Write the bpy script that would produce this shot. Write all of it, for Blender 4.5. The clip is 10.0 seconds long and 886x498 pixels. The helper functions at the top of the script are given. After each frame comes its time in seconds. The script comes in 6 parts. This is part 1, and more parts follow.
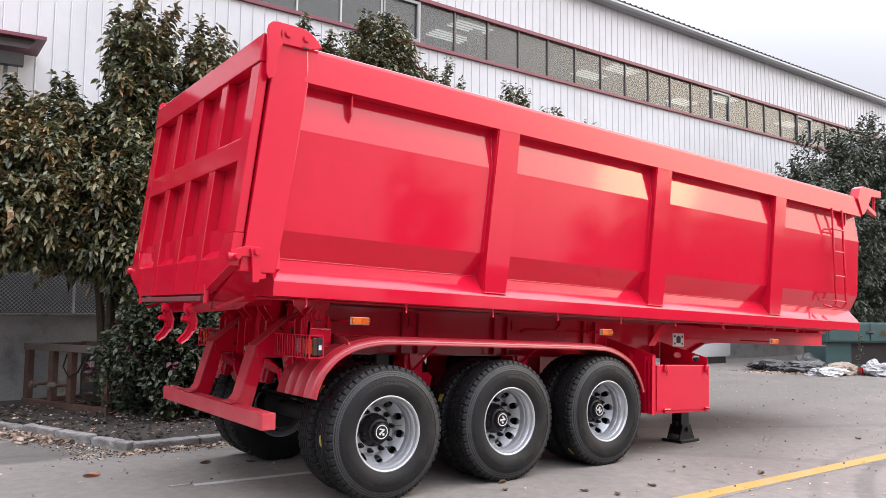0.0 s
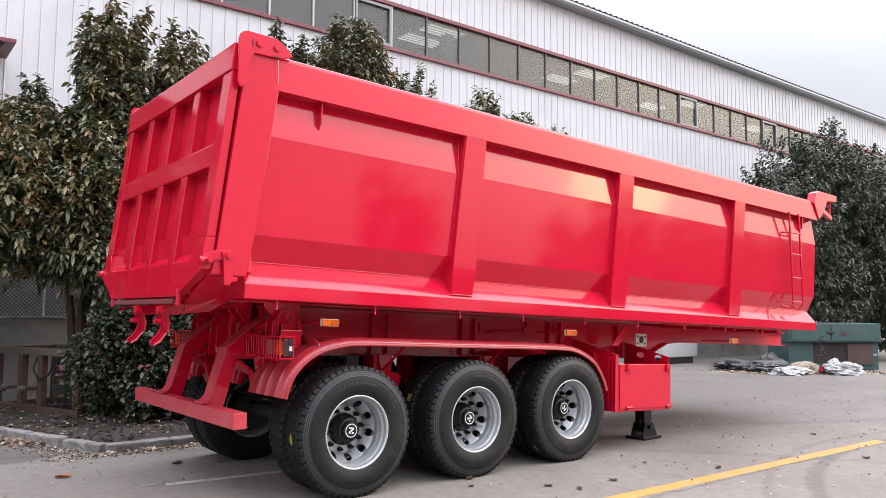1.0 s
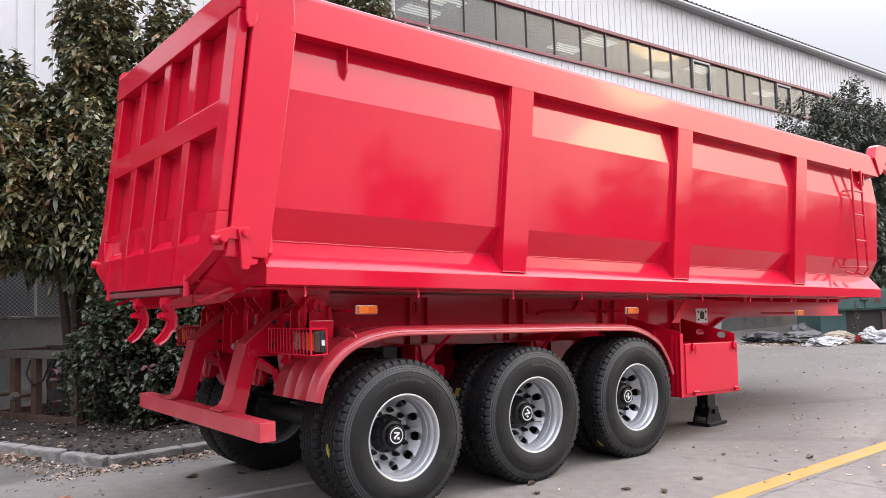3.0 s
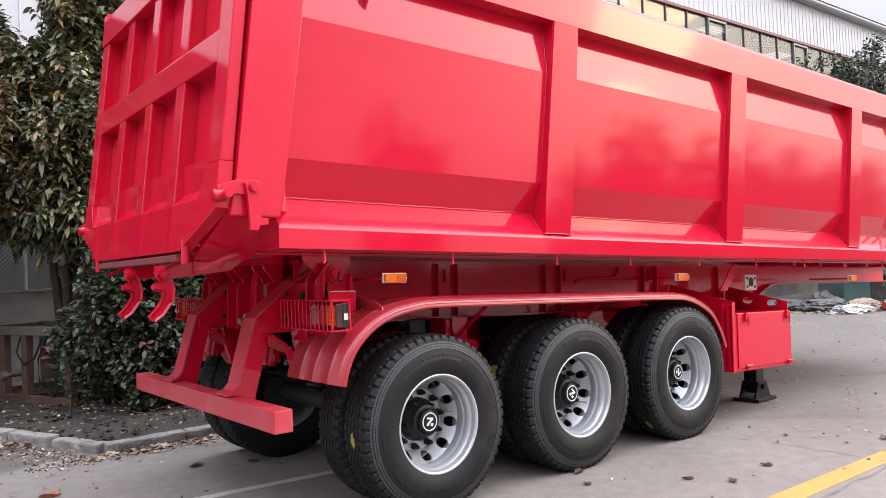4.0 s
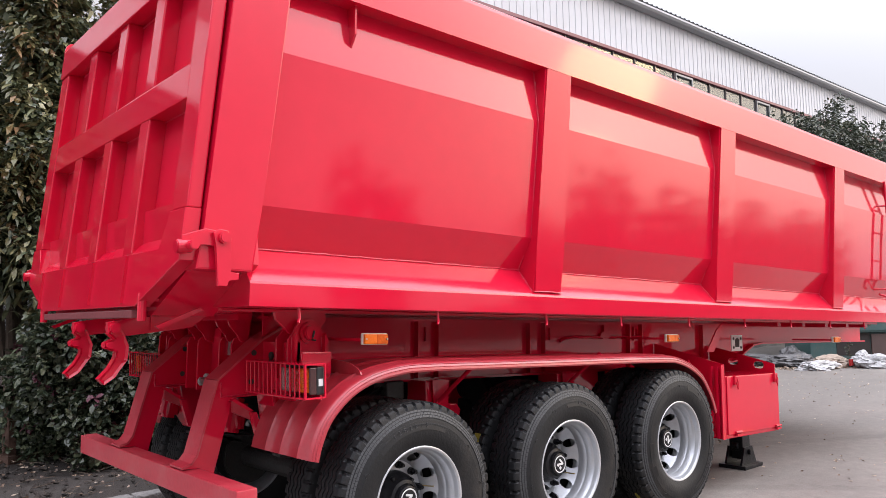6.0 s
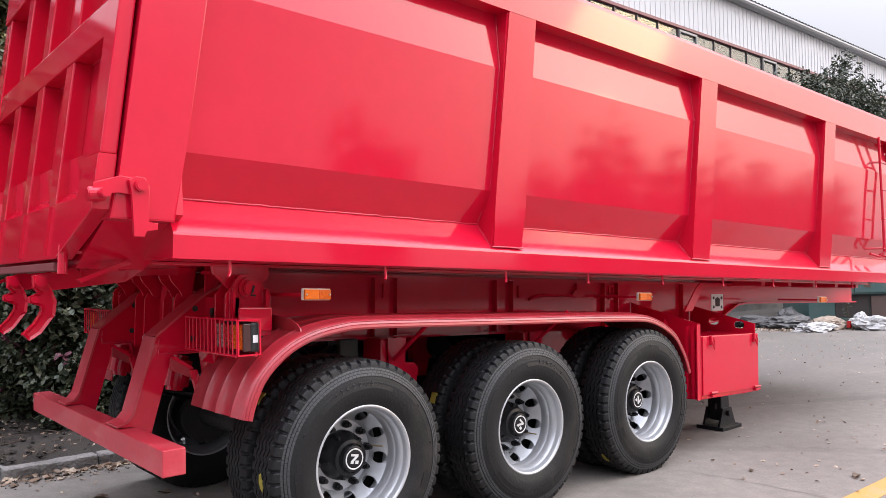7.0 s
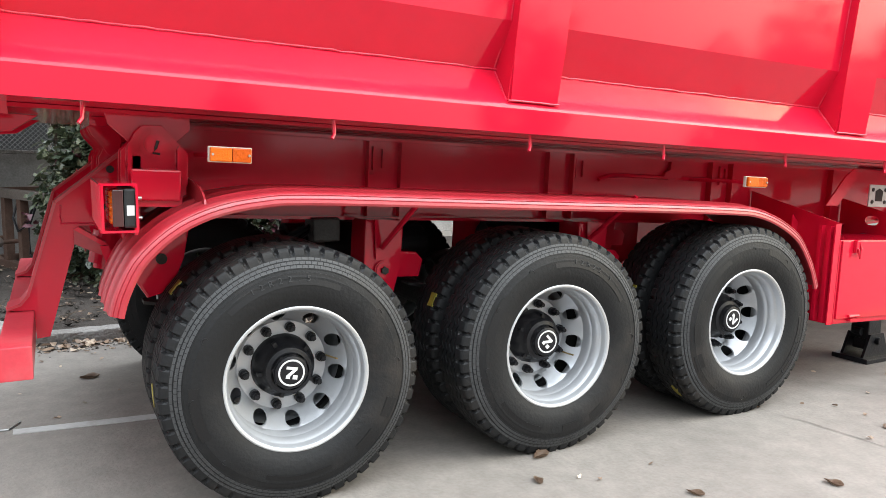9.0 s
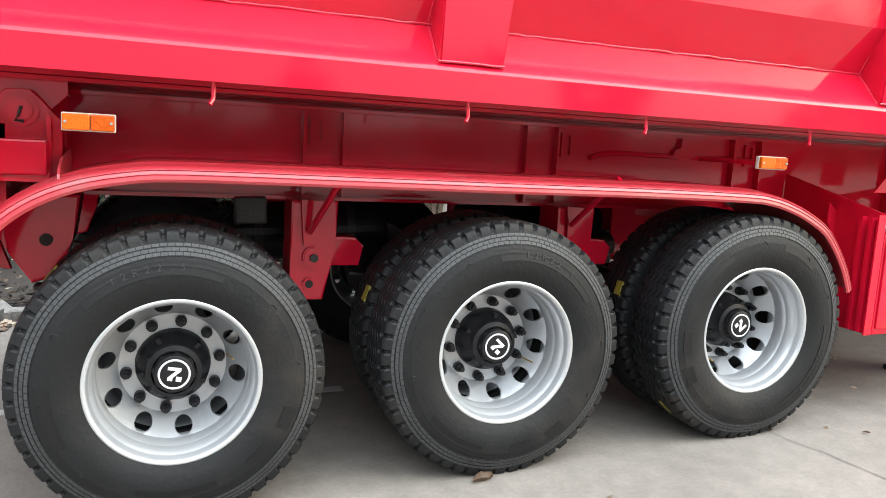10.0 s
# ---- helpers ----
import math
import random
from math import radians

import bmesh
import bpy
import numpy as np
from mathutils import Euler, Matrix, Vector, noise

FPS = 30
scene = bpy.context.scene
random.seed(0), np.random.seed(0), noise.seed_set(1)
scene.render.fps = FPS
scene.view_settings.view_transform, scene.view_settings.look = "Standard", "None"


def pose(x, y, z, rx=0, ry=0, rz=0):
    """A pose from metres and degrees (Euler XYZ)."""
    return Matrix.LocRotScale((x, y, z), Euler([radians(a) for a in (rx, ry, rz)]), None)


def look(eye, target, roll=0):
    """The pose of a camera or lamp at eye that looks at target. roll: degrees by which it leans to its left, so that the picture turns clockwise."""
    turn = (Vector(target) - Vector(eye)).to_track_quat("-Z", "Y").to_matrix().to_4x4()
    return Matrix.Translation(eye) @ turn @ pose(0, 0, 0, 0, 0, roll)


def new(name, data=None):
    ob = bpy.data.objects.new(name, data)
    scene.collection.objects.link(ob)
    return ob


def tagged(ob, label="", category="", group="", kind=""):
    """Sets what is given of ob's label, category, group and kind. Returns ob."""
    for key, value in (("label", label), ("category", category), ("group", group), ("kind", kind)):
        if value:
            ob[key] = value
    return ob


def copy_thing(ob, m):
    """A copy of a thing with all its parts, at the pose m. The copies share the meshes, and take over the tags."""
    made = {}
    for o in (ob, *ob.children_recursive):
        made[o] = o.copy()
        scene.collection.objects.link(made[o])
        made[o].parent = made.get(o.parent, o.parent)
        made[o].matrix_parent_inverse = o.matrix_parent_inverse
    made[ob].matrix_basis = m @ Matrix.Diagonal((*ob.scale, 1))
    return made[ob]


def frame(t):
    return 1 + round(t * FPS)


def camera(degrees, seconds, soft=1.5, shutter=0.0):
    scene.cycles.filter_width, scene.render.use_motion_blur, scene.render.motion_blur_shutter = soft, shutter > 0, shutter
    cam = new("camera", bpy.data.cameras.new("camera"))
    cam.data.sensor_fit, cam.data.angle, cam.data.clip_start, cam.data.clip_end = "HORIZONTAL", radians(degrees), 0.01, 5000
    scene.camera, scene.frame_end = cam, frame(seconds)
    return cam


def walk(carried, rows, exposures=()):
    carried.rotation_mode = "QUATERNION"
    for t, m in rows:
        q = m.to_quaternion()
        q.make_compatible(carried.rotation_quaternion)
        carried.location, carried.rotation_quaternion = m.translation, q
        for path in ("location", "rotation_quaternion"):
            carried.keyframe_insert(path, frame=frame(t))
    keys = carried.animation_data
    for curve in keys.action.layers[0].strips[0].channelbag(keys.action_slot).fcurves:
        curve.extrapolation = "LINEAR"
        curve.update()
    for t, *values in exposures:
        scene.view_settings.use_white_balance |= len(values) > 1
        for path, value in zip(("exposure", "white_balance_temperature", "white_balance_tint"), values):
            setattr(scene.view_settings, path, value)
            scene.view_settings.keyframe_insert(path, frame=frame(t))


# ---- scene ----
cam = camera(60.7, 10.0, soft=0.4)
PATH = [
    (0, (-3.341, -5.38, 1.535), (-2.167, -3.77, 1.699), 0.5),
    (0.5, (-3.413, -5.528, 1.536), (-2.209, -3.94, 1.706), 0.5),
    (1, (-3.412, -5.57, 1.531), (-2.183, -4.0, 1.701), 0.3),
    (1.5, (-3.384, -5.519, 1.526), (-2.142, -3.96, 1.693), -0.1),
    (2, (-3.327, -5.275, 1.511), (-2.084, -3.717, 1.676), -0.7),
    (2.5, (-3.231, -4.913, 1.527), (-1.993, -3.351, 1.685), -1.4),
    (4, (-2.843, -3.798, 1.498), (-1.609, -2.225, 1.548), -2.5),
    (4.5, (-2.749, -3.499, 1.487), (-1.501, -1.937, 1.551), -2.3),
    (5, (-2.795, -3.39, 1.571), (-1.526, -1.849, 1.699), -2.1),
    (6.5, (-2.567, -3.46, 1.596), (-1.25, -1.964, 1.761), -1.3),
    (7, (-2.328, -3.488, 1.548), (-1.033, -1.966, 1.612), -1.2),
    (7.5, (-2.037, -3.38, 1.476), (-0.81, -1.801, 1.457), -1.3),
    (8, (-1.706, -3.276, 1.461), (-0.562, -1.64, 1.348), -0.7),
    (8.5, (-1.306, -3.178, 1.474), (-0.273, -1.477, 1.275), 0.1),
    (9, (-0.872, -3.014, 1.462), (0.043, -1.253, 1.215), 0.8),
    (9.5, (-0.421, -2.932, 1.443), (0.379, -1.12, 1.166), 1.2),
    (10, (-0.035, -2.824, 1.448), (0.666, -0.976, 1.14), 1.3),
]
walk(cam, [(t, look(eye, target, roll)) for t, eye, target, roll in PATH],
     exposures=[(0.0, 0.93, 6500, 8), (2.5, 0.92, 6500, 8), (4.0, 1.03, 6500, 10), (5.0, 1.09, 6500, 10), (6.5, 0.87, 6500, 10), (7.0, 0.94, 6500, 10), (7.5, 1.04, 6500, 7), (8.5, 1.30, 6500, 1), (9.5, 1.50, 6500, -3), (10.0, 1.54, 6500, -3)])

# ---- sky, hazy low sun ----
SUN_DIR = Vector((0.776, -0.533, 0.338)).normalized()
world = bpy.data.worlds.new("world")
scene.world = world
world.use_nodes = True
wn, wl = world.node_tree.nodes, world.node_tree.links
wn.clear()
sky = wn.new("ShaderNodeTexSky")
sky.sky_type = "NISHITA"
sky.sun_disc = False
sky.sun_elevation = math.asin(SUN_DIR.z)
sky.sun_rotation = math.atan2(SUN_DIR.x, SUN_DIR.y)
sky.air_density, sky.dust_density, sky.ozone_density = 1.0, 6.0, 1.0
haze = wn.new("ShaderNodeMixRGB")
haze.inputs[0].default_value = 0.80
haze.inputs[2].default_value = (7.62, 7.63, 8.55, 1)
bg = wn.new("ShaderNodeBackground")
bg.inputs[1].default_value = 0.108
wo = wn.new("ShaderNodeOutputWorld")
wl.new(sky.outputs[0], haze.inputs[1])
# overcast: several times as bright overhead as at the horizon
wtc, wsep, wmr, wsc = wn.new("ShaderNodeTexCoord"), wn.new("ShaderNodeSeparateXYZ"), wn.new("ShaderNodeMapRange"), wn.new("ShaderNodeVectorMath")
wsc.operation = "SCALE"
wmr.inputs["From Min"].default_value, wmr.inputs["From Max"].default_value = 0.21, 1.0
wmr.inputs["To Min"].default_value, wmr.inputs["To Max"].default_value = 0.51, 3.45
wmr.interpolation_type = "SMOOTHSTEP"
wl.new(wtc.outputs["Generated"], wsep.inputs[0])
wl.new(wsep.outputs["Z"], wmr.inputs["Value"])
# hazy glow that falls off away from the veiled sun
wdot, wmax, wpow, wglow, wmul = [wn.new("ShaderNodeVectorMath")] + [wn.new("ShaderNodeMath") for _ in range(4)]
wdot.operation, wmax.operation, wpow.operation, wglow.operation, wmul.operation = "DOT_PRODUCT", "MAXIMUM", "POWER", "MULTIPLY_ADD", "MULTIPLY"
wdot.inputs[1].default_value = SUN_DIR
wmax.inputs[1].default_value = 0.0
wpow.inputs[1].default_value = 4.0
wglow.inputs[1].default_value, wglow.inputs[2].default_value = 0.95, 1.0
wl.new(wtc.outputs["Generated"], wdot.inputs[0])
wl.new(wdot.outputs["Value"], wmax.inputs[0])
wl.new(wmax.outputs[0], wpow.inputs[0])
wl.new(wpow.outputs[0], wglow.inputs[0])
wl.new(wmr.outputs[0], wmul.inputs[0])
wl.new(wglow.outputs[0], wmul.inputs[1])
wl.new(haze.outputs[0], wsc.inputs[0])
wl.new(wmul.outputs[0], wsc.inputs["Scale"])
wl.new(wsc.outputs[0], bg.inputs[0])
wl.new(bg.outputs[0], wo.inputs[0])

sun = new("sun", bpy.data.lights.new("sun", "SUN"))
sun.data.energy = 0.05
sun.data.angle = radians(7)
sun.data.color = (1.0, 0.64, 0.27)
sun.matrix_world = look((30 * SUN_DIR.x, 30 * SUN_DIR.y, 30 * SUN_DIR.z), (0, 0, 0))
scene.view_settings.exposure = 0.0


# ---- materials ----
def mat(name, colour, rough=0.5, metal=0.0, coat=0.0, var=0.12, scale=3.0, fine=60.0, bump=0.1, bump_scale=None, dirt=None, dirt_amt=0.0, spec=0.5, dirt_scale=1.3, coat_ior=1.5, coat_rough=0.05):
    """Principled surface: two scales of colour variation, uneven gloss, fine relief, optional dirt."""
    m = bpy.data.materials.new(name)
    m.use_nodes = True
    n, l = m.node_tree.nodes, m.node_tree.links
    b = n["Principled BSDF"]
    b.inputs["Metallic"].default_value = metal
    b.inputs["Coat Weight"].default_value = coat
    b.inputs["Coat Roughness"].default_value = coat_rough
    b.inputs["Coat IOR"].default_value = coat_ior
    b.inputs["Specular IOR Level"].default_value = spec
    tc = n.new("ShaderNodeTexCoord")
    big = n.new("ShaderNodeTexNoise")
    big.inputs["Scale"].default_value, big.inputs["Detail"].default_value = scale, 5
    small = n.new("ShaderNodeTexNoise")
    small.inputs["Scale"].default_value, small.inputs["Detail"].default_value = fine, 4
    for t in (big, small):
        l.new(tc.outputs["Object"], t.inputs["Vector"])
    add = n.new("ShaderNodeMath")
    add.operation = "ADD"
    l.new(big.outputs["Fac"], add.inputs[0])
    l.new(small.outputs["Fac"], add.inputs[1])
    ramp = n.new("ShaderNodeMapRange")
    ramp.inputs["From Min"].default_value, ramp.inputs["From Max"].default_value = 0.6, 1.4
    ramp.inputs["To Min"].default_value, ramp.inputs["To Max"].default_value = 1 - var, 1 + var
    l.new(add.outputs[0], ramp.inputs["Value"])
    mul = n.new("ShaderNodeVectorMath")
    mul.operation = "SCALE"
    mul.inputs[0].default_value = colour
    l.new(ramp.outputs[0], mul.inputs["Scale"])
    col = mul.outputs[0]
    if dirt:
        dn = n.new("ShaderNodeTexNoise")
        dn.inputs["Scale"].default_value, dn.inputs["Detail"].default_value = dirt_scale, 9
        dn.inputs["Roughness"].default_value = 0.65
        l.new(tc.outputs["Object"], dn.inputs["Vector"])
        dr = n.new("ShaderNodeMapRange")
        dr.inputs["From Min"].default_value, dr.inputs["From Max"].default_value = 0.5, 0.72
        dr.inputs["To Max"].default_value = dirt_amt
        l.new(dn.outputs["Fac"], dr.inputs["Value"])
        mx = n.new("ShaderNodeMixRGB")
        mx.inputs[2].default_value = (*dirt, 1)
        l.new(dr.outputs[0], mx.inputs[0])
        l.new(col, mx.inputs[1])
        col = mx.outputs[0]
    l.new(col, b.inputs["Base Color"])
    rr = n.new("ShaderNodeMapRange")
    rr.inputs["To Min"].default_value, rr.inputs["To Max"].default_value = max(0.02, rough - 0.08), min(1, rough + 0.08)
    l.new(big.outputs["Fac"], rr.inputs["Value"])
    l.new(rr.outputs[0], b.inputs["Roughness"])
    if bump:
        src = small
        if bump_scale:
            src = n.new("ShaderNodeTexNoise")
            src.inputs["Scale"].default_value, src.inputs["Detail"].default_value = bump_scale, 2
            # plate waves run upright
            wave = n.new("ShaderNodeVectorMath")
            wave.operation = "MULTIPLY"
            wave.inputs[1].default_value = (1.0, 1.0, 0.22)
            l.new(tc.outputs["Object"], wave.inputs[0])
            l.new(wave.outputs[0], src.inputs["Vector"])
        bp = n.new("ShaderNodeBump")
        bp.inputs["Strength"].default_value, bp.inputs["Distance"].default_value = bump, 0.02
        l.new(src.outputs["Fac"], bp.inputs["Height"])
        l.new(bp.outputs[0], b.inputs["Normal"])
    return m


RED = mat("red_paint", (0.530, 0.0045, 0.028), rough=0.45, spec=0.03, coat=1.0, coat_ior=1.44, coat_rough=0.075, var=0.05, scale=0.9, fine=9, bump=0.07, bump_scale=3.4)
RED_DUSTY = mat("dusty_red_paint", (0.33, 0.020, 0.032), rough=0.36, coat=0.35, var=0.12, scale=4, fine=40, bump=0.05, dirt=(0.2516, 0.0814, 0.0814), dirt_amt=0.4, dirt_scale=5)
RED_FADED = mat("dust_faded_red_paint", (0.43, 0.024, 0.042), rough=0.5, coat=0.35, var=0.12, scale=4, fine=40, bump=0.05, dirt=(0.40, 0.13, 0.125), dirt_amt=0.4, dirt_scale=4)
WELD = mat("painted_weld", (0.518, 0.0148, 0.0444), rough=0.4, spec=0.2, coat=0.4, var=0.15, bump=0.25, fine=90)
RUBBER = mat("tyre_rubber", (0.0072, 0.0075, 0.0084), rough=0.58, spec=0.28, var=0.25, scale=7, fine=60, bump=0.12, dirt=(0.040, 0.034, 0.029), dirt_amt=0.45, dirt_scale=3.0)
RUBBER_DARK = mat("tyre_rubber_smooth", (0.00703, 0.00703, 0.00777), rough=0.5, spec=0.3, var=0.2, fine=90, bump=0.06)
ALLOY = mat("silver_wheel_paint", (0.42, 0.43, 0.45), rough=0.34, metal=0.5, coat=0.1, var=0.04, scale=9, bump=0.03, dirt=(0.296, 0.2812, 0.2664), dirt_amt=0.2, dirt_scale=9)
ALLOY_LIP = mat("bright_rim_lip", (0.48, 0.488, 0.50), rough=0.24, metal=0.4, var=0.03, bump=0.02)
BLACK = mat("black_paint", (0.010, 0.010, 0.012), rough=0.36, spec=0.25, var=0.2, scale=12, bump=0.1, dirt=(0.03, 0.028, 0.026), dirt_amt=0.15, dirt_scale=8)
IRON = mat("greasy_dark_steel", (0.035, 0.033, 0.032), rough=0.5, metal=0.4, var=0.3, bump=0.2)
LOGO = mat("white_mark", (0.6068, 0.6068, 0.6068), rough=0.4, var=0.03, bump=0)
YELLOW_MARK = mat("yellow_sticker", (0.27, 0.225, 0.030), rough=0.6, var=0.25, fine=40, bump=0.1, dirt=(0.111, 0.0888, 0.0222), dirt_amt=0.7, dirt_scale=30)
AMBER = mat("amber_lens", (0.60, 0.115, 0.002), rough=0.3, spec=0.25, coat=0.1, var=0.12, scale=60, fine=200, bump=0.25)
AMBER_DARK = mat("amber_lens_dark", (0.50, 0.08, 0.002), rough=0.3, spec=0.25, coat=0.1, var=0.15, scale=80, bump=0.25)
RED_LENS = mat("red_lens", (0.333, 0.0074, 0.0074), rough=0.15, coat=0.5, var=0.15, scale=90, bump=0.3)
CLEAR_LENS = mat("clear_lens", (0.2516, 0.1184, 0.111), rough=0.15, coat=0.6, var=0.3, scale=90, bump=0.3)
BROWN_LENS = mat("smoky_brown_lens", (0.045, 0.012, 0.012), rough=0.2, coat=0.4, var=0.15)
CREAM = mat("lamp_surround", (0.555, 0.518, 0.4588), rough=0.4, var=0.05)
PLASTIC = mat("black_plastic", (0.012, 0.012, 0.013), rough=0.4, var=0.1)
ZINC = mat("zinc_steel", (0.407, 0.407, 0.3996), rough=0.35, metal=0.7, var=0.15, bump=0.1)
WALLSHEET = mat("white_wall_sheet", (0.55, 0.557, 0.582), rough=0.6, spec=0.2, var=0.03, scale=0.4, fine=6, bump=0.02, dirt=(0.39, 0.387, 0.385), dirt_amt=0.35, dirt_scale=0.5)
TRIM = mat("maroon_window_trim", (0.155, 0.032, 0.05), rough=0.45, var=0.15)
MULLION = mat("white_window_bar", (0.4588, 0.444, 0.4292), rough=0.4, var=0.06)
MULLION_DARK = mat("brown_window_bar", (0.0814, 0.0666, 0.0666), rough=0.45, var=0.1)
ROOF = mat("grey_roof_sheet", (0.1628, 0.1665, 0.1739), rough=0.5, var=0.1, scale=1.5)
SOFFIT = mat("grey_gutter", (0.222, 0.2294, 0.2368), rough=0.45, var=0.08)
CEMENT = mat("rendered_wall", (0.29, 0.285, 0.28), rough=0.9, var=0.30, scale=1.6, fine=40, bump=0.35, dirt=(0.055, 0.05, 0.046), dirt_amt=0.8, dirt_scale=1.1)
KERB = mat("kerb_concrete", (0.215, 0.203, 0.192), rough=0.9, var=0.35, scale=5, fine=50, bump=0.8, dirt=(0.085, 0.075, 0.064), dirt_amt=0.85, dirt_scale=3.5)
SOIL = mat("dry_soil", (0.033, 0.026, 0.021), rough=0.95, var=0.45, scale=5, fine=60, bump=0.8)
RUST = mat("rusty_steel", (0.075, 0.038, 0.025), rough=0.8, var=0.4, scale=9, fine=80, bump=0.4, dirt=(0.15, 0.10, 0.075), dirt_amt=0.5, dirt_scale=6)
TEAL = mat("faded_teal_paint", (0.040, 0.085, 0.082), rough=0.6, var=0.2, scale=3, fine=40, bump=0.15, dirt=(0.1036, 0.0814, 0.0592), dirt_amt=0.6, dirt_scale=3)
DARKHOLE = mat("dark_inside", (0.03, 0.024, 0.022), rough=0.9, var=0.3)
BROWNDOOR = mat("brown_hatch", (0.075, 0.045, 0.04), rough=0.6, var=0.25)
SACK_WHITE = mat("white_woven_sack", (0.36, 0.355, 0.355), rough=0.6, var=0.12, scale=7, fine=150, bump=0.3, dirt=(0.296, 0.2664, 0.2368), dirt_amt=0.4, dirt_scale=4)
SACK_GREY = mat("grey_plastic_sheet", (0.088, 0.086, 0.086), rough=0.42, var=0.3, scale=6, fine=60, bump=0.5, dirt=(0.111, 0.0962, 0.0888), dirt_amt=0.5, dirt_scale=4)
SACK_TAN = mat("tan_sack", (0.296, 0.2368, 0.185), rough=0.75, var=0.25, scale=9, bump=0.4)
WIRE = mat("galvanised_wire", (0.42, 0.42, 0.42), rough=0.5, metal=0.4, var=0.15)
BARK = mat("bark", (0.075, 0.055, 0.04), rough=0.9, var=0.35, scale=12, fine=60, bump=0.7)
YELLOW_LINE = mat("worn_yellow_road_paint", (0.40, 0.240, 0.060), rough=0.7, var=0.12, scale=3, fine=60, bump=0.1, dirt=(0.296, 0.2516, 0.1998), dirt_amt=0.75, dirt_scale=4)
WHITE_LINE = mat("worn_white_road_paint", (0.37, 0.36, 0.35), rough=0.75, var=0.1, scale=3, fine=60, bump=0.1, dirt=(0.2664, 0.2516, 0.2368), dirt_amt=0.9, dirt_scale=6)


def leaf_mat(name, c1, c2, c3, rough=0.36):
    """Leaf colours that differ from leaf to leaf; glossy, a little light passes through."""
    m = bpy.data.materials.new(name)
    m.use_nodes = True
    n, l = m.node_tree.nodes, m.node_tree.links
    b = n["Principled BSDF"]
    g = n.new("ShaderNodeNewGeometry")
    r = n.new("ShaderNodeValToRGB")
    r.color_ramp.elements[0].color, r.color_ramp.elements[1].color = (*c1, 1), (*c3, 1)
    e = r.color_ramp.elements.new(0.55)
    e.color = (*c2, 1)
    r.color_ramp.elements[0].position = 0.1
    l.new(g.outputs["Random Per Island"], r.inputs[0])
    tc, nz = n.new("ShaderNodeTexCoord"), n.new("ShaderNodeTexNoise")
    nz.inputs["Scale"].default_value = 1.1
    l.new(tc.outputs["Object"], nz.inputs["Vector"])
    mr = n.new("ShaderNodeMapRange")
    mr.inputs["From Min"].default_value, mr.inputs["From Max"].default_value = 0.3, 0.7
    mr.inputs["To Min"].default_value, mr.inputs["To Max"].default_value = 0.75, 1.3
    l.new(nz.outputs["Fac"], mr.inputs["Value"])
    sc = n.new("ShaderNodeVectorMath")
    sc.operation = "SCALE"
    l.new(r.outputs[0], sc.inputs[0])
    l.new(mr.outputs[0], sc.inputs["Scale"])
    l.new(sc.outputs[0], b.inputs["Base Color"])
    b.inputs["Roughness"].default_value = rough
    tr = n.new("ShaderNodeBsdfTranslucent")
    l.new(sc.outputs[0], tr.inputs[0])
    mx = n.new("ShaderNodeMixShader")
    mx.inputs[0].default_value = 0.18
    l.new(b.outputs[0], mx.inputs[1])
    l.new(tr.outputs[0], mx.inputs[2])
    l.new(mx.outputs[0], n["Material Output"].inputs[0])
    return m


LEAF = leaf_mat("evergreen_leaf", (0.038, 0.048, 0.027), (0.092, 0.102, 0.050), (0.205, 0.185, 0.090))
LEAF_FAR = leaf_mat("dark_evergreen_leaf", (0.02516, 0.037, 0.0222), (0.042, 0.052, 0.033), (0.074, 0.074, 0.045), rough=0.55)
LEAF_HEDGE = leaf_mat("hedge_leaf", (0.026, 0.037, 0.021), (0.055, 0.070, 0.038), (0.135, 0.145, 0.085))
LEAF_DRY = leaf_mat("fallen_leaf", (0.12, 0.08, 0.055), (0.29, 0.20, 0.14), (0.52, 0.42, 0.32))


def glass_mat():
    m = bpy.data.materials.new("window_glass")
    m.use_nodes = True
    n, l = m.node_tree.nodes, m.node_tree.links
    n.remove(n["Principled BSDF"])
    t, g, f, mx = n.new("ShaderNodeBsdfTransparent"), n.new("ShaderNodeBsdfGlossy"), n.new("ShaderNodeMath"), n.new("ShaderNodeMixShader")
    lw, sh = n.new("ShaderNodeLayerWeight"), n.new("ShaderNodeMath")
    sh.operation, f.operation = "POWER", "MULTIPLY_ADD"
    sh.inputs[1].default_value = 4.0
    l.new(lw.outputs["Facing"], sh.inputs[0])
    l.new(sh.outputs[0], f.inputs[0])
    t.inputs[0].default_value = (0.80, 0.84, 0.85, 1)
    g.inputs["Roughness"].default_value = 0.03
    f.inputs[1].default_value, f.inputs[2].default_value = 0.85, 0.045
    l.new(f.outputs[0], mx.inputs[0])
    l.new(t.outputs[0], mx.inputs[1])
    l.new(g.outputs[0], mx.inputs[2])
    # grey film mixed in to lighten the panes as a lit hall would
    du, m2 = n.new("ShaderNodeBsdfDiffuse"), n.new("ShaderNodeMixShader")
    du.inputs[0].default_value = (0.22, 0.225, 0.225, 1)
    m2.inputs[0].default_value = 0.24
    l.new(mx.outputs[0], m2.inputs[1])
    l.new(du.outputs[0], m2.inputs[2])
    l.new(m2.outputs[0], n["Material Output"].inputs[0])
    return m


GLASS = glass_mat()


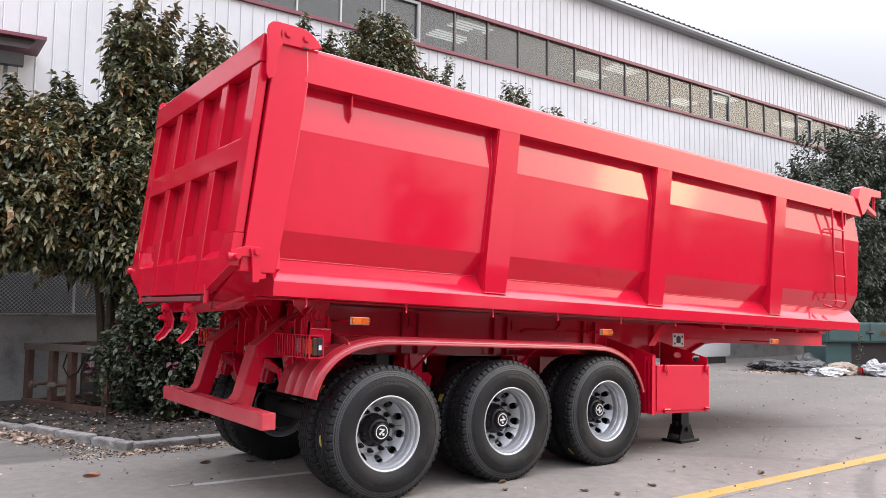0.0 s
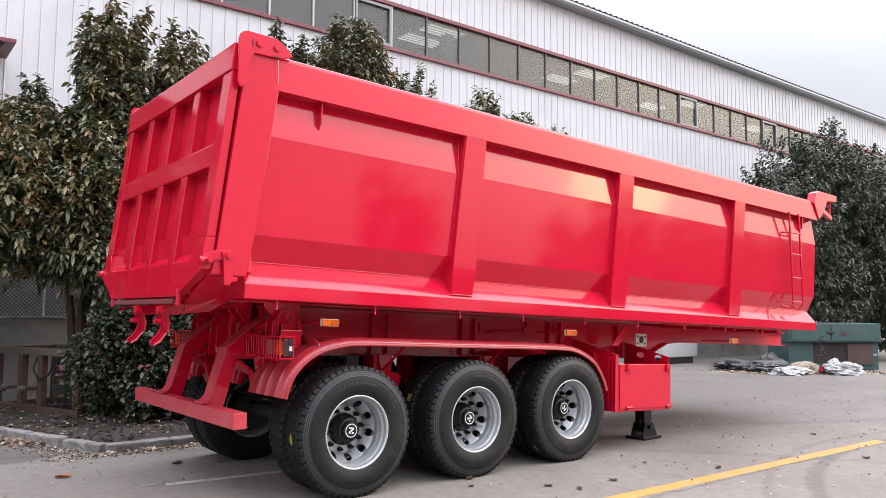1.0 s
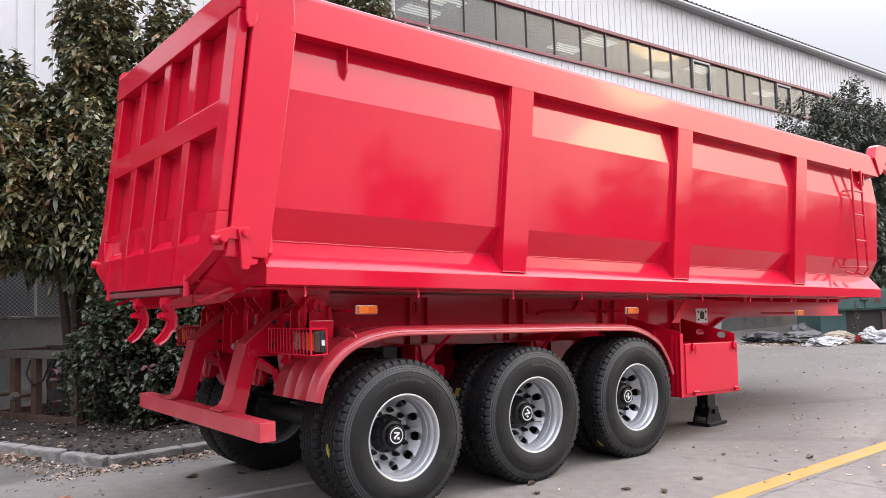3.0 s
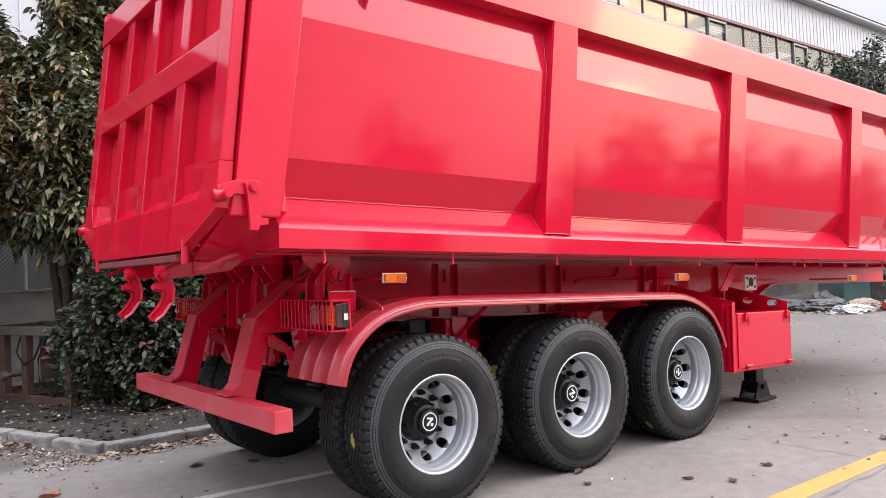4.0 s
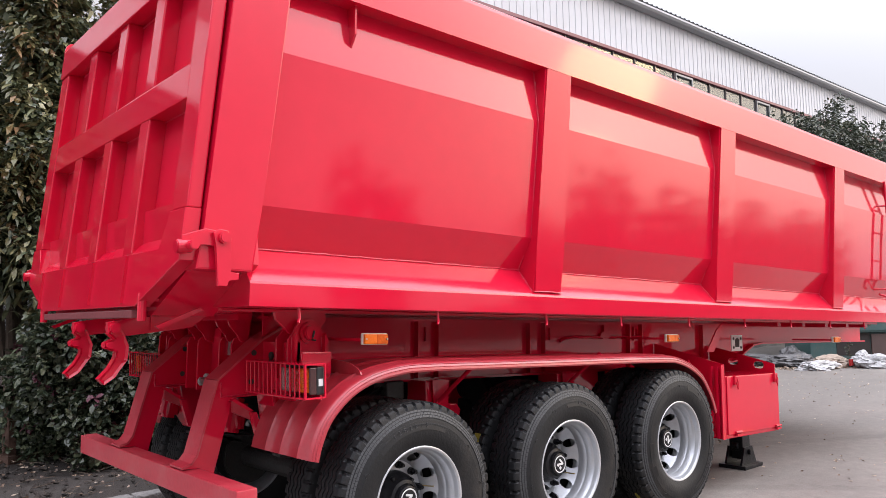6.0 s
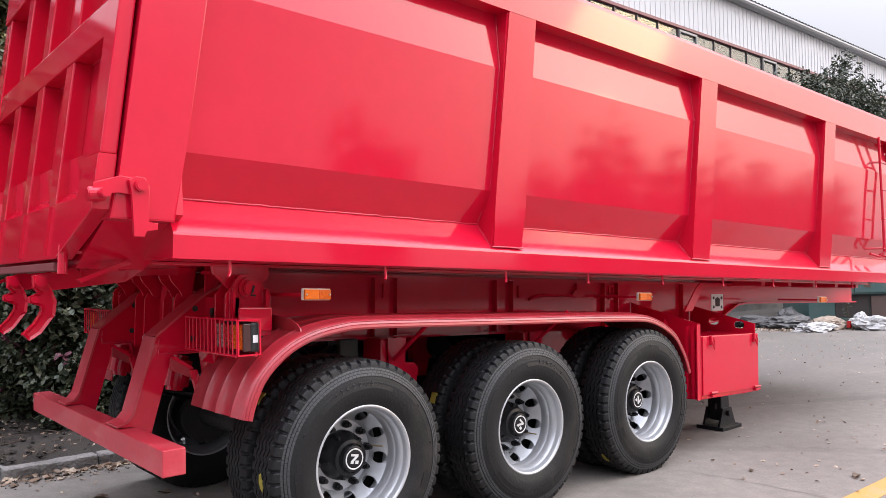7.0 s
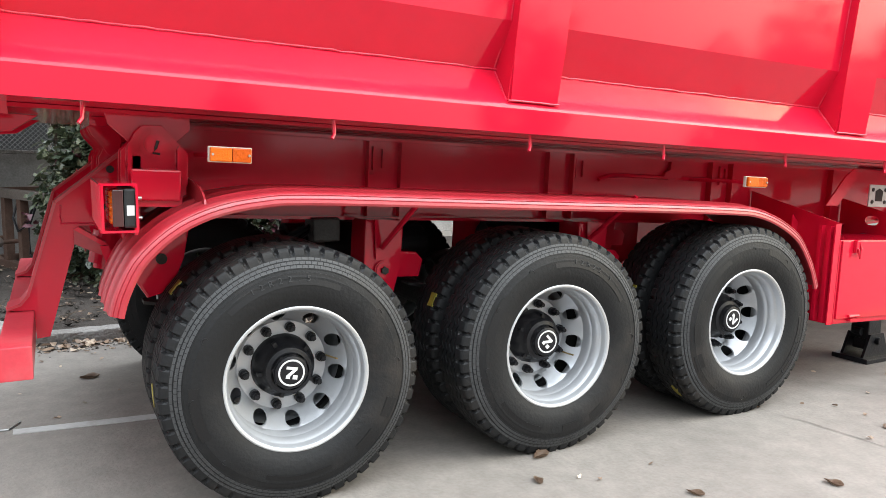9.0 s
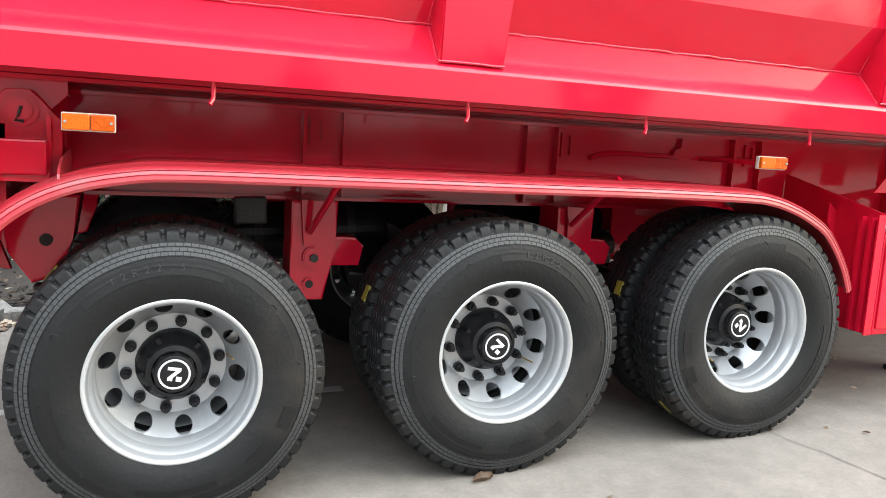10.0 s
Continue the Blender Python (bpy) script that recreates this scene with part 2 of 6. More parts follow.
def lamp_mat(name, colour, strength):
    m = bpy.data.materials.new(name)
    m.use_nodes = True
    b = m.node_tree.nodes["Principled BSDF"]
    b.inputs["Base Color"].default_value = (0.9, 0.9, 0.9, 1)
    b.inputs["Emission Color"].default_value = (*colour, 1)
    b.inputs["Emission Strength"].default_value = strength
    return m


TUBE = lamp_mat("lit_tube", (1.0, 0.97, 0.9), 0.42)


def ground_mat():
    """Worn yard concrete: patches, dust, fine grain, dark tyre arcs and hairline cracks."""
    m = mat("yard_concrete", (0.187, 0.167, 0.148), rough=0.82, var=0.16, scale=0.55, fine=45, bump=0.22, dirt=(0.142, 0.127, 0.113), dirt_amt=0.6, dirt_scale=0.35)
    n, l = m.node_tree.nodes, m.node_tree.links
    b = n["Principled BSDF"]
    col = b.inputs["Base Color"].links[0].from_socket
    tc = n.new("ShaderNodeTexCoord")
    sp = n.new("ShaderNodeTexNoise")
    sp.inputs["Scale"].default_value, sp.inputs["Detail"].default_value = 9, 8
    l.new(tc.outputs["Object"], sp.inputs["Vector"])
    r = n.new("ShaderNodeMapRange")
    r.inputs["From Min"].default_value, r.inputs["From Max"].default_value = 0.35, 0.7
    r.inputs["To Min"].default_value, r.inputs["To Max"].default_value = 0.88, 1.08
    l.new(sp.outputs["Fac"], r.inputs["Value"])
    # tyre arcs: rings round two far centres, broken up by noise
    prev = r.outputs[0]
    for cx, cy, rad, wid, dark in ((6.3, -7.2, 5.75, 0.10, 0.72), (6.3, -7.2, 6.15, 0.07, 0.85), (-6.0, -9.0, 13.2, 0.12, 0.86), (14, 14, 15.5, 0.15, 0.85)):
        sub = n.new("ShaderNodeVectorMath")
        sub.operation = "DISTANCE"
        sub.inputs[1].default_value = (cx, cy, 0)
        l.new(tc.outputs["Object"], sub.inputs[0])
        wob = n.new("ShaderNodeMath")
        wob.operation = "MULTIPLY_ADD"
        wob.inputs[1].default_value = 0.12
        l.new(sp.outputs["Fac"], wob.inputs[0])
        l.new(sub.outputs["Value"], wob.inputs[2])
        d = n.new("ShaderNodeMath")
        d.operation = "SUBTRACT"
        d.inputs[1].default_value = rad + 0.06
        l.new(wob.outputs[0], d.inputs[0])
        a = n.new("ShaderNodeMath")
        a.operation = "ABSOLUTE"
        l.new(d.outputs[0], a.inputs[0])
        k = n.new("ShaderNodeMapRange")
        k.inputs["From Min"].default_value, k.inputs["From Max"].default_value = wid * 0.5, wid
        k.inputs["To Min"].default_value, k.inputs["To Max"].default_value = dark, 1.0
        l.new(a.outputs[0], k.inputs["Value"])
        mu = n.new("ShaderNodeMath")
        mu.operation = "MULTIPLY"
        l.new(prev, mu.inputs[0])
        l.new(k.outputs[0], mu.inputs[1])
        prev = mu.outputs[0]
    # ragged dark patches: damp and dirt, with shade near kerb and trailer painted in
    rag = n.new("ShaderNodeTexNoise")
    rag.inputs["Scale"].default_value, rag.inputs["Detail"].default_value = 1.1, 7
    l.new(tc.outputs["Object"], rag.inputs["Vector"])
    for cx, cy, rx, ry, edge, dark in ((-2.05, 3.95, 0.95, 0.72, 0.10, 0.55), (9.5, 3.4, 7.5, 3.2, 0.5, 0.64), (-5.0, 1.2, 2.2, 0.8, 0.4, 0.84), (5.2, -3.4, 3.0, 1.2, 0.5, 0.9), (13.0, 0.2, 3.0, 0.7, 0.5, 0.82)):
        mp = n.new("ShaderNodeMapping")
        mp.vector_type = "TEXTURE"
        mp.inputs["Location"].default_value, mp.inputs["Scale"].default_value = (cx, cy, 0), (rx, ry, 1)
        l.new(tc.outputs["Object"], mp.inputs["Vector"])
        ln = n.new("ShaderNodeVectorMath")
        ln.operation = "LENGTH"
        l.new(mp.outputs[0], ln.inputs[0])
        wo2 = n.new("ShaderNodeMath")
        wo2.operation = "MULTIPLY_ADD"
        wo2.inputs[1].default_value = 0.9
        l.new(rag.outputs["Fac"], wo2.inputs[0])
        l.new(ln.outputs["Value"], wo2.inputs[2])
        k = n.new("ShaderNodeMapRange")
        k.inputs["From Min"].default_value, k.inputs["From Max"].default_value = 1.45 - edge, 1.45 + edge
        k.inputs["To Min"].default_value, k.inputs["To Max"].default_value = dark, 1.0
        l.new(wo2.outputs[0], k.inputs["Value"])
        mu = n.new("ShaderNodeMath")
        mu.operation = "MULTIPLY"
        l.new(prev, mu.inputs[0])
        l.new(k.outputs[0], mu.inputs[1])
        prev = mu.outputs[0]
    sc = n.new("ShaderNodeVectorMath")
    sc.operation = "SCALE"
    l.new(col, sc.inputs[0])
    l.new(prev, sc.inputs["Scale"])
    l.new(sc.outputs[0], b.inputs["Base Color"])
    return m


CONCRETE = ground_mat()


# ---- mesh tools ----
def part(name, bm, material, parent=None, label="", m=None, smooth=False):
    """Links a bmesh as one mesh object, under a thing or a part if given."""
    if m is not None:
        bm.transform(m)
    bmesh.ops.recalc_face_normals(bm, faces=bm.faces)
    me = bpy.data.meshes.new(name)
    bm.to_mesh(me)
    bm.free()
    if smooth:
        me.polygons.foreach_set("use_smooth", [True] * len(me.polygons))
        if smooth is not True:
            me.set_sharp_from_angle(angle=radians(smooth))
    if isinstance(material, (list, tuple)):
        for x in material:
            me.materials.append(x)
    else:
        me.materials.append(material)
    ob = new(name, me)
    if parent is not None:
        ob.parent = parent
    if label:
        tagged(ob, label)
    return ob


def again(ob, m, parent=None):
    """One more object on the same mesh, at the pose m."""
    o = new(ob.name.split(".")[0], ob.data)
    o.matrix_basis = m
    o.parent = parent if parent is not None else ob.parent
    if ob.get("label"):
        o["label"] = ob["label"]
    return o


def thing(name, label, category, group="", kind="", at=(0, 0, 0)):
    ob = new(name)
    ob.location = at
    ob.empty_display_size = 0.1
    return tagged(ob, label, category, group, kind)


def add_box(bm, x0, x1, y0, y1, z0, z1, bevel=0.0, m=None):
    vs = [bm.verts.new((x, y, z)) for x in (x0, x1) for y in (y0, y1) for z in (z0, z1)]
    fs = [bm.faces.new([vs[i] for i in q]) for q in ((0, 1, 3, 2), (4, 6, 7, 5), (0, 4, 5, 1), (2, 3, 7, 6), (0, 2, 6, 4), (1, 5, 7, 3))]
    if m is not None:
        bmesh.ops.transform(bm, matrix=m, verts=vs)
    if bevel:
        es = {e for f in fs for e in f.edges}
        bmesh.ops.bevel(bm, geom=list(es), offset=bevel, segments=2, affect="EDGES", profile=0.6)
    return vs


def box(*a, **k):
    bm = bmesh.new()
    add_box(bm, *a, **k)
    return bm


def add_prism(bm, outline, axis, a, b, bevel=0.0, hollow=0.0):
    """A flat outline pushed from a to b along an axis; outline points fill the other two axes in order."""
    def p(u, v, w):
        return {"x": (w, u, v), "y": (u, w, v), "z": (u, v, w)}[axis]
    lo = [bm.verts.new(p(u, v, a)) for u, v in outline]
    hi = [bm.verts.new(p(u, v, b)) for u, v in outline]
    n = len(outline)
    fs = [bm.faces.new(lo), bm.faces.new(hi[::-1])]
    fs += [bm.faces.new((lo[i], lo[(i + 1) % n], hi[(i + 1) % n], hi[i])) for i in range(n)]
    if hollow:                                   # both flat sides sunk inside a raised rim
        bmesh.ops.recalc_face_normals(bm, faces=bm.faces)
        bmesh.ops.inset_individual(bm, faces=fs[:2], thickness=hollow, depth=-hollow * 0.9, use_even_offset=True)
        return lo + hi
    if bevel:
        es = {e for f in fs[:2] for e in f.edges}
        bmesh.ops.bevel(bm, geom=list(es), offset=bevel, segments=2, affect="EDGES", profile=0.6)
    return lo + hi


def prism(*a, **k):
    bm = bmesh.new()
    add_prism(bm, *a, **k)
    return bm


def add_cyl(bm, p, q, r, seg=16, r2=None, bevel=0.0):
    p, q = Vector(p), Vector(q)
    m = Matrix.Translation((p + q) / 2) @ (q - p).to_track_quat("Z", "Y").to_matrix().to_4x4()
    g = bmesh.ops.create_cone(bm, cap_ends=True, segments=seg, radius1=r, radius2=r if r2 is None else r2, depth=(q - p).length, matrix=m)
    if bevel:
        fs = {f for v in g["verts"] for f in v.link_faces if len(f.verts) == seg}
        bmesh.ops.bevel(bm, geom=list({e for f in fs for e in f.edges}), offset=bevel, segments=2, affect="EDGES")


def cyl(*a, **k):
    bm = bmesh.new()
    add_cyl(bm, *a, **k)
    return bm


def add_rod(bm, pts, r, seg=8):
    """A round bar along a bent line."""
    pts = [Vector(p) for p in pts]
    rings = []
    for i, p in enumerate(pts):
        d = (pts[min(i + 1, len(pts) - 1)] - pts[max(i - 1, 0)]).normalized()
        q = d.to_track_quat("Z", "Y")
        rings.append([bm.verts.new(p + q @ Vector((r * math.cos(2 * math.pi * k / seg), r * math.sin(2 * math.pi * k / seg), 0))) for k in range(seg)])
    for a, b in zip(rings, rings[1:]):
        for k in range(seg):
            bm.faces.new((a[k], a[(k + 1) % seg], b[(k + 1) % seg], b[k]))
    bm.faces.new(rings[0][::-1])
    bm.faces.new(rings[-1])


def rod(*a, **k):
    bm = bmesh.new()
    add_rod(bm, *a, **k)
    return bm


def add_spin(bm, profile, seg=64, closed=False):
    """Revolves (r, y) pairs about the y axis."""
    rings = [[bm.verts.new((r * math.sin(2 * math.pi * k / seg), y, r * math.cos(2 * math.pi * k / seg))) for k in range(seg)] for r, y in profile]
    pairs = list(zip(rings, rings[1:])) + ([(rings[-1], rings[0])] if closed else [])
    for a, b in pairs:
        for k in range(seg):
            bm.faces.new((a[k], a[(k + 1) % seg], b[(k + 1) % seg], b[k]))
    return rings


def spin(*a, **k):
    bm = bmesh.new()
    add_spin(bm, *a, **k)
    return bm


def mesh_from(name, verts, faces, material, parent=None, label="", smooth=False):
    me = bpy.data.meshes.new(name)
    me.from_pydata(verts, [], faces)
    me.materials.append(material)
    if smooth:
        me.polygons.foreach_set("use_smooth", [True] * len(me.polygons))
    ob = new(name, me)
    ob.parent = parent
    if label:
        tagged(ob, label)
    return ob


def letters(name, body, size, depth, material, m, parent, label="", align="CENTER"):
    """Built-in font turned into a mesh."""
    cu = bpy.data.curves.new(name, "FONT")
    cu.body, cu.size, cu.extrude, cu.align_x, cu.align_y = body, size, depth, align, "CENTER"
    cu.resolution_u = 3
    tmp = bpy.data.objects.new("tmp", cu)
    scene.collection.objects.link(tmp)
    me = bpy.data.meshes.new_from_object(tmp)
    bpy.data.objects.remove(tmp)
    bpy.data.curves.remove(cu)
    me.name = name
    me.transform(m)
    me.materials.clear()
    me.materials.append(material)
    ob = new(name, me)
    ob.parent = parent
    if label:
        tagged(ob, label)
    return ob


def bead(a, b, r, seed):
    """A hand-laid weld: a thin rod that wanders and swells a little."""
    a, b, rr = Vector(a), Vector(b), random.Random(seed)
    n = max(3, int((b - a).length / 0.045))
    pts = [a.lerp(b, i / n) + Vector((rr.gauss(0, 0.001), rr.gauss(0, 0.001), rr.gauss(0, 0.0014))) for i in range(n + 1)]
    return rod(pts, r, seg=6)


# ---- ground and building ----
bm = bmesh.new()
add_prism(bm, [(-1500, -1500), (1500, -1500), (1500, 1500), (-1500, 1500)], "z", -0.4, 0.0)
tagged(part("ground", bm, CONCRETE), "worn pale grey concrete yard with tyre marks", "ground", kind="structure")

bm = bmesh.new()
add_prism(bm, [(-14, -1.30), (1.62, -1.30), (6.66, -1.375), (6.63, -1.53), (1.62, -1.46), (-14, -1.46)], "z", 0.0, 0.004)
tagged(part("road_marking", bm, YELLOW_LINE), "worn yellow line painted on the concrete", "road marking", kind="structure")
bm = bmesh.new()
add_prism(bm, [(-1.10, 1.32), (0.9, 1.16), (0.9, 1.24), (-1.10, 1.40)], "z", 0.0, 0.004)
tagged(part("road_marking", bm, WHITE_LINE), "faded white line painted on the concrete", "road marking", kind="structure")

WALL_Y = 10.0


def ribbed(x0, x1, z0, z1, y, pitch=0.275, deep=0.016):
    """Profiled metal sheet facing -y, with narrow upright ribs."""
    vs, fs = [], []
    x = x0
    while x < x1:
        for dx, dy in ((0, 0), (pitch * 0.90, 0), (pitch * 0.925, -deep), (pitch * 0.975, -deep)):
            vs += [(x + dx, y + dy, z0), (x + dx, y + dy, z1)]
        x += pitch
    n = len(vs) // 2
    for i in range(n - 1):
        fs.append((2 * i, 2 * i + 2, 2 * i + 3, 2 * i + 1))
    # thickness: a plain back
    b = len(vs)
    vs += [(x0, y + 0.12, z0), (x0, y + 0.12, z1), (x, y + 0.12, z0), (x, y + 0.12, z1)]
    fs += [(b, b + 1, b + 3, b + 2), (0, 1, b + 1, b), (2 * n - 2, b + 2, b + 3, 2 * n - 1)]
    return vs, fs


X0, X1 = -30.0, 90.0
WIN_Z0, WIN_Z1, EAVE = 8.22, 9.36, 10.95
wall_north = thing("wall_north", "long white ribbed metal factory wall with a window band", "wall", kind="structure")
mesh_from("lower_sheet", *ribbed(X0, X1, 0.9, WIN_Z0, WALL_Y), WALLSHEET, wall_north)
mesh_from("upper_sheet", *ribbed(X0, X1, WIN_Z1, EAVE, WALL_Y), WALLSHEET, wall_north)
part("plinth", box(X0, X1, WALL_Y - 0.04, WALL_Y + 0.2, -0.1, 0.9), CEMENT, wall_north, "stained grey rendered base")
part("sill_trim", box(X0, X1, WALL_Y - 0.07, WALL_Y + 0.06, WIN_Z0 - 0.06, WIN_Z0 + 0.03, bevel=0.008), TRIM, wall_north, "maroon painted sill strip")
part("head_trim", box(X0, X1, WALL_Y - 0.07, WALL_Y + 0.06, WIN_Z1 - 0.03, WIN_Z1 + 0.07, bevel=0.008), TRIM, wall_north, "maroon painted head strip")

# window band: a pane and a bar each 1.115 m
PITCH = 1.115
window_1 = thing("window_1", "long band of grey factory windows with thin bars", "window", kind="structure")
pane0 = part("pane", box(0.01, PITCH - 0.01, WALL_Y + 0.02, WALL_Y + 0.026, WIN_Z0 + 0.02, WIN_Z1 - 0.02), GLASS, window_1)
pane0.visible_shadow = False
bar0 = part("window_bar", box(-0.022, 0.022, WALL_Y - 0.02, WALL_Y + 0.05, WIN_Z0 + 0.025, WIN_Z1 - 0.025, bevel=0.006), MULLION, window_1)
bar_d = part("window_bar", box(-0.024, 0.024, WALL_Y - 0.02, WALL_Y + 0.05, WIN_Z0 + 0.025, WIN_Z1 - 0.025, bevel=0.006), MULLION_DARK, window_1)
fr = bmesh.new()
add_box(fr, 0.03, PITCH - 0.03, WALL_Y - 0.05, WALL_Y, WIN_Z1 - 0.13, WIN_Z1 - 0.06)
add_box(fr, 0.03, PITCH - 0.03, WALL_Y - 0.05, WALL_Y, WIN_Z0 + 0.04, WIN_Z0 + 0.10)
add_box(fr, 0.03, 0.08, WALL_Y - 0.05, WALL_Y, WIN_Z0 + 0.10, WIN_Z1 - 0.13)
add_box(fr, PITCH - 0.09, PITCH - 0.03, WALL_Y - 0.05, WALL_Y, WIN_Z0 + 0.10, WIN_Z1 - 0.13)
sash = part("opening_sash", fr, SOFFIT, window_1, "pale opening window frame")
WX0 = 5.96
for i in range(-12, 46):
    x = WX0 + i * PITCH
    if i == 0:
        pane0.location.x, sash.location.x, bar0.location.x = x, x, x
    else:
        o = again(pane0, Matrix.Translation((x, 0, 0)))
        o.visible_shadow = False
        if i <= 1:
            again(bar0, Matrix.Translation((x, 0, 0)))
        elif i == 2:
            bar_d.location.x = x
        else:
            again(bar_d, Matrix.Translation((x, 0, 0)))
        if i in (12, 17, 26):
            again(sash, Matrix.Translation((x, 0, 0)))

# hall behind the glass
part_room = thing("hall_interior", "plain grey factory hall inside behind the windows", "room", kind="structure")
INNER = mat("hall_grey", (0.34, 0.35, 0.35), rough=0.8, var=0.15, scale=0.3, fine=3, bump=0)
part("back_wall", box(X0, X1, 22, 22.2, 0, 12.4), INNER, part_room)
part("floor", box(X0, X1, WALL_Y + 0.21, 22, -0.1, 0.01), INNER, part_room)
part("side_wall", box(X0 - 0.2, X0, WALL_Y, 22.2, 0, 11), INNER, part_room)
part("side_wall", box(X1, X1 + 0.2, WALL_Y, 22.2, 0, 11), INNER, part_room)
bm = bmesh.new()
for i in range(16):
    x = X0 + 2.2 + i * 7.8
    add_box(bm, x, x + 0.35, 13.0, 13.35, 0, 11.2)
part("column", bm, INNER, part_room)
fixture = thing("strip_light", "lit fluorescent strip fitting hanging in the hall", "ceiling light", group="hall strip lights", at=(10.96, 14.05, 10.5))
part("tray", box(-0.75, 0.75, -0.35, 0.35, 0.03, 0.09), MULLION, fixture)
tube0 = part("tube", cyl((-0.7, -0.26, 0), (0.7, -0.26, 0), 0.025, seg=8), TUBE, fixture)
for k in range(1, 4):
    again(tube0, Matrix.Translation((0, 0.173 * k, 0)))
for x, y, z in ((11.05, 13.0, 10.5), (17.6, 14.05, 10.5), (18.1, 12.9, 10.5), (23.45, 14.2, 10.5), (24.4, 12.9, 10.5), (30.6, 13.5, 10.5), (37.0, 13.5, 10.5)):
    copy_thing(fixture, Matrix.Translation((x, y, z)))

roof = thing("roof", "shallow grey corrugated metal roof with a gutter edge", "roof", kind="structure")
vs, fs = [], []
x, k = X0 - 0.5, 0
while x < X1 + 0.5:
    for dx, dz in ((0, 0), (0.15, 0), (0.18, 0.036), (0.24, 0.036)):
        vs += [(x + dx, WALL_Y - 0.31, EAVE + 0.17 + dz), (x + dx, 22.4, EAVE + 1.57 + dz)]
    x += 0.27
for i in range(len(vs) // 2 - 1):
    fs.append((2 * i, 2 * i + 2, 2 * i + 3, 2 * i + 1))
mesh_from("roof_sheet", vs, fs, ROOF, roof)
part("gutter", prism([(WALL_Y - 0.29, EAVE + 0.15), (WALL_Y - 0.32, EAVE + 0.06), (WALL_Y - 0.28, EAVE - 0.01), (WALL_Y - 0.10, EAVE - 0.04), (WALL_Y - 0.03, EAVE - 0.02), (WALL_Y - 0.03, EAVE + 0.13)], "x", X0, X1), SOFFIT, roof, "grey folded gutter")
part("ceiling_lining", prism([(WALL_Y + 0.13, EAVE + 0.02), (22, EAVE + 1.3), (22, EAVE + 1.4), (WALL_Y + 0.13, EAVE + 0.12)], "x", X0, X1), INNER, roof)


# ---- tipper semi-trailer ----
trailer = thing("tipper_trailer", "bright red steel tipper semi-trailer parked on concrete", "trailer")
BODY = Matrix.Translation((0, 0, 1.7)) @ Matrix.Rotation(math.atan(0.0372), 4, "Y") @ Matrix.Translation((0, 0, -1.7))
YC = 1.25


def far(y):
    return 2 * YC - y


REAR, FRONT = -1.0, 7.90
OUT = [(-0.030, 3.27), (-0.088, 2.888), (-0.052, 2.10), (0.05, 1.89), (0.34, 1.60)]
INN = [(0.022, 3.27), (-0.038, 2.878), (-0.002, 2.11), (0.10, 1.92), (0.38, 1.66)]
outline = OUT + [(far(y), z) for y, z in OUT[::-1]] + [(far(y), z) for y, z in INN] + INN[::-1]
bm = bmesh.new()
add_prism(bm, outline, "x", REAR - 0.13, FRONT)
body = part("dump_body", bm, RED, trailer, "U-shaped red tipping body", m=BODY)
front = [(y, z) for y, z in OUT] + [(far(y), z) for y, z in OUT[::-1]]
part("front_wall", prism(front, "x", FRONT + 0.002, FRONT + 0.06), RED, body, m=BODY)


def rail(y0, y1):
    bm = bmesh.new()
    s = math.copysign(1.0, y1 - y0)
    add_prism(bm, [(y0, 3.25), (y0 + 0.012 * s, 3.50), (y0 + 0.018 * s, 3.525), (y0 + 0.032 * s, 3.535), (y1, 3.535), (y1, 3.25)], "x", -0.93, FRONT + 0.02, bevel=0.005)
    return bm


part("top_rail", rail(-0.15, 0.07), RED, body, m=BODY)
part("top_rail", rail(far(-0.15), far(0.07)), RED, body, m=BODY)
part("front_rail", box(FRONT - 0.1, FRONT + 0.08, 0.08, far(0.08), 3.27, 3.535, bevel=0.012), RED, body, m=BODY)


def sill(side):
    o = [(y if side else far(y), z) for y, z in [(0.052, 1.893), (-0.098, 1.722), (-0.103, 1.71), (-0.103, 1.602), (0.30, 1.602), (0.10, 1.85)]]
    return prism(o, "x", -1.045, FRONT + 0.01)


part("side_sill", sill(True), RED, body, "sloping red sill along the body", m=BODY)
part("side_sill", sill(False), RED, body, m=BODY)
# weld bead along the sill
part("weld_bead", bead((-1.04, 0.047, 1.892), (FRONT, 0.047, 1.892), 0.0055, 9), WELD, body, m=BODY)

POSTS = ((1.03, 1.31), (3.30, 3.58), (5.66, 5.935))


def post(x0, x1, side):
    f = (lambda y: y) if side else far
    bm = bmesh.new()
    rows = ((3.252, -0.148, x0 + 0.015, x1 + 0.005), (2.0, -0.104, x0 - 0.050, x1 - 0.057), (1.747, -0.092, x0 - 0.063, x1 - 0.070))
    ring = []
    for z, y, a, b in rows:
        back = 0.075
        ring.append([bm.verts.new((a, f(back), z)), bm.verts.new((a, f(y), z)), bm.verts.new((b, f(y), z)), bm.verts.new((b, f(back), z))])
    for p, q in zip(ring, ring[1:]):
        for i in range(4):
            bm.faces.new((p[i], p[(i + 1) % 4], q[(i + 1) % 4], q[i]))
    bm.faces.new(ring[0])
    bm.faces.new(ring[-1][::-1])
    es = [e for e in bm.edges if abs(e.verts[0].co.y - e.verts[1].co.y) < 0.05 and min(abs(v.co.y - f(-0.13)) for v in e.verts) < 0.04 and abs(e.verts[0].co.z - e.verts[1].co.z) > 0.1]
    bmesh.ops.bevel(bm, geom=es, offset=0.012, segments=2, affect="EDGES")
    return bm


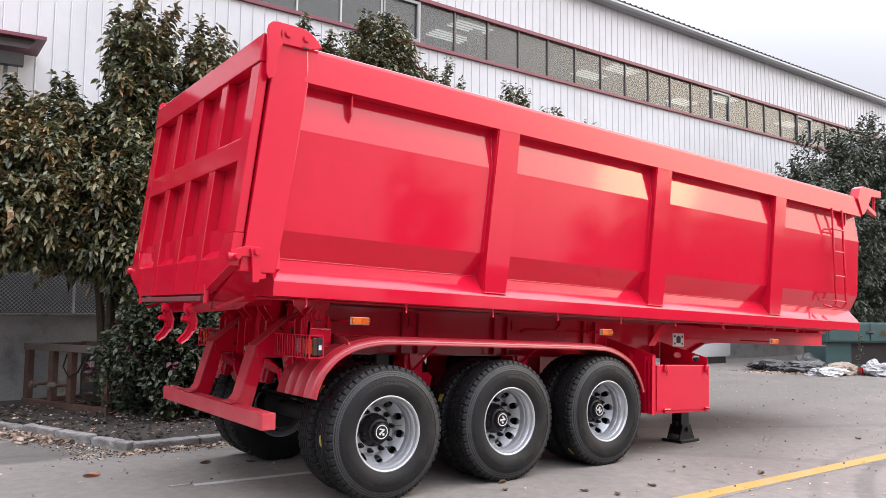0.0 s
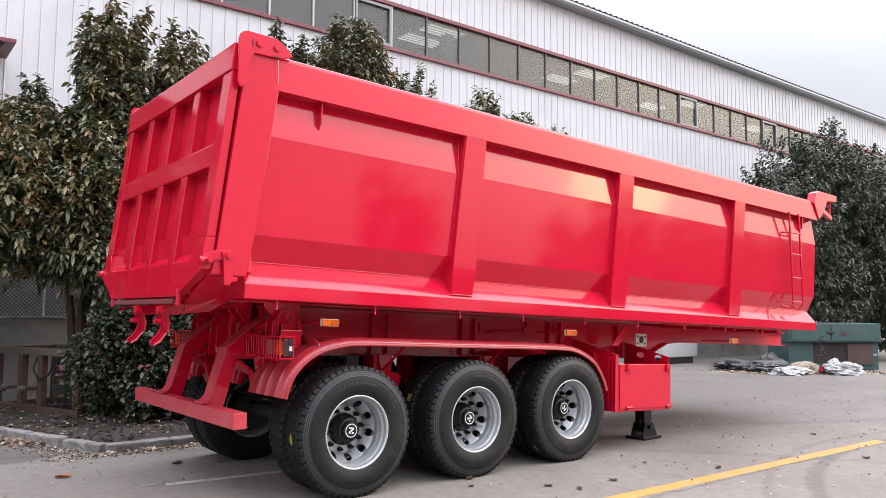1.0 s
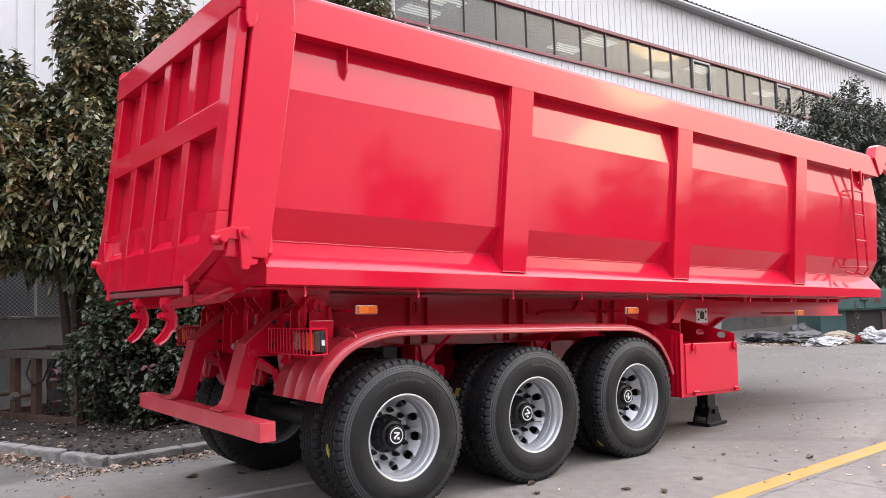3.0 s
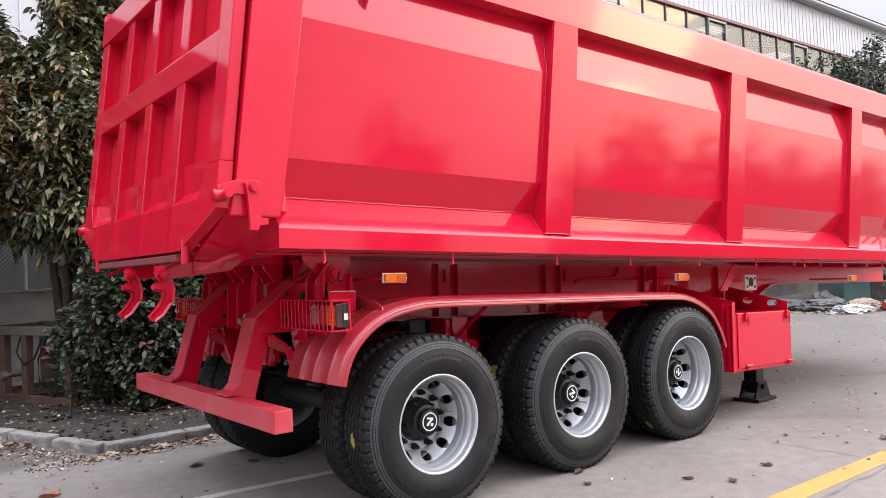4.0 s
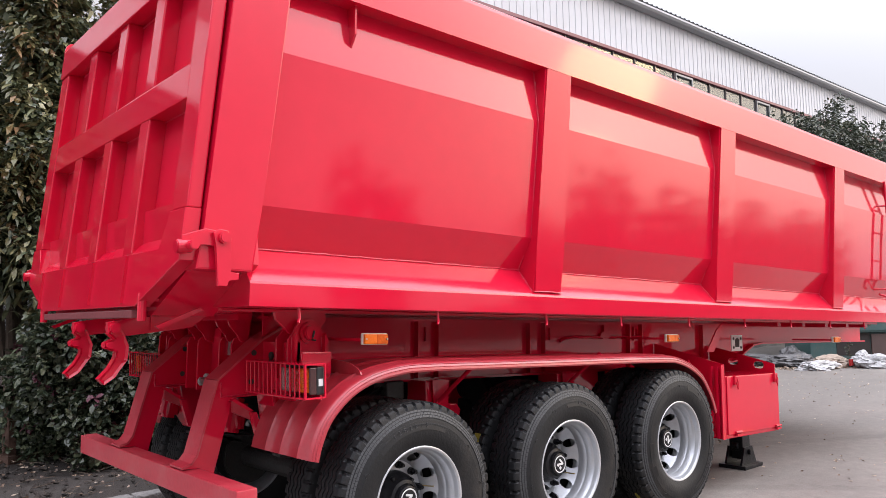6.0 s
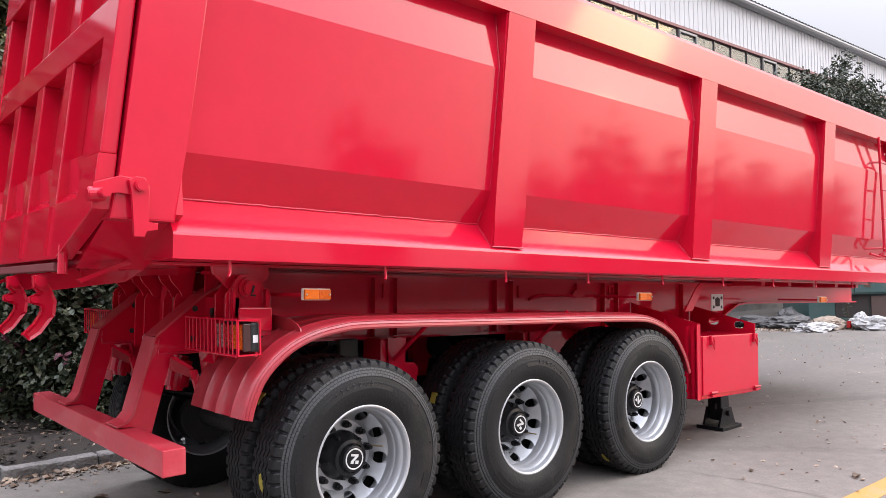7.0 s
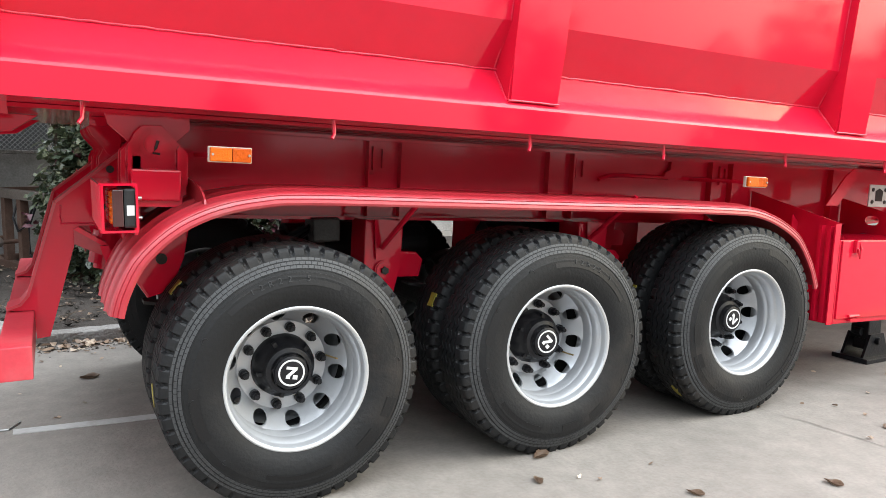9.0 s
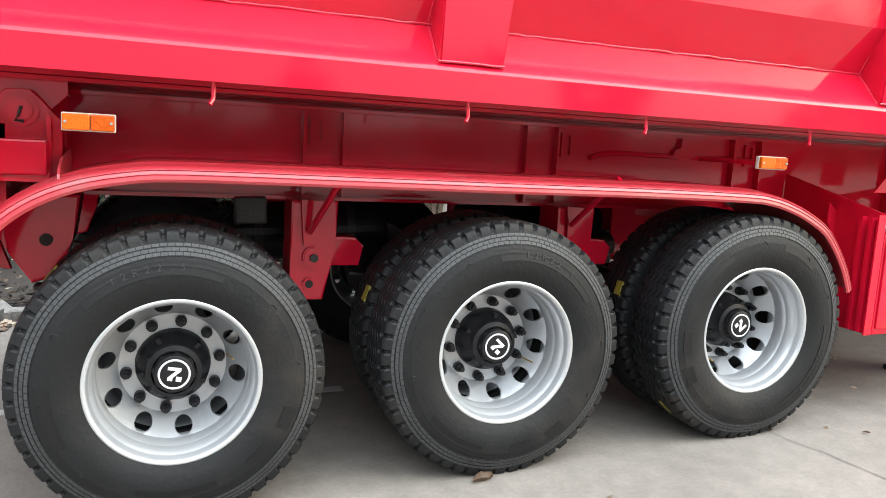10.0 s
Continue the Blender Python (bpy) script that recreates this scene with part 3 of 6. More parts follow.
for x0, x1 in POSTS:
    part("side_post", post(x0, x1, True), RED, body, m=BODY)
    part("side_post", post(x0, x1, False), RED, body, m=BODY)
    part("weld_bead", bead((x0 - 0.065, -0.092, 1.745), (x1 - 0.068, -0.092, 1.745), 0.005, 3), WELD, body, m=BODY)
    for a in (x0 - 0.065, x1 - 0.068):
        part("weld_bead", bead((a, -0.078, 1.744), (a, 0.045, 1.885), 0.0045, 5), WELD, body, m=BODY)
        part("weld_bead", bead((a, 0.045, 1.90), (a + 0.01, -0.043, 2.098), 0.004, 7), WELD, body, m=BODY)

    # pale weld up the rear edge of the post, where it meets the side plates
    for (y0, z0), (y1, z1) in (((-0.047, 2.10), (-0.090, 2.888)), ((-0.090, 2.888), (-0.034, 3.25))):
        e0, e1 = [x0 + 0.015 - 0.052 * (3.252 - z) - 0.004 for z in (z0, z1)]
        part("weld_bead", bead((e0, y0, z0), (e1, y1, z1), 0.006, 11), WELD, body, m=BODY)

# rear corner plates, with the pinned ears of the tailgate on top
for side in (True, False):
    f = (lambda y: y) if side else far
    part("corner_post", prism([(-1.156, 3.52), (-0.90, 3.535), (-0.88, 3.25), (-1.012, 2.10), (-1.055, 1.76), (-1.335, 1.76), (-1.30, 1.96)], "y", f(-0.148), f(0.02), bevel=0.01), RED, body, m=BODY)
    ear = part("gate_ear", prism([(-1.235, 3.24), (-1.245, 3.58), (-1.236, 3.62), (-1.212, 3.645), (-1.17, 3.655), (-0.97, 3.655), (-0.91, 3.64), (-0.86, 3.61), (-0.79, 3.54), (-0.90, 3.50), (-1.12, 3.50), (-1.155, 3.42), (-1.165, 3.26), (-1.185, 3.215), (-1.215, 3.205)], "y", f(-0.175), f(-0.15), bevel=0.004), RED, body, m=BODY)
    for x in (-1.081, -0.932):
        part("pin", cyl((x, f(-0.192), 3.578), (x, f(-0.17), 3.578), 0.030, seg=20, bevel=0.005), RED, body, m=BODY)
    # curved slots burnt through the ear beside the pins
    for x, z, a0 in ((-1.081, 3.570, 2.5), (-0.932, 3.560, 4.0)):
        arc = [a0 + 1.35 * i / 6 for i in range(7)]
        slot = [(x + 0.062 * math.cos(a), z + 0.062 * math.sin(a)) for a in arc] + [(x + (0.062 - 0.012 * math.sin(math.pi * i / 6)) * math.cos(a), z + (0.062 - 0.012 * math.sin(math.pi * i / 6)) * math.sin(a)) for i, a in list(enumerate(arc))[-2:0:-1]]
        part("slot", prism(slot, "y", f(-0.1765), f(-0.165)), DARKHOLE, body, m=BODY)

# tarpaulin rope brackets: pointed plates with a round hole, hanging under the rail
half = [math.pi / 2 + math.pi * i / 6 for i in range(7)]
bm = bmesh.new()
add_prism(bm, [(-0.045, 3.26), (-0.112, 3.26), (-0.112, 3.09), (-0.058, 3.010), (-0.045, 3.004)] + [(-0.045 + 0.015 * math.cos(a), 3.13 + 0.015 * math.sin(a)) for a in half[::-1]], "x", -0.479, -0.467)
add_prism(bm, [(-0.045, 3.26), (0.02, 3.26), (0.01, 3.09), (-0.032, 3.010), (-0.045, 3.004)] + [(-0.045 - 0.015 * math.cos(a), 3.13 + 0.015 * math.sin(a)) for a in half[::-1]], "x", -0.479, -0.467)
rope = part("rope_bracket", bm, RED, body, m=BODY)
again(rope, BODY @ Matrix.Translation((7.96, 0, 0)))

# slanting rear floor end, below the corner plates
bm = bmesh.new()
add_prism(bm, [(-0.10, 1.80), (0.40, 1.56), (2.10, 1.56), (2.60, 1.80), (2.55, 2.1), (-0.05, 2.1)], "x", -1.32, -1.0)
part("rear_floor", bm, RED, body, m=BODY)

# overhanging hook at the front top corner
bm = bmesh.new()
add_prism(bm, [(7.80, 3.50), (7.86, 3.66), (7.95, 3.70), (8.52, 3.70), (8.52, 3.60), (8.20, 3.585), (8.12, 3.42), (8.00, 3.30), (7.93, 3.27)], "y", -0.165, -0.04, bevel=0.01)
part("front_guard", bm, RED, body, m=BODY)
part("guard_hook", rod([(8.42, -0.10, 3.61), (8.42, -0.10, 3.31)], 0.02), RED, body, m=BODY)
part("guard_strap", prism([(8.08, 3.50), (8.43, 3.37), (8.43, 3.31), (8.08, 3.42)], "y", -0.13, -0.07), RED, body, m=BODY)
bm = bmesh.new()
add_prism(bm, [(7.80, 3.50), (7.86, 3.66), (7.95, 3.70), (8.52, 3.70), (8.52, 3.60), (8.20, 3.585), (8.12, 3.42), (8.00, 3.30), (7.93, 3.27)], "y", far(-0.165), far(-0.04), bevel=0.01)
part("front_guard", bm, RED, body, m=BODY)

# side ladder
ladder = part("ladder", rod([(7.07, -0.155, 3.27), (7.09, -0.165, 2.6), (7.13, -0.165, 1.96), (7.10, -0.12, 1.90), (7.00, -0.06, 1.93)], 0.014), RED, trailer, "thin red rung ladder", m=BODY)
part("stile", rod([(7.345, -0.155, 3.27), (7.365, -0.165, 2.6), (7.405, -0.165, 1.96), (7.375, -0.12, 1.90), (7.275, -0.06, 1.93)], 0.014), RED, ladder, m=BODY)
for z in (2.98, 2.67, 2.335, 1.99):
    part("rung", rod([(7.085, -0.163, z), (7.38, -0.163, z)], 0.012), RED, ladder, m=BODY)
for z, y in ((2.98, -0.06), (1.99, 0.005)):
    part("standoff", rod([(7.09, -0.163, z), (7.00, y, z)], 0.011), RED, ladder, m=BODY)

# tailgate: leaning plate with a frame and ribs
LEAN_G = Matrix(((0, 0, -1, -1.39 - 0.085 * 1.83), (1, 0, 0, 0), (0, 1, 0, 0), (0, 0, 0, 1)))
LEAN_G[0][1] = 0.085
GATE = BODY @ LEAN_G   # local: u across, v up, w outwards
GO = [(0.03, 3.40), (0.03, 1.90), (0.42, 1.66), (2.08, 1.66), (2.47, 1.90), (2.47, 3.40)]
gate = part("tailgate", prism(GO, "z", -0.128, -0.100), RED, trailer, "ribbed red tailgate", m=GATE)


def gbar(name, u0, u1, v0, v1, w=0.0, bevel=0.008):
    return part(name, box(u0, u1, v0, v1, -0.105 if u0 > 0 else -0.07, w, bevel=bevel), RED, gate, m=GATE)


gbar("gate_rail", -0.12, 2.62, 3.34, 3.56, 0.012)
gbar("gate_stile", -0.117, 0.06, 2.042, 3.338)
gbar("gate_stile", 2.44, 2.617, 2.042, 3.338)
for u in (0.040, 2.444):
    part("stile_return", box(u, u + 0.016, 1.95, 3.36, -0.105, -0.03), RED, gate, m=GATE)
part("rail_return", box(0.05, 2.45, 3.345, 3.36, -0.105, -0.03), RED, gate, m=GATE)
gbar("gate_rail", 0.062, 2.438, 2.60, 2.78, -0.004)
for c in (0.64, 1.25, 1.86):
    gbar("gate_rib", c - 0.07, c + 0.07, 2.777, 3.342, -0.008)
    gbar("gate_rib", c - 0.07, c + 0.07, 1.87, 2.603, -0.008)
# sloping bottom rail
bm = bmesh.new()
add_prism(bm, [(-0.12, 2.04), (-0.12, 1.80), (0.38, 1.60), (2.12, 1.60), (2.62, 1.80), (2.62, 2.04), (2.44, 2.04), (2.36, 1.86), (0.14, 1.86), (0.06, 2.04)], "z", -0.07, 0.008, bevel=0.006)
part("gate_bottom", bm, RED, gate, m=GATE)
part("bottom_slope", prism([(1.975, -0.099), (1.858, 0.006), (1.84, 0.0), (1.89, -0.099)], "x", 0.062, 2.438), RED, gate, m=GATE)
for u in (0.55, 1.1, 1.7, 2.2):
    part("gusset", box(u, u + 0.012, 1.62, 1.86, 0.0, 0.022), RED, gate, m=GATE)
for v in (2.60, 3.33):
    part("weld_bead", rod([(0.1, v, -0.098), (2.4, v, -0.098)], 0.006, seg=6), WELD, gate, m=GATE)

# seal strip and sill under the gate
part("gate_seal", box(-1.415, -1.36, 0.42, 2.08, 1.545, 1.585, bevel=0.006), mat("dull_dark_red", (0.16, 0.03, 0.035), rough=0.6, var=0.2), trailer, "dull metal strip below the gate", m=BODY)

# side latch of the tailgate, both sides
for side in (True, False):
    f = (lambda y: y) if side else far
    latch = part("gate_latch", prism([(-1.275, 1.925), (-1.245, 1.945), (-1.205, 1.94), (-1.185, 1.90), (-1.19, 1.75), (-1.145, 1.748), (-1.145, 1.718), (-1.195, 1.715), (-1.20, 1.685), (-1.245, 1.685), (-1.255, 1.86)], "y", f(-0.192), f(-0.170), bevel=0.004), RED, trailer, m=BODY)
    part("link", prism([(-1.41, 1.905), (-1.30, 1.945), (-1.22, 1.935), (-1.22, 1.86), (-1.30, 1.875), (-1.41, 1.855)], "y", f(-0.169), f(-0.150), bevel=0.004), RED, latch, m=BODY)
    part("pivot", cyl((-1.225, f(-0.215), 1.905), (-1.225, f(-0.14), 1.905), 0.027, seg=18, bevel=0.005), RED, latch, m=BODY)
    part("collar", cyl((-1.43, f(-0.150), 1.855), (-1.36, f(-0.150), 1.862), 0.032, seg=16, bevel=0.004), RED, latch, m=BODY)
    part("collar_pin", cyl((-1.375, f(-0.235), 1.86), (-1.375, f(-0.10), 1.86), 0.022, seg=14, bevel=0.003), RED, latch, m=BODY)
    lever = part("release_lever", rod([(-1.40, f(0.33), 1.64), (-1.10, f(0.28), 1.63)], 0.012), RED, trailer, m=BODY)
    part("lever_pin", cyl((-1.395, f(0.33), 1.665), (-1.395, f(0.33), 1.53), 0.022, seg=12), RED, lever, m=BODY)
    part("lever_arm", prism([(-1.34, 1.505), (-1.12, 1.60), (-1.10, 1.585), (-1.32, 1.49)], "y", f(0.29), f(0.31)), RED, lever, m=BODY)

# bent claws under the gate
for y in (0.69, 1.31):
    claw = part("gate_claw", prism([(-1.45, 1.205), (-1.40, 1.24), (-1.34, 1.33), (-1.335, 1.40), (-1.365, 1.47), (-1.39, 1.505), (-1.43, 1.50), (-1.44, 1.465), (-1.415, 1.44), (-1.455, 1.42), (-1.455, 1.39), (-1.40, 1.37), (-1.40, 1.345), (-1.43, 1.29), (-1.48, 1.235)], "y", y - 0.028, y + 0.028, bevel=0.004, hollow=0.013), RED, trailer, m=BODY)
    part("claw_arm", prism([(-1.445, 1.525), (-1.44, 1.47), (-1.40, 1.452), (-1.34, 1.455), (-1.00, 1.50), (-0.90, 1.57), (-1.05, 1.572), (-1.36, 1.542)], "y", y - 0.02, y + 0.02, bevel=0.004), RED, claw, m=BODY)
    part("claw_rib", box(-1.23, -1.222, y - 0.034, y + 0.034, 1.485, 1.56), RED, claw, m=BODY)
    part("claw_rib", prism([(-1.405, 1.335), (-1.345, 1.318), (-1.345, 1.328), (-1.405, 1.345)], "y", y - 0.027, y + 0.027), RED, claw, m=BODY)
    part("claw_pin", cyl((-1.41, y - 0.05, 1.495), (-1.41, y + 0.05, 1.495), 0.028, seg=16, bevel=0.004), RED, claw, m=BODY)
    part("claw_stop", cyl((-1.435, y - 0.05, 1.407), (-1.435, y + 0.05, 1.407), 0.018, seg=12), RED, claw, m=BODY)

# hooks for the sheet along the sill
for x in (-0.757, 0.16, 1.105, 1.925, 2.84, 3.75, 4.65, 5.55, 6.45):
    part("sheet_hook", rod([(x, -0.07, 1.60), (x, -0.075, 1.545), (x - 0.012, -0.085, 1.525)], 0.0075, seg=6), RED, body, m=BODY)

# cross bearers under the floor
for i in range(15):
    x = -0.7 + i * 0.59
    y0 = 0.72 if x < 4.7 else 0.32
    part("cross_bearer", box(x, x + 0.07, y0, far(y0), 1.545, 1.584), RED, body, m=BODY)
part("underfloor", box(-1.0, FRONT, 0.30, far(0.30), 1.585, 1.60), RED, body, m=BODY)

# ---- chassis ----
chassis_y = (0.70, far(0.70))


def beam(y):
    s = 1 if y < YC else -1
    bm = bmesh.new()
    low = [(-0.55, 1.16), (4.64, 1.16), (4.94, 1.19), (5.11, 1.27), (5.32, 1.35), (5.53, 1.37), (8.4, 1.375)]
    web = [(-0.55, 1.584)] + low + [(8.4, 1.584)]
    add_prism(bm, web[::-1], "y", y, y + s * 0.014)
    pts = low
    for (xa, za), (xb, zb) in zip(pts, pts[1:]):
        v = [bm.verts.new(c) for c in ((xa, y - 0.06, za), (xa, y + 0.07, za), (xb, y + 0.07, zb), (xb, y - 0.06, zb), (xa, y - 0.06, za - 0.016), (xa, y + 0.07, za - 0.016), (xb, y + 0.07, zb - 0.016), (xb, y - 0.06, zb - 0.016))]
        for q in ((0, 1, 2, 3), (4, 7, 6, 5), (0, 3, 7, 4), (1, 5, 6, 2)):
            bm.faces.new([v[i] for i in q])
    add_box(bm, -0.55, 8.4, y - 0.06, y + 0.07, 1.552, 1.568)
    return bm


chassis = part("chassis_beam", beam(chassis_y[0]), RED, trailer, "deep red steel chassis beam", m=BODY)
part("chassis_beam", beam(chassis_y[1]), RED, trailer, "deep red steel chassis beam", m=BODY)
STIFF = (0.611, 0.795, 1.744, 1.922, 3.063, 3.255, 4.3)
for x in STIFF:
    part("web_stiffener", box(x - 0.006, x + 0.006, 0.655, 0.70, 1.162, 1.55), RED, chassis, m=BODY)
for x in (0.64, 1.952, 3.16):
    bm = bmesh.new()
    for a in ((x, x + 0.065, 1.402, 1.414), (x, x + 0.065, 1.513, 1.525), (x, x + 0.012, 1.414, 1.513), (x + 0.053, x + 0.065, 1.414, 1.513)):
        add_box(bm, a[0], a[1], 0.682, 0.70, a[2], a[3])
    part("wire_guide", bm, RED, chassis, m=BODY)
part("web_bracket", prism([(2.652, 1.444), (2.662, 1.468), (2.70, 1.485), (2.706, 1.537), (2.750, 1.537), (2.756, 1.485), (2.795, 1.468), (2.804, 1.444), (2.76, 1.42), (2.69, 1.42)], "y", 0.672, 0.699), RED, chassis, m=BODY)
part("brake_pipe", rod([(2.13, 0.686, 1.404), (2.20, 0.686, 1.428), (2.31, 0.686, 1.438), (2.73, 0.684, 1.434), (3.31, 0.684, 1.437)], 0.013), RED, chassis, m=BODY)
for x in (-0.35, 0.65, 1.70, 2.95, 4.25, 5.6, 7.2):
    part("cross_member", box(x - 0.05, x + 0.05, 0.72, far(0.72), 1.20 if x < 4.5 else 1.40, 1.45 if x < 4.5 else 1.54), RED, chassis, m=BODY)

# ---- suspension hangers, axles, springs ----
for y in (0.62, far(0.62)):
    s = 1 if y < YC else -1
    ya, yb = y - s * 0.14, y + s * 0.06
    for x, kind in ((0.63, 0), (1.95, 0), (3.15, 0), (-0.50, 1)):
        if kind == 0:
            h = part("spring_hanger", prism([(x - 0.10, 1.155), (x + 0.11, 1.155), (x + 0.10, 0.94), (x + 0.05, 0.71), (x - 0.09, 0.71), (x - 0.10, 0.80)], "y", ya, yb, bevel=0.012), RED, trailer, m=BODY)
            part("bush", cyl((x, ya - s * 0.025, 0.905), (x, ya, 0.905), 0.048, seg=20, bevel=0.006), RED, h, m=BODY)
            part("bolt", cyl((x, ya - s * 0.04, 0.905), (x, ya, 0.905), 0.02, seg=6), IRON, h, m=BODY)
            part("bush_ring", cyl((x - 0.015, ya - s * 0.012, 0.785), (x - 0.015, ya + s * 0.01, 0.785), 0.030, seg=20, bevel=0.004), RED, h, m=BODY)
            part("bush_hole", cyl((x - 0.015, ya - s * 0.0135, 0.785), (x - 0.015, ya, 0.785), 0.018, seg=16), DARKHOLE, h, m=BODY)
            part("equaliser", prism([(x + 0.02, 1.0), (x + 0.20, 0.99), (x + 0.24, 0.95), (x + 0.22, 0.86), (x + 0.05, 0.86)], "y", ya + s * 0.03, yb - s * 0.03, bevel=0.01), RED, h, m=BODY)
            part("brace", prism([(x - 0.06, 1.16), (x + 0.09, 1.155), (x - 0.02, 0.96), (x - 0.045, 0.96)], "y", ya - s * 0.02, ya - s * 0.012), RED, h, m=BODY)
        else:
            h = part("spring_hanger", prism([(x - 0.10, 1.155), (x + 0.20, 1.155), (x + 0.17, 0.98), (x + 0.12, 0.83), (x + 0.02, 0.80), (x - 0.06, 0.92)], "y", ya, yb, bevel=0.012), RED, trailer, m=BODY)
            part("bush_ring", cyl((x + 0.075, ya - s * 0.01, 0.975), (x + 0.075, ya + s * 0.01, 0.975), 0.024, seg=16), DARKHOLE, h, m=BODY)
    for k in range(3):
        x = 1.31 * k
        for j in range(5):
            part("spring_leaf", prism([(x - 0.52 + 0.07 * j, 0.79 - 0.018 * j), (x, 0.70 - 0.018 * j), (x + 0.52 - 0.07 * j, 0.79 - 0.018 * j), (x + 0.52 - 0.07 * j, 0.775 - 0.018 * j), (x, 0.685 - 0.018 * j), (x - 0.52 + 0.07 * j, 0.775 - 0.018 * j)], "y", y - 0.045, y + 0.045), IRON, trailer)
for k in range(3):
    x = 1.31 * k
    ax = part("axle", cyl((x, 0.30, 0.535), (x, far(0.30), 0.535), 0.075, seg=20), IRON, trailer, "dark steel axle tube")
    for y in (0.42, far(0.42)):
        part("brake_drum", cyl((x, y - 0.09, 0.535), (x, y + 0.09, 0.535), 0.205, seg=32, bevel=0.01), IRON, ax)
    for y in (0.78, far(0.78)):
        part("brake_chamber", cyl((x + 0.17, y, 0.66), (x + 0.33, y, 0.70), 0.085, seg=20, bevel=0.02), IRON, ax)
part("air_tank", cyl((2.02, 0.75, 0.92), (2.02, 1.75, 0.92), 0.13, seg=24, bevel=0.03), BLACK, trailer, "black air tank")
for x in (0.22, 1.52):
    tk = part("air_tank", cyl((x, 1.05, 0.93), (x + 0.86, 1.05, 0.93), 0.15, seg=28, bevel=0.035), BLACK, trailer, "black air tank")
    for a in (x + 0.2, x + 0.66):
        part("tank_strap", cyl((a - 0.02, 1.05, 0.93), (a + 0.02, 1.05, 0.93), 0.154, seg=28), IRON, tk)
part("valve_block", box(0.28, 0.42, 0.60, 0.75, 1.02, 1.14, bevel=0.01), IRON, trailer)
for i in range(5):
    part("hose", rod([(0.25 + 0.03 * i, 0.66, 1.10), (0.1 + 0.05 * i, 0.72, 1.0), (-0.05 + 0.04 * i, 0.9, 0.9), (0.0, 1.0, 0.72)], 0.012, seg=6), BLACK, trailer)


# ---- mudguards ----
def guard(side):
    f = (lambda y: y) if side else far
    path = []
    path += [(-0.706, 0.862), (-0.682, 0.945), (-0.625, 1.06), (-0.535, 1.155), (-0.43, 1.225), (-0.30, 1.274), (-0.14, 1.302), (0.05, 1.309)]
    path += [(0.7, 1.284), (1.35, 1.258), (2.0, 1.233), (2.50, 1.208)]
    path += [(2.66, 1.190), (2.80, 1.150), (2.93, 1.092), (3.04, 1.02), (3.13, 0.91), (3.19, 0.81), (3.23, 0.71)]
    fine = []
    for i in range(len(path) - 1):
        p0, p1, p2, p3 = [Vector(path[max(0, min(len(path) - 1, i + k))]) for k in (-1, 0, 1, 2)]
        steps = 3 if (p2 - p1).length < 0.3 else 5
        for k in range(steps):
            t = k / steps
            fine.append(tuple(0.5 * (2 * p1 + (p2 - p0) * t + (2 * p0 - 5 * p1 + 4 * p2 - p3) * t * t + (3 * p1 - p0 - 3 * p2 + p3) * t ** 3)))
    path = fine + [path[-1]]
    sec = [(0.56, 0), (0.40, 0), (0.385, 0.010), (0.37, 0), (0.24, 0), (0.225, 0.010), (0.21, 0), (0.06, 0), (0.045, 0.010), (0.03, 0), (-0.035, 0), (-0.055, -0.006), (-0.062, -0.014), (-0.0595, -0.0165), (-0.063, -0.019), (-0.067, -0.029), (-0.0645, -0.0315), (-0.068, -0.034), (-0.071, -0.046), (-0.067, -0.056), (-0.05, -0.052), (-0.03, -0.012), (0.56, -0.008)]
    bm = bmesh.new()
    rings = []
    for i, (x, z) in enumerate(path):
        a, b = path[max(0, i - 1)], path[min(len(path) - 1, i + 1)]
        d = Vector((b[0] - a[0], b[1] - a[1])).normalized()
        n = Vector((-d.y, d.x))
        rings.append([bm.verts.new((x + n.x * h, f(y), z + n.y * h)) for y, h in sec])
    k = len(sec)
    for p, q in zip(rings, rings[1:]):
        for i in range(k):
            bm.faces.new((p[i], p[(i + 1) % k], q[(i + 1) % k], q[i]))
    bm.faces.new(rings[0][::-1])
    bm.faces.new(rings[-1])
    return bm


for side in (True, False):
    f = (lambda y: y) if side else far
    g = part("mudguard", guard(side), RED_DUSTY, trailer, "long dusty red plastic mudguard over three wheels", smooth=35)
    part("stay", prism([(f(-0.012), 1.25), (f(0.0), 1.278), (f(0.03), 1.298), (f(0.10), 1.322), (f(0.42), 1.352), (f(0.42), 1.25)], "x", -0.348, -0.340), RED_DUSTY, g, "bent red stay plate")
    for x, z in ((0.5, 1.25), (1.5, 1.205), (2.4, 1.17)):
        part("stay_bar", rod([(x, f(0.05), z), (x, f(0.45), z)], 0.02), RED, g)
    for x in (0.66, 1.96):
        part("stay_brace", rod([(x, f(0.16), 1.25), (x - 0.08, f(0.44), 1.0)], 0.014), RED, g)


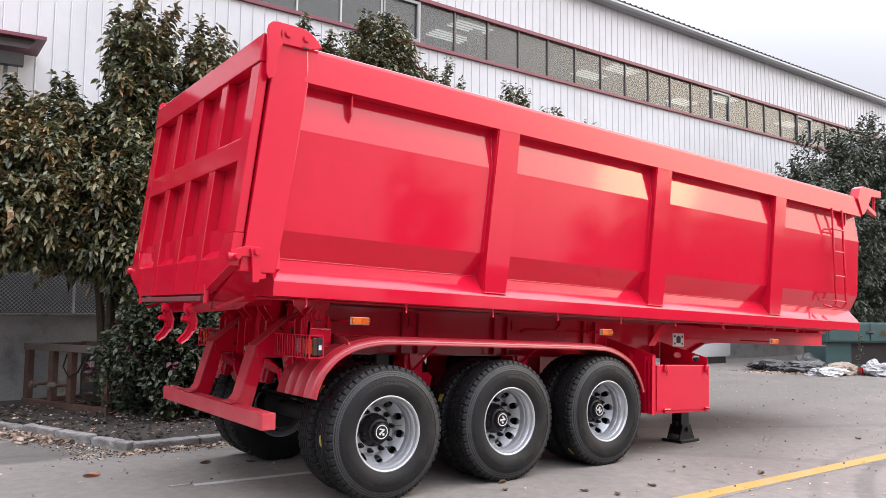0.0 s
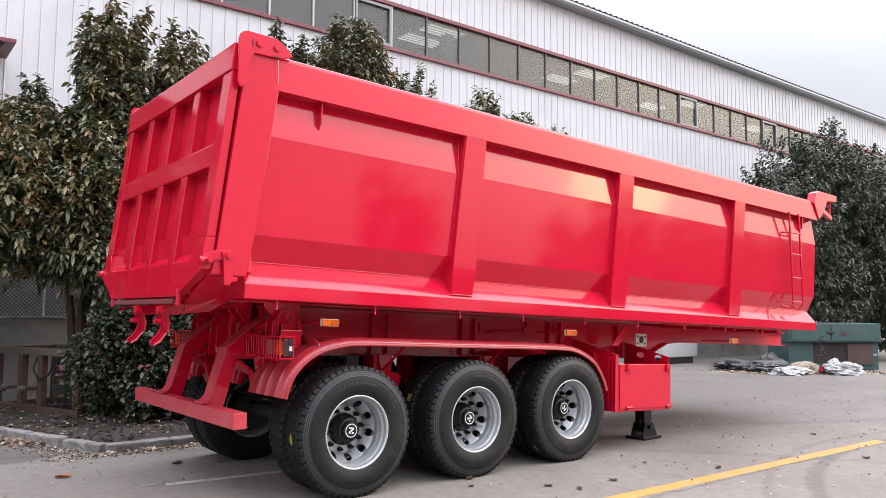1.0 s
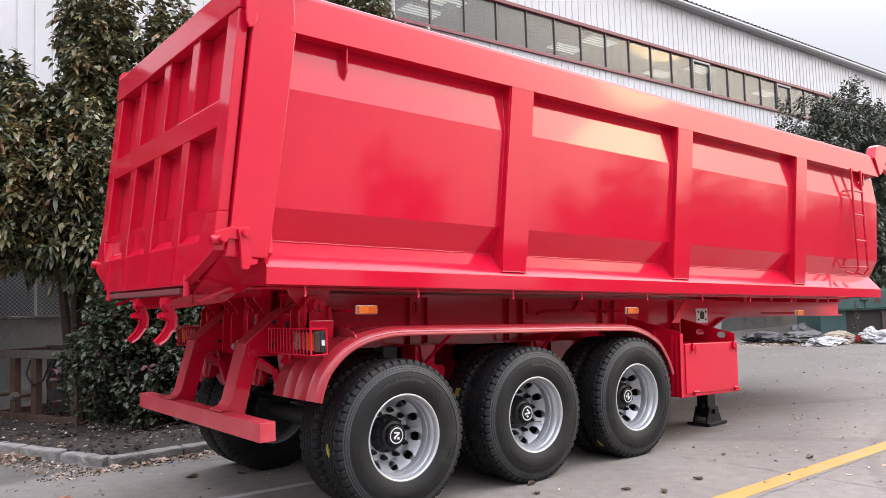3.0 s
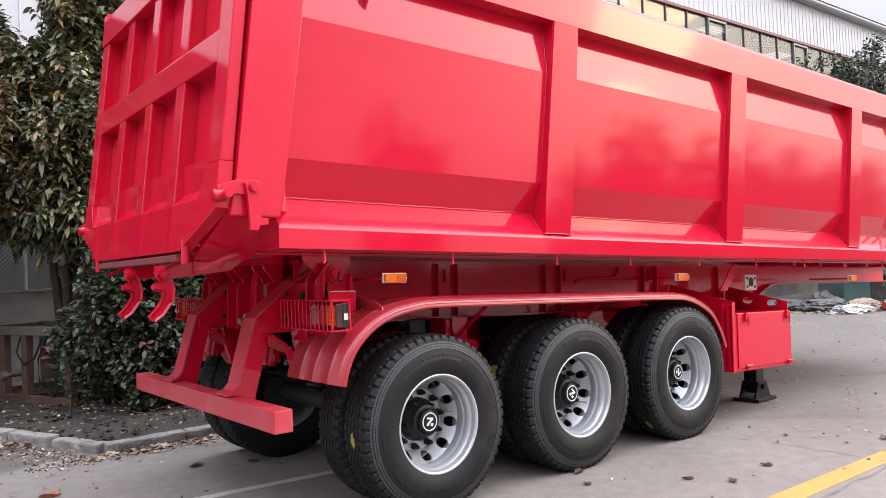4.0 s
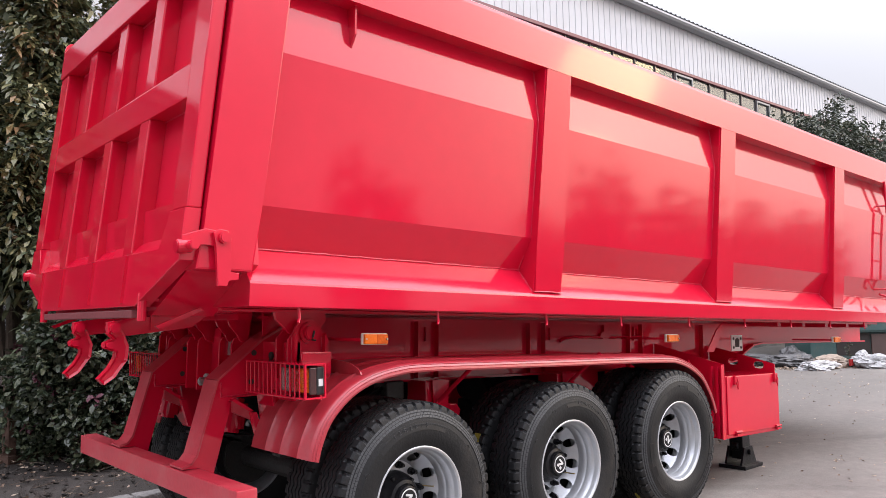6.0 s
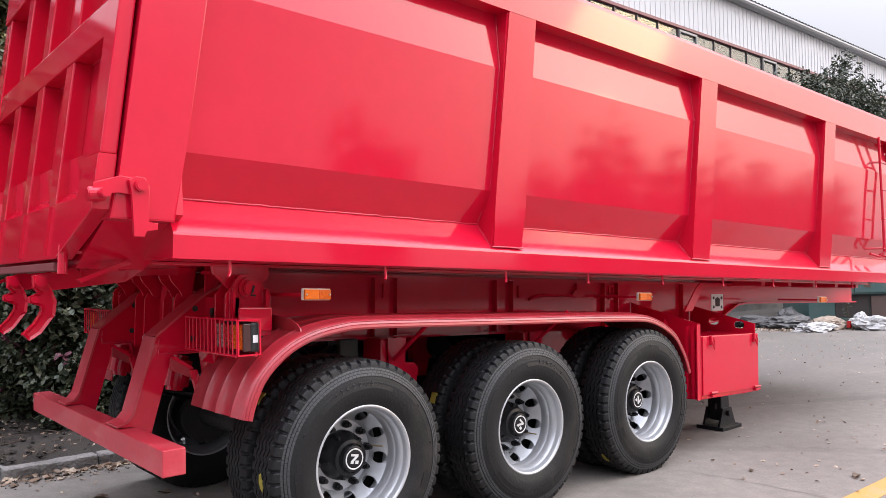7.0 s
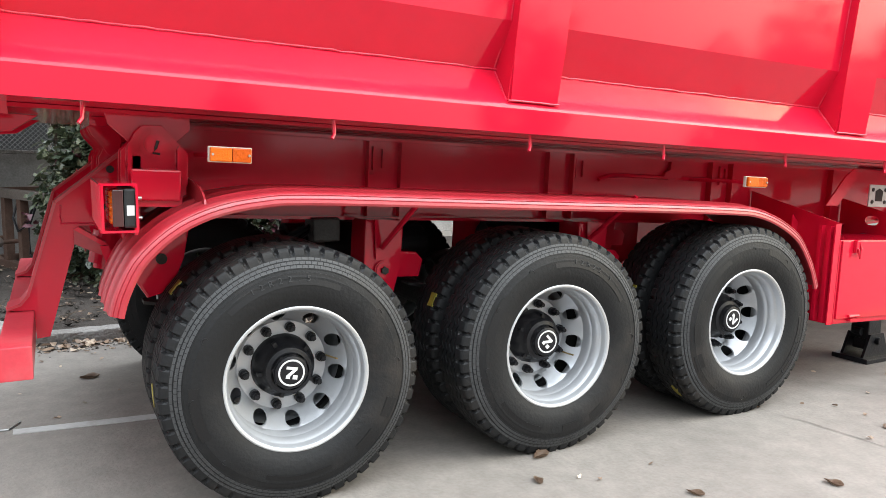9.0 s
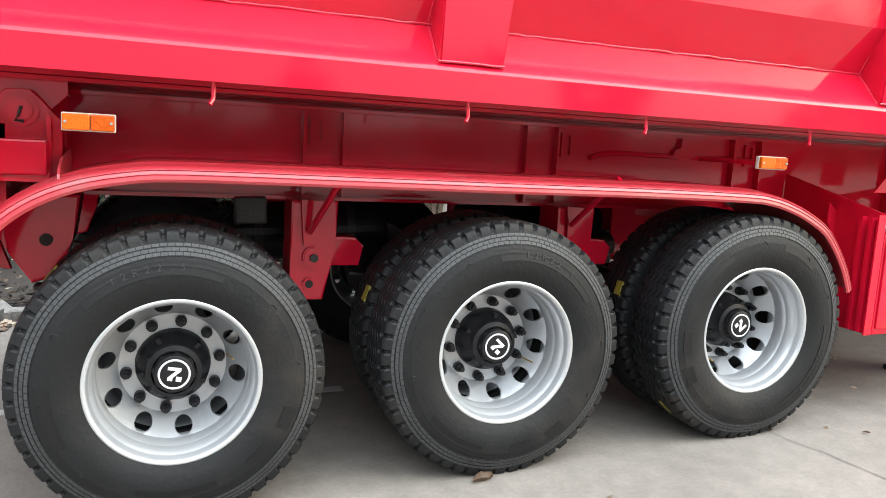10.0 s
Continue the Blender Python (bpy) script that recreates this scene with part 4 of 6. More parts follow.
# ---- side marker lamps ----
def marker(x, z, y, frame_m):
    t = part("marker_lamp", box(x, x + 0.168, y, y + 0.02, z - 0.031, z + 0.031, bevel=0.005), CREAM, trailer, "amber side marker lamp", m=frame_m)
    part("lens", box(x + 0.004, x + 0.088, y - 0.018, y + 0.002, z - 0.027, z + 0.027, bevel=0.005), AMBER, t, m=frame_m)
    part("lens", box(x + 0.090, x + 0.164, y - 0.014, y + 0.002, z - 0.027, z + 0.027, bevel=0.005), AMBER_DARK, t, m=frame_m)
    for sx in (x + 0.014, x + 0.154):
        part("screw", cyl((sx, y - 0.021, z), (sx, y - 0.01, z), 0.005, seg=8), ZINC, t, m=frame_m)
    part("bracket", box(x + 0.02, x + 0.15, y + 0.02, y + 0.45, z - 0.012, z + 0.005), RED, t, m=frame_m)


for x, z in ((-0.318, 1.441), (2.622, 1.433), (5.79, 1.405)):
    marker(x, z, 0.0, BODY)

# ---- rear end: hinge, arms, bumper, lamps ----
for y0, side in ((0.24, True), (far(0.24), False)):
    f = (lambda y: y) if side else far
    hg = part("tip_hinge", prism([(-0.665, 1.60), (-0.33, 1.60), (-0.33, 1.535), (-0.40, 1.465), (-0.56, 1.465), (-0.65, 1.545)], "y", f(0.36), f(0.385), bevel=0.004), RED, trailer, m=BODY)
    part("hinge_eye", cyl((-0.478, f(0.282), 1.472), (-0.478, f(0.30), 1.472), 0.060, seg=28, bevel=0.004), RED, hg, m=BODY)
    part("hinge_pin", cyl((-0.478, f(0.255), 1.472), (-0.478, f(0.45), 1.472), 0.043, seg=24, bevel=0.005), RED, hg, m=BODY)
    part("split_pin", rod([(-0.470, f(0.25), 1.485), (-0.478, f(0.248), 1.455), (-0.488, f(0.246), 1.435), (-0.462, f(0.246), 1.432)], 0.006, seg=6), IRON, hg, m=BODY)
    for dy in (0.0, 0.13):
        part("hinge_cheek", prism([(-0.605, 1.22), (-0.605, 1.44), (-0.565, 1.478), (-0.555, 1.512), (-0.525, 1.545), (-0.45, 1.548), (-0.415, 1.512), (-0.385, 1.478), (-0.345, 1.44), (-0.345, 1.31), (-0.365, 1.285), (-0.365, 1.22)], "y", f(0.30 + dy), f(0.318 + dy), bevel=0.003), RED, hg, m=BODY)
    for x in (-0.575, -0.385):
        part("hinge_fin", prism([(x - 0.007, 1.24), (x - 0.007, 1.455), (x, 1.47), (x + 0.007, 1.455), (x + 0.007, 1.24)], "y", f(0.262), f(0.30)), RED, hg, m=BODY)
        part("weld_bead", bead((x - 0.009, f(0.298), 1.25), (x - 0.009, f(0.298), 1.45), 0.004, 8), WELD, hg, m=BODY)
    part("hinge_plate", box(-0.575, -0.385, min(f(0.20), f(0.22)), max(f(0.20), f(0.22)), 1.245, 1.37, bevel=0.008), RED, hg, m=BODY)
    part("hinge_block", box(-0.58, -0.38, min(f(0.22), f(0.70)), max(f(0.22), f(0.70)), 1.22, 1.26), RED, hg, m=BODY)

# hanging plates under the rear floor
for y in (0.86, 1.03, 1.35, 1.52, 1.86):
    part("floor_rib", prism([(-0.70, 1.60), (-0.70, 1.535), (-0.685, 1.505), (-0.635, 1.455), (-0.62, 1.42), (-0.57, 1.40), (-0.54, 1.60)], "y", y - 0.009, y + 0.009, bevel=0.002), RED, trailer, m=BODY)
    part("lower_lug", prism([(-0.655, 1.10), (-0.655, 1.40), (-0.64, 1.435), (-0.60, 1.455), (-0.55, 1.455), (-0.55, 1.10)], "y", y + 0.028, y + 0.046, bevel=0.002), RED, trailer, m=BODY)
part("lug_plate", prism([(-0.585, 1.33), (-0.585, 1.44), (-0.575, 1.50), (-0.565, 1.44), (-0.565, 1.33)], "y", 1.20, 1.30), RED, trailer, m=BODY)
rear_plate = part("rear_cross_plate", box(-0.56, -0.53, 0.30, far(0.30), 1.10, 1.42), RED, trailer, m=BODY)
for y in (0.56, 1.0, 1.5, 1.94):
    for z in (1.34, 1.18):
        part("hole", cyl((-0.572, y, z), (-0.555, y, z), 0.022, seg=14), DARKHOLE, rear_plate, m=BODY)
part("tow_bolt", cyl((-0.72, 1.2, 1.165), (-0.55, 1.2, 1.165), 0.026, seg=6, bevel=0.006), ZINC, rear_plate, "zinc plated tow bolt", m=BODY)
part("tow_washer", cyl((-0.675, 1.2, 1.165), (-0.662, 1.2, 1.165), 0.048, seg=24), ZINC, rear_plate, m=BODY)
part("data_plate", box(-0.60, -0.585, 1.02, 1.12, 1.33, 1.42), ZINC, rear_plate, m=BODY)

bumper = part("bumper", box(-1.065, -0.955, 0.0, 2.50, 0.64, 0.765, bevel=0.006), RED_FADED, trailer, "square red steel bumper bar")
for y in (0.68, 1.69):
    # outer line of the bent arm in side view
    arm_out = [(-0.36, 1.555), (-0.58, 1.445), (-0.852, 1.232), (-0.972, 0.83), (-1.005, 0.79), (-1.06, 0.772)]
    arm_in = [(-0.957, 0.766), (-0.952, 0.64), (-0.90, 0.645), (-0.765, 1.13), (-0.36, 1.13)]
    arm = part("bumper_arm", prism(arm_out + arm_in, "y", y + 0.125, y + 0.137), RED, bumper)
    part("arm_web", prism(arm_out + arm_in, "y", y - 0.011, y + 0.001), RED, bumper)
    bm = bmesh.new()
    for (xa, za), (xb, zb) in zip(arm_out, arm_out[1:]):
        d = Vector((xb - xa, zb - za)).normalized()
        n = Vector((d.y, -d.x)) * 0.012
        if n.x > 0:
            n = -n
        v = [bm.verts.new(c) for c in ((xa, y - 0.020, za), (xa, y + 0.15, za), (xb, y + 0.15, zb), (xb, y - 0.020, zb))]
        w = [bm.verts.new((c.co.x + n.x, c.co.y, c.co.z + n.y)) for c in v]
        for q in ((0, 1, 2, 3),):
            bm.faces.new([v[i] for i in q])
            bm.faces.new([w[i] for i in q[::-1]])
        for i in range(4):
            bm.faces.new((v[i], v[(i + 1) % 4], w[(i + 1) % 4], w[i]))
    part("arm_flange", bm, RED_FADED, bumper, "dust-faded red flange")
    for x, z in ((-0.632, 1.378), (-0.650, 1.212)):
        part("bolt_hole", cyl((x, y - 0.0125, z), (x, y - 0.0100, z), 0.017, seg=14), DARKHOLE, bumper)
    part("arm_weld", bead((-0.84, y - 0.013, 1.142), (-0.60, y - 0.013, 1.142), 0.005, 4), WELD, bumper)
    part("arm_weld", bead((-0.838, y - 0.013, 1.222), (-0.838, y - 0.013, 1.142), 0.005, 6), WELD, bumper)
    # angle under the arm that carries the end of the mudguard
    part("guard_bracket", prism([(-0.79, 1.118), (-0.68, 1.045), (-0.68, 1.00), (-0.79, 1.055)], "y", y - 0.06, y - 0.045), RED_DUSTY, bumper)
    part("guard_bracket", prism([(-0.79, 1.118), (-0.68, 1.045), (-0.66, 1.052), (-0.77, 1.128)], "y", y - 0.06, y + 0.10), RED, bumper)
    part("guard_strut", prism([(-0.69, 1.045), (-0.655, 1.045), (-0.60, 0.86), (-0.64, 0.87)], "y", y - 0.09, y - 0.05), RED, bumper)
    part("air_cushion", cyl((-0.62, y + 0.24, 1.10), (-0.66, y + 0.24, 0.90), 0.075, seg=24, bevel=0.025), RED, bumper)
part("lamp_plate", box(-0.60, -0.588, 0.0, 0.66, 1.15, 1.32), RED, bumper)
part("lamp_plate", box(-0.60, -0.588, far(0.66), far(0.0), 1.15, 1.32), RED, bumper)


def tail_lamp(side):
    f = (lambda y: y) if side else far
    lo, hi = (lambda a, b: min(f(a), f(b))), (lambda a, b: max(f(a), f(b)))
    X0L, X1L, Z0L, Z1L = -0.712, -0.588, 1.163, 1.343
    cage = part("lamp_cage", box(X0L, X1L, lo(-0.04, 0.60), hi(-0.04, 0.60), Z0L, Z0L + 0.006), RED, trailer, "red wire guard round the tail lamp")
    part("cage_top", box(X0L, X1L, lo(-0.04, 0.60), hi(-0.04, 0.60), Z1L - 0.006, Z1L), RED, cage)
    for x in (X0L, X1L - 0.008):
        part("cage_edge", box(x, x + 0.008, lo(-0.042, -0.034), hi(-0.042, -0.034), Z0L, Z1L), RED, cage)
    for z in (Z0L, Z1L - 0.008):
        part("cage_edge", box(X0L, X1L, lo(-0.0425, -0.0345), hi(-0.0425, -0.0345), z, z + 0.008), RED, cage)
    bar = part("guard_wire", rod([(X0L, f(-0.034), Z0L), (X0L, f(-0.034), Z1L)], 0.004, seg=6), RED, cage)
    for i in range(1, 14):
        again(bar, Matrix.Translation((0, (1 if side else -1) * 0.0485 * i, 0)), cage)
    for z in (Z0L + 0.003, Z1L - 0.003):
        part("guard_wire", rod([(X0L - 0.002, f(-0.036), z), (X0L - 0.002, f(0.60), z)], 0.005, seg=6), RED, cage)
    lamp = part("tail_lamp", box(-0.636, -0.590, lo(-0.028, 0.30), hi(-0.028, 0.30), 1.178, 1.325, bevel=0.010), PLASTIC, trailer, "black rear lamp with amber and red lenses")
    for a, b, m_ in ((-0.008, 0.085, AMBER_DARK), (0.092, 0.185, RED_LENS), (0.192, 0.285, CLEAR_LENS)):
        ln = part("lens", box(-0.676, -0.634, lo(a, b), hi(a, b), 1.190, 1.315, bevel=0.010), m_, lamp)
        for i in range(3):
            for j in range(5):
                y = a + (b - a) * (i + 0.5) / 3
                part("lens_stud", cyl((-0.680, f(y), 1.202 + 0.025 * j), (-0.674, f(y), 1.202 + 0.025 * j), 0.010, seg=8), AMBER if m_ is AMBER_DARK else m_, ln)
    part("bezel", box(-0.674, -0.637, lo(-0.029, -0.012), hi(-0.029, -0.012), 1.184, 1.320, bevel=0.004), BROWN_LENS, lamp, "smoky brown lens side")
    part("sticker", box(-0.626, -0.600, lo(-0.031, -0.0285), hi(-0.031, -0.0285), 1.225, 1.262), LOGO, lamp)
    for z in (1.21, 1.285):
        part("lamp_bolt", cyl((-0.60, f(0.04), z), (-0.568, f(0.04), z), 0.006, seg=8), ZINC, lamp)


tail_lamp(True)
tail_lamp(False)

# ---- tool box, channels, landing legs ----
for side in (True, False):
    f = (lambda y: y) if side else far
    lo, hi = (lambda a, b: min(f(a), f(b))), (lambda a, b: max(f(a), f(b)))
    tb = part("tool_box", box(3.505, 4.475, lo(0.0, 0.42), hi(0.0, 0.42), 0.565, 1.10, bevel=0.01), RED, trailer, "square red steel tool box", m=BODY)
    part("lid", box(3.518, 4.462, lo(-0.012, 0.0), hi(-0.012, 0.0), 0.60, 1.095, bevel=0.004), RED, tb, m=BODY)
    for x in (3.62, 4.36):
        h = part("catch", box(x, x + 0.05, lo(-0.035, -0.01), hi(-0.035, -0.01), 1.02, 1.10, bevel=0.006), RED, tb, m=BODY)
        part("catch_loop", rod([(x + 0.025, f(-0.03), 1.09), (x + 0.04, f(-0.04), 1.05), (x + 0.025, f(-0.045), 0.99), (x + 0.01, f(-0.04), 1.05)], 0.006, seg=6), RED, tb, m=BODY)
        part("foot_hinge", box(x + 0.02, x + 0.10, lo(-0.03, 0.0), hi(-0.03, 0.0), 0.583, 0.60), RED, tb, m=BODY)
        part("foot_hinge", cyl((x + 0.01, f(-0.02), 0.615), (x + 0.11, f(-0.02), 0.615), 0.010, seg=8), RED, tb, m=BODY)
    # slanting bulkheads behind and before the tool box
    rb = part("bulkhead", prism([(f(0.0), 1.203), (f(0.69), 1.372), (f(0.69), 0.80), (f(0.30), 0.565), (f(0.0), 0.565)], "x", 3.488, 3.50), RED, trailer, "slanting red steel bulkhead", m=BODY)
    part("edge_flange", box(3.45, 3.487, lo(0.0, 0.010), hi(0.0, 0.010), 0.565, 1.20), RED, rb, m=BODY)
    for y in (0.034, 0.095):
        part("upright_rib", prism([(3.488, f(y)), (3.448, f(y)), (3.448, f(y + 0.022)), (3.456, f(y + 0.022)), (3.456, f(y + 0.008)), (3.488, f(y + 0.008))], "z", 0.575, 1.185), RED, rb, m=BODY)
    part("upright_rib", prism([(3.487, 1.19), (3.43, 1.24), (3.43, 1.13), (3.487, 1.05)], "y", f(0.30), f(0.312)), RED, rb, m=BODY)
    bm = bmesh.new()
    loops = [[(0.02, 1.184), (0.69, 1.345), (0.69, 0.95), (0.42, 0.80), (0.02, 0.80)]]
    for yc, zc in ((0.435, 1.194), (0.175, 1.168)):
        loops.append([(yc + 0.052 * math.copysign(1, math.cos(a)) * (abs(math.cos(a)) ** 0.6), zc + 0.034 * math.sin(a)) for a in [2 * math.pi * k / 16 for k in range(16)]])
    es = []
    for lp in loops:
        v = [bm.verts.new((4.466, f(y), z)) for y, z in lp]
        es += [bm.edges.new((v[k], v[(k + 1) % len(v)])) for k in range(len(v))]
    bmesh.ops.triangle_fill(bm, use_beauty=True, edges=es)
    bmesh.ops.solidify(bm, geom=bm.faces[:], thickness=0.01)
    part("bulkhead", bm, RED, trailer, "slanting red bulkhead with two slots", m=BODY)
    part("strut", prism([(3.75, 1.30), (3.87, 1.30), (4.05, 1.50), (4.02, 1.56), (3.93, 1.50)], "y", f(0.30), f(0.312)), RED, trailer, m=BODY)
    hp = part("coupling_plate", box(4.20, 4.41, lo(0.30, 0.31), hi(0.30, 0.31), 1.30, 1.455, bevel=0.004), mat("bare_plate", (0.42, 0.40, 0.39), rough=0.5, metal=0.3, var=0.15), trailer, "bare grey bracket plate with holes", m=BODY)
    for x, z in ((4.235, 1.42), (4.235, 1.335), (4.375, 1.42), (4.375, 1.335)):
        part("hole", cyl((x, f(0.296), z), (x, f(0.305), z), 0.014, seg=10), DARKHOLE, hp, m=BODY)
    part("hole", prism([(4.27, 1.34), (4.34, 1.34), (4.345, 1.41), (4.305, 1.43), (4.265, 1.41)], "y", f(0.296), f(0.305)), DARKHOLE, hp, m=BODY)
    # landing leg
    leg = part("landing_leg", box(4.40, 4.55, lo(0.36, 0.50), hi(0.36, 0.50), 0.16, 0.93, bevel=0.01), BLACK, trailer, "black steel landing leg with a flared foot")
    bm = bmesh.new()
    add_prism(bm, [(4.40, 0.20), (4.55, 0.20), (4.62, 0.035), (4.33, 0.035)], "y", f(0.34), f(0.36))
    add_prism(bm, [(4.40, 0.20), (4.55, 0.20), (4.62, 0.035), (4.33, 0.035)], "y", f(0.50), f(0.52))
    part("foot", bm, BLACK, leg)
    part("foot_plate", box(4.30, 4.65, lo(0.29, 0.57), hi(0.29, 0.57), 0.0, 0.035, bevel=0.006), BLACK, leg)
    part("foot_pin", cyl((4.475, f(0.31), 0.15), (4.475, f(0.55), 0.15), 0.028, seg=14, bevel=0.004), BLACK, leg)
    part("inner_tube", box(4.415, 4.535, lo(0.375, 0.485), hi(0.375, 0.485), 0.08, 0.20), BLACK, leg)
    for x in (4.385, 4.565):
        part("foot_lug", cyl((x, f(0.40), 0.215), (x, f(0.46), 0.215), 0.03, seg=12), BLACK, leg)


# ---- wheels: axis along y, outer side towards -y, centre of the tyre at the origin ----
TYRE_R = 0.551


def tyre_mesh():
    """Tyre with deep zigzag grooves, cross sipes, open shoulder lugs and stepped side rings."""
    pitches, per = 52, 8
    seg = pitches * per
    side = [(-0.105, 0.292), (-0.121, 0.303), (-0.137, 0.335), (-0.1455, 0.370), (-0.1465, 0.398), (-0.143, 0.431), (-0.1425, 0.4315), (-0.134, 0.460), (-0.1355, 0.461), (-0.122, 0.4945), (-0.1205, 0.495), (-0.117, 0.510), (-0.114, 0.523), (-0.110, 0.535)]
    half = [0.114, 0.106, 0.097, 0.088, 0.079, 0.072, 0.0605, 0.0595, 0.0510, 0.0500, 0.036, 0.0240, 0.0230, 0.0145, 0.0135, 0.006]
    tread = [-y for y in half] + [0.0] + half[::-1]
    shift = 0.006
    ys = [(y, r, 0) for y, r in side]
    ys += [(y, TYRE_R - 1.8 * max(0, abs(y) - 0.045) ** 2 - (0.004 if abs(y) > 0.111 else 0), 1) for y in tread]
    ys += [(-y + 2 * shift, r, 0) for y, r in side[::-1]]
    vs, fs = [], []
    for k in range(seg):
        a = 2 * math.pi * k / seg
        ph = (k % per) / per
        tri = abs(2 * ph - 1) * 2 - 1           # zigzag -1..1
        notch = (k % per) in (0, 1)
        other = (k % per) in (4, 5)
        for y, r, t in ys:
            rr, yy = r, y
            if t:
                yy += shift
                if abs(y) < 0.066:
                    yy += 0.0085 * tri
                for g in (-0.0553, -0.0188, 0.0188, 0.0553):
                    if abs(y - g) < 0.0045:
                        rr -= 0.016
                if (y < -0.075 and notch) or (y > 0.075 and other):
                    rr -= 0.014
                if 0.024 < abs(y) < 0.05 and (k % per) == 5:
                    rr -= 0.004
            elif r > 0.515 and (notch if y < 0 else other):
                yy = shift + (yy - shift) * 0.945
                rr -= 0.006
            vs.append((rr * math.sin(a), yy, rr * math.cos(a)))
    m = len(ys)
    for k in range(seg):
        n = (k + 1) % seg
        for i in range(m - 1):
            fs.append((k * m + i, k * m + i + 1, n * m + i + 1, n * m + i))
    me = bpy.data.meshes.new("tyre")
    me.from_pydata(vs, [], fs)
    me.materials.append(RUBBER)
    me.polygons.foreach_set("use_smooth", [True] * len(me.polygons))
    me.set_sharp_from_angle(angle=radians(24))
    return me


def ring_blocks(r0, r1, y, n, fill, h, shift=0.0):
    """Small raised oblong blocks in a ring on the side wall."""
    vs, fs = [], []
    for k in range(n):
        a0, a1 = 2 * math.pi * (k + shift + 0.5 - fill / 2) / n, 2 * math.pi * (k + shift + 0.5 + fill / 2) / n
        b = len(vs)
        for yy in (y, y - h):
            for r, a in ((r0, a0), (r0, a1), (r1, a1), (r1, a0)):
                vs.append((r * math.sin(a), yy + (r - r0) * 0.42, r * math.cos(a)))
        fs += [(b + 4, b + 5, b + 6, b + 7), (b, b + 1, b + 5, b + 4), (b + 1, b + 2, b + 6, b + 5), (b + 2, b + 3, b + 7, b + 6), (b + 3, b, b + 4, b + 7)]
    return vs, fs


def plate_arc(r0, r1, a0, a1, y, h, slope=0.12):
    """A curved patch on the side wall, from angle a0 to a1 in degrees."""
    bm = bmesh.new()
    n = 14
    lo, hi = [], []
    for i in range(n + 1):
        a = radians(a0 + (a1 - a0) * i / n)
        lo.append([bm.verts.new((r * math.sin(a), yy, r * math.cos(a))) for r, yy in ((r0, y), (r1, y + slope * (r1 - r0)), (r1, y + slope * (r1 - r0) - h), (r0, y - h))])
    for p, q in zip(lo, lo[1:]):
        for i in range(4):
            bm.faces.new((p[i], p[(i + 1) % 4], q[(i + 1) % 4], q[i]))
    bm.faces.new(lo[0][::-1])
    bm.faces.new(lo[-1])
    return bm


RIM_PROFILE = [(0.292, -0.105), (0.304, -0.112), (0.309, -0.118), (0.306, -0.124), (0.298, -0.125), (0.292, -0.119), (0.288, -0.108), (0.286, -0.088), (0.283, -0.080), (0.2745, -0.072), (0.2735, -0.030), (0.2715, -0.024), (0.2665, -0.018), (0.266, 0.020), (0.268, 0.065), (0.272, 0.092), (0.287, 0.108), (0.305, 0.118), (0.309, 0.112), (0.296, 0.100), (0.280, 0.085), (0.275, 0.0), (0.282, -0.06), (0.288, -0.09)]


def disc_mesh():
    """Dished disc with ten round hand holes and a flat ring for the nuts."""
    bm = bmesh.new()
    ten, k = 10, 24

    def dish(r):
        if r < 0.198:
            return 0.130
        return 0.130 - (r - 0.198) * 1.30 - 0.003 * math.sin(math.pi * min(1, (r - 0.198) / 0.02))
    rin, rout, rh = 0.201, 0.2705, 0.2365
    rings = [[bm.verts.new((r * math.sin(2 * math.pi * i / 80), dish(r), r * math.cos(2 * math.pi * i / 80))) for i in range(80)] for r in (0.139, 0.146, 0.197, 0.201)]
    for p, q in zip(rings, rings[1:]):
        for i in range(80):
            bm.faces.new((p[i], p[(i + 1) % 80], q[(i + 1) % 80], q[i]))
    back = [bm.verts.new((0.139 * math.sin(2 * math.pi * i / 80), 0.150, 0.139 * math.cos(2 * math.pi * i / 80))) for i in range(80)]
    for i in range(80):
        bm.faces.new((rings[0][i], back[i], back[(i + 1) % 80], rings[0][(i + 1) % 80]))
    for s in range(ten):
        ac, half = 2 * math.pi * (s + 0.5) / ten, math.pi / ten
        out, hole, deep = [], [], []
        for i in range(k):
            t = 2 * math.pi * i / k
            c, d = math.cos(t), math.sin(t)
            q = max(abs(c), abs(d))
            u, v = c / q, d / q                      # point on a square
            r, a = (rin + rout) / 2 + v * (rout - rin) / 2, ac + u * half
            out.append(bm.verts.new((r * math.sin(a), dish(r), r * math.cos(a))))
            r, a = rh + d * 0.0290, ac + c * 0.0330 / rh
            hole.append(bm.verts.new((r * math.sin(a), dish(r), r * math.cos(a))))
            deep.append(bm.verts.new((r * math.sin(a), dish(r) + 0.014, r * math.cos(a))))
        for i in range(k):
            j = (i + 1) % k
            bm.faces.new((out[i], out[j], hole[j], hole[i]))
            bm.faces.new((hole[i], hole[j], deep[j], deep[i]))
    bmesh.ops.remove_doubles(bm, verts=bm.verts, dist=0.0006)
    return bm


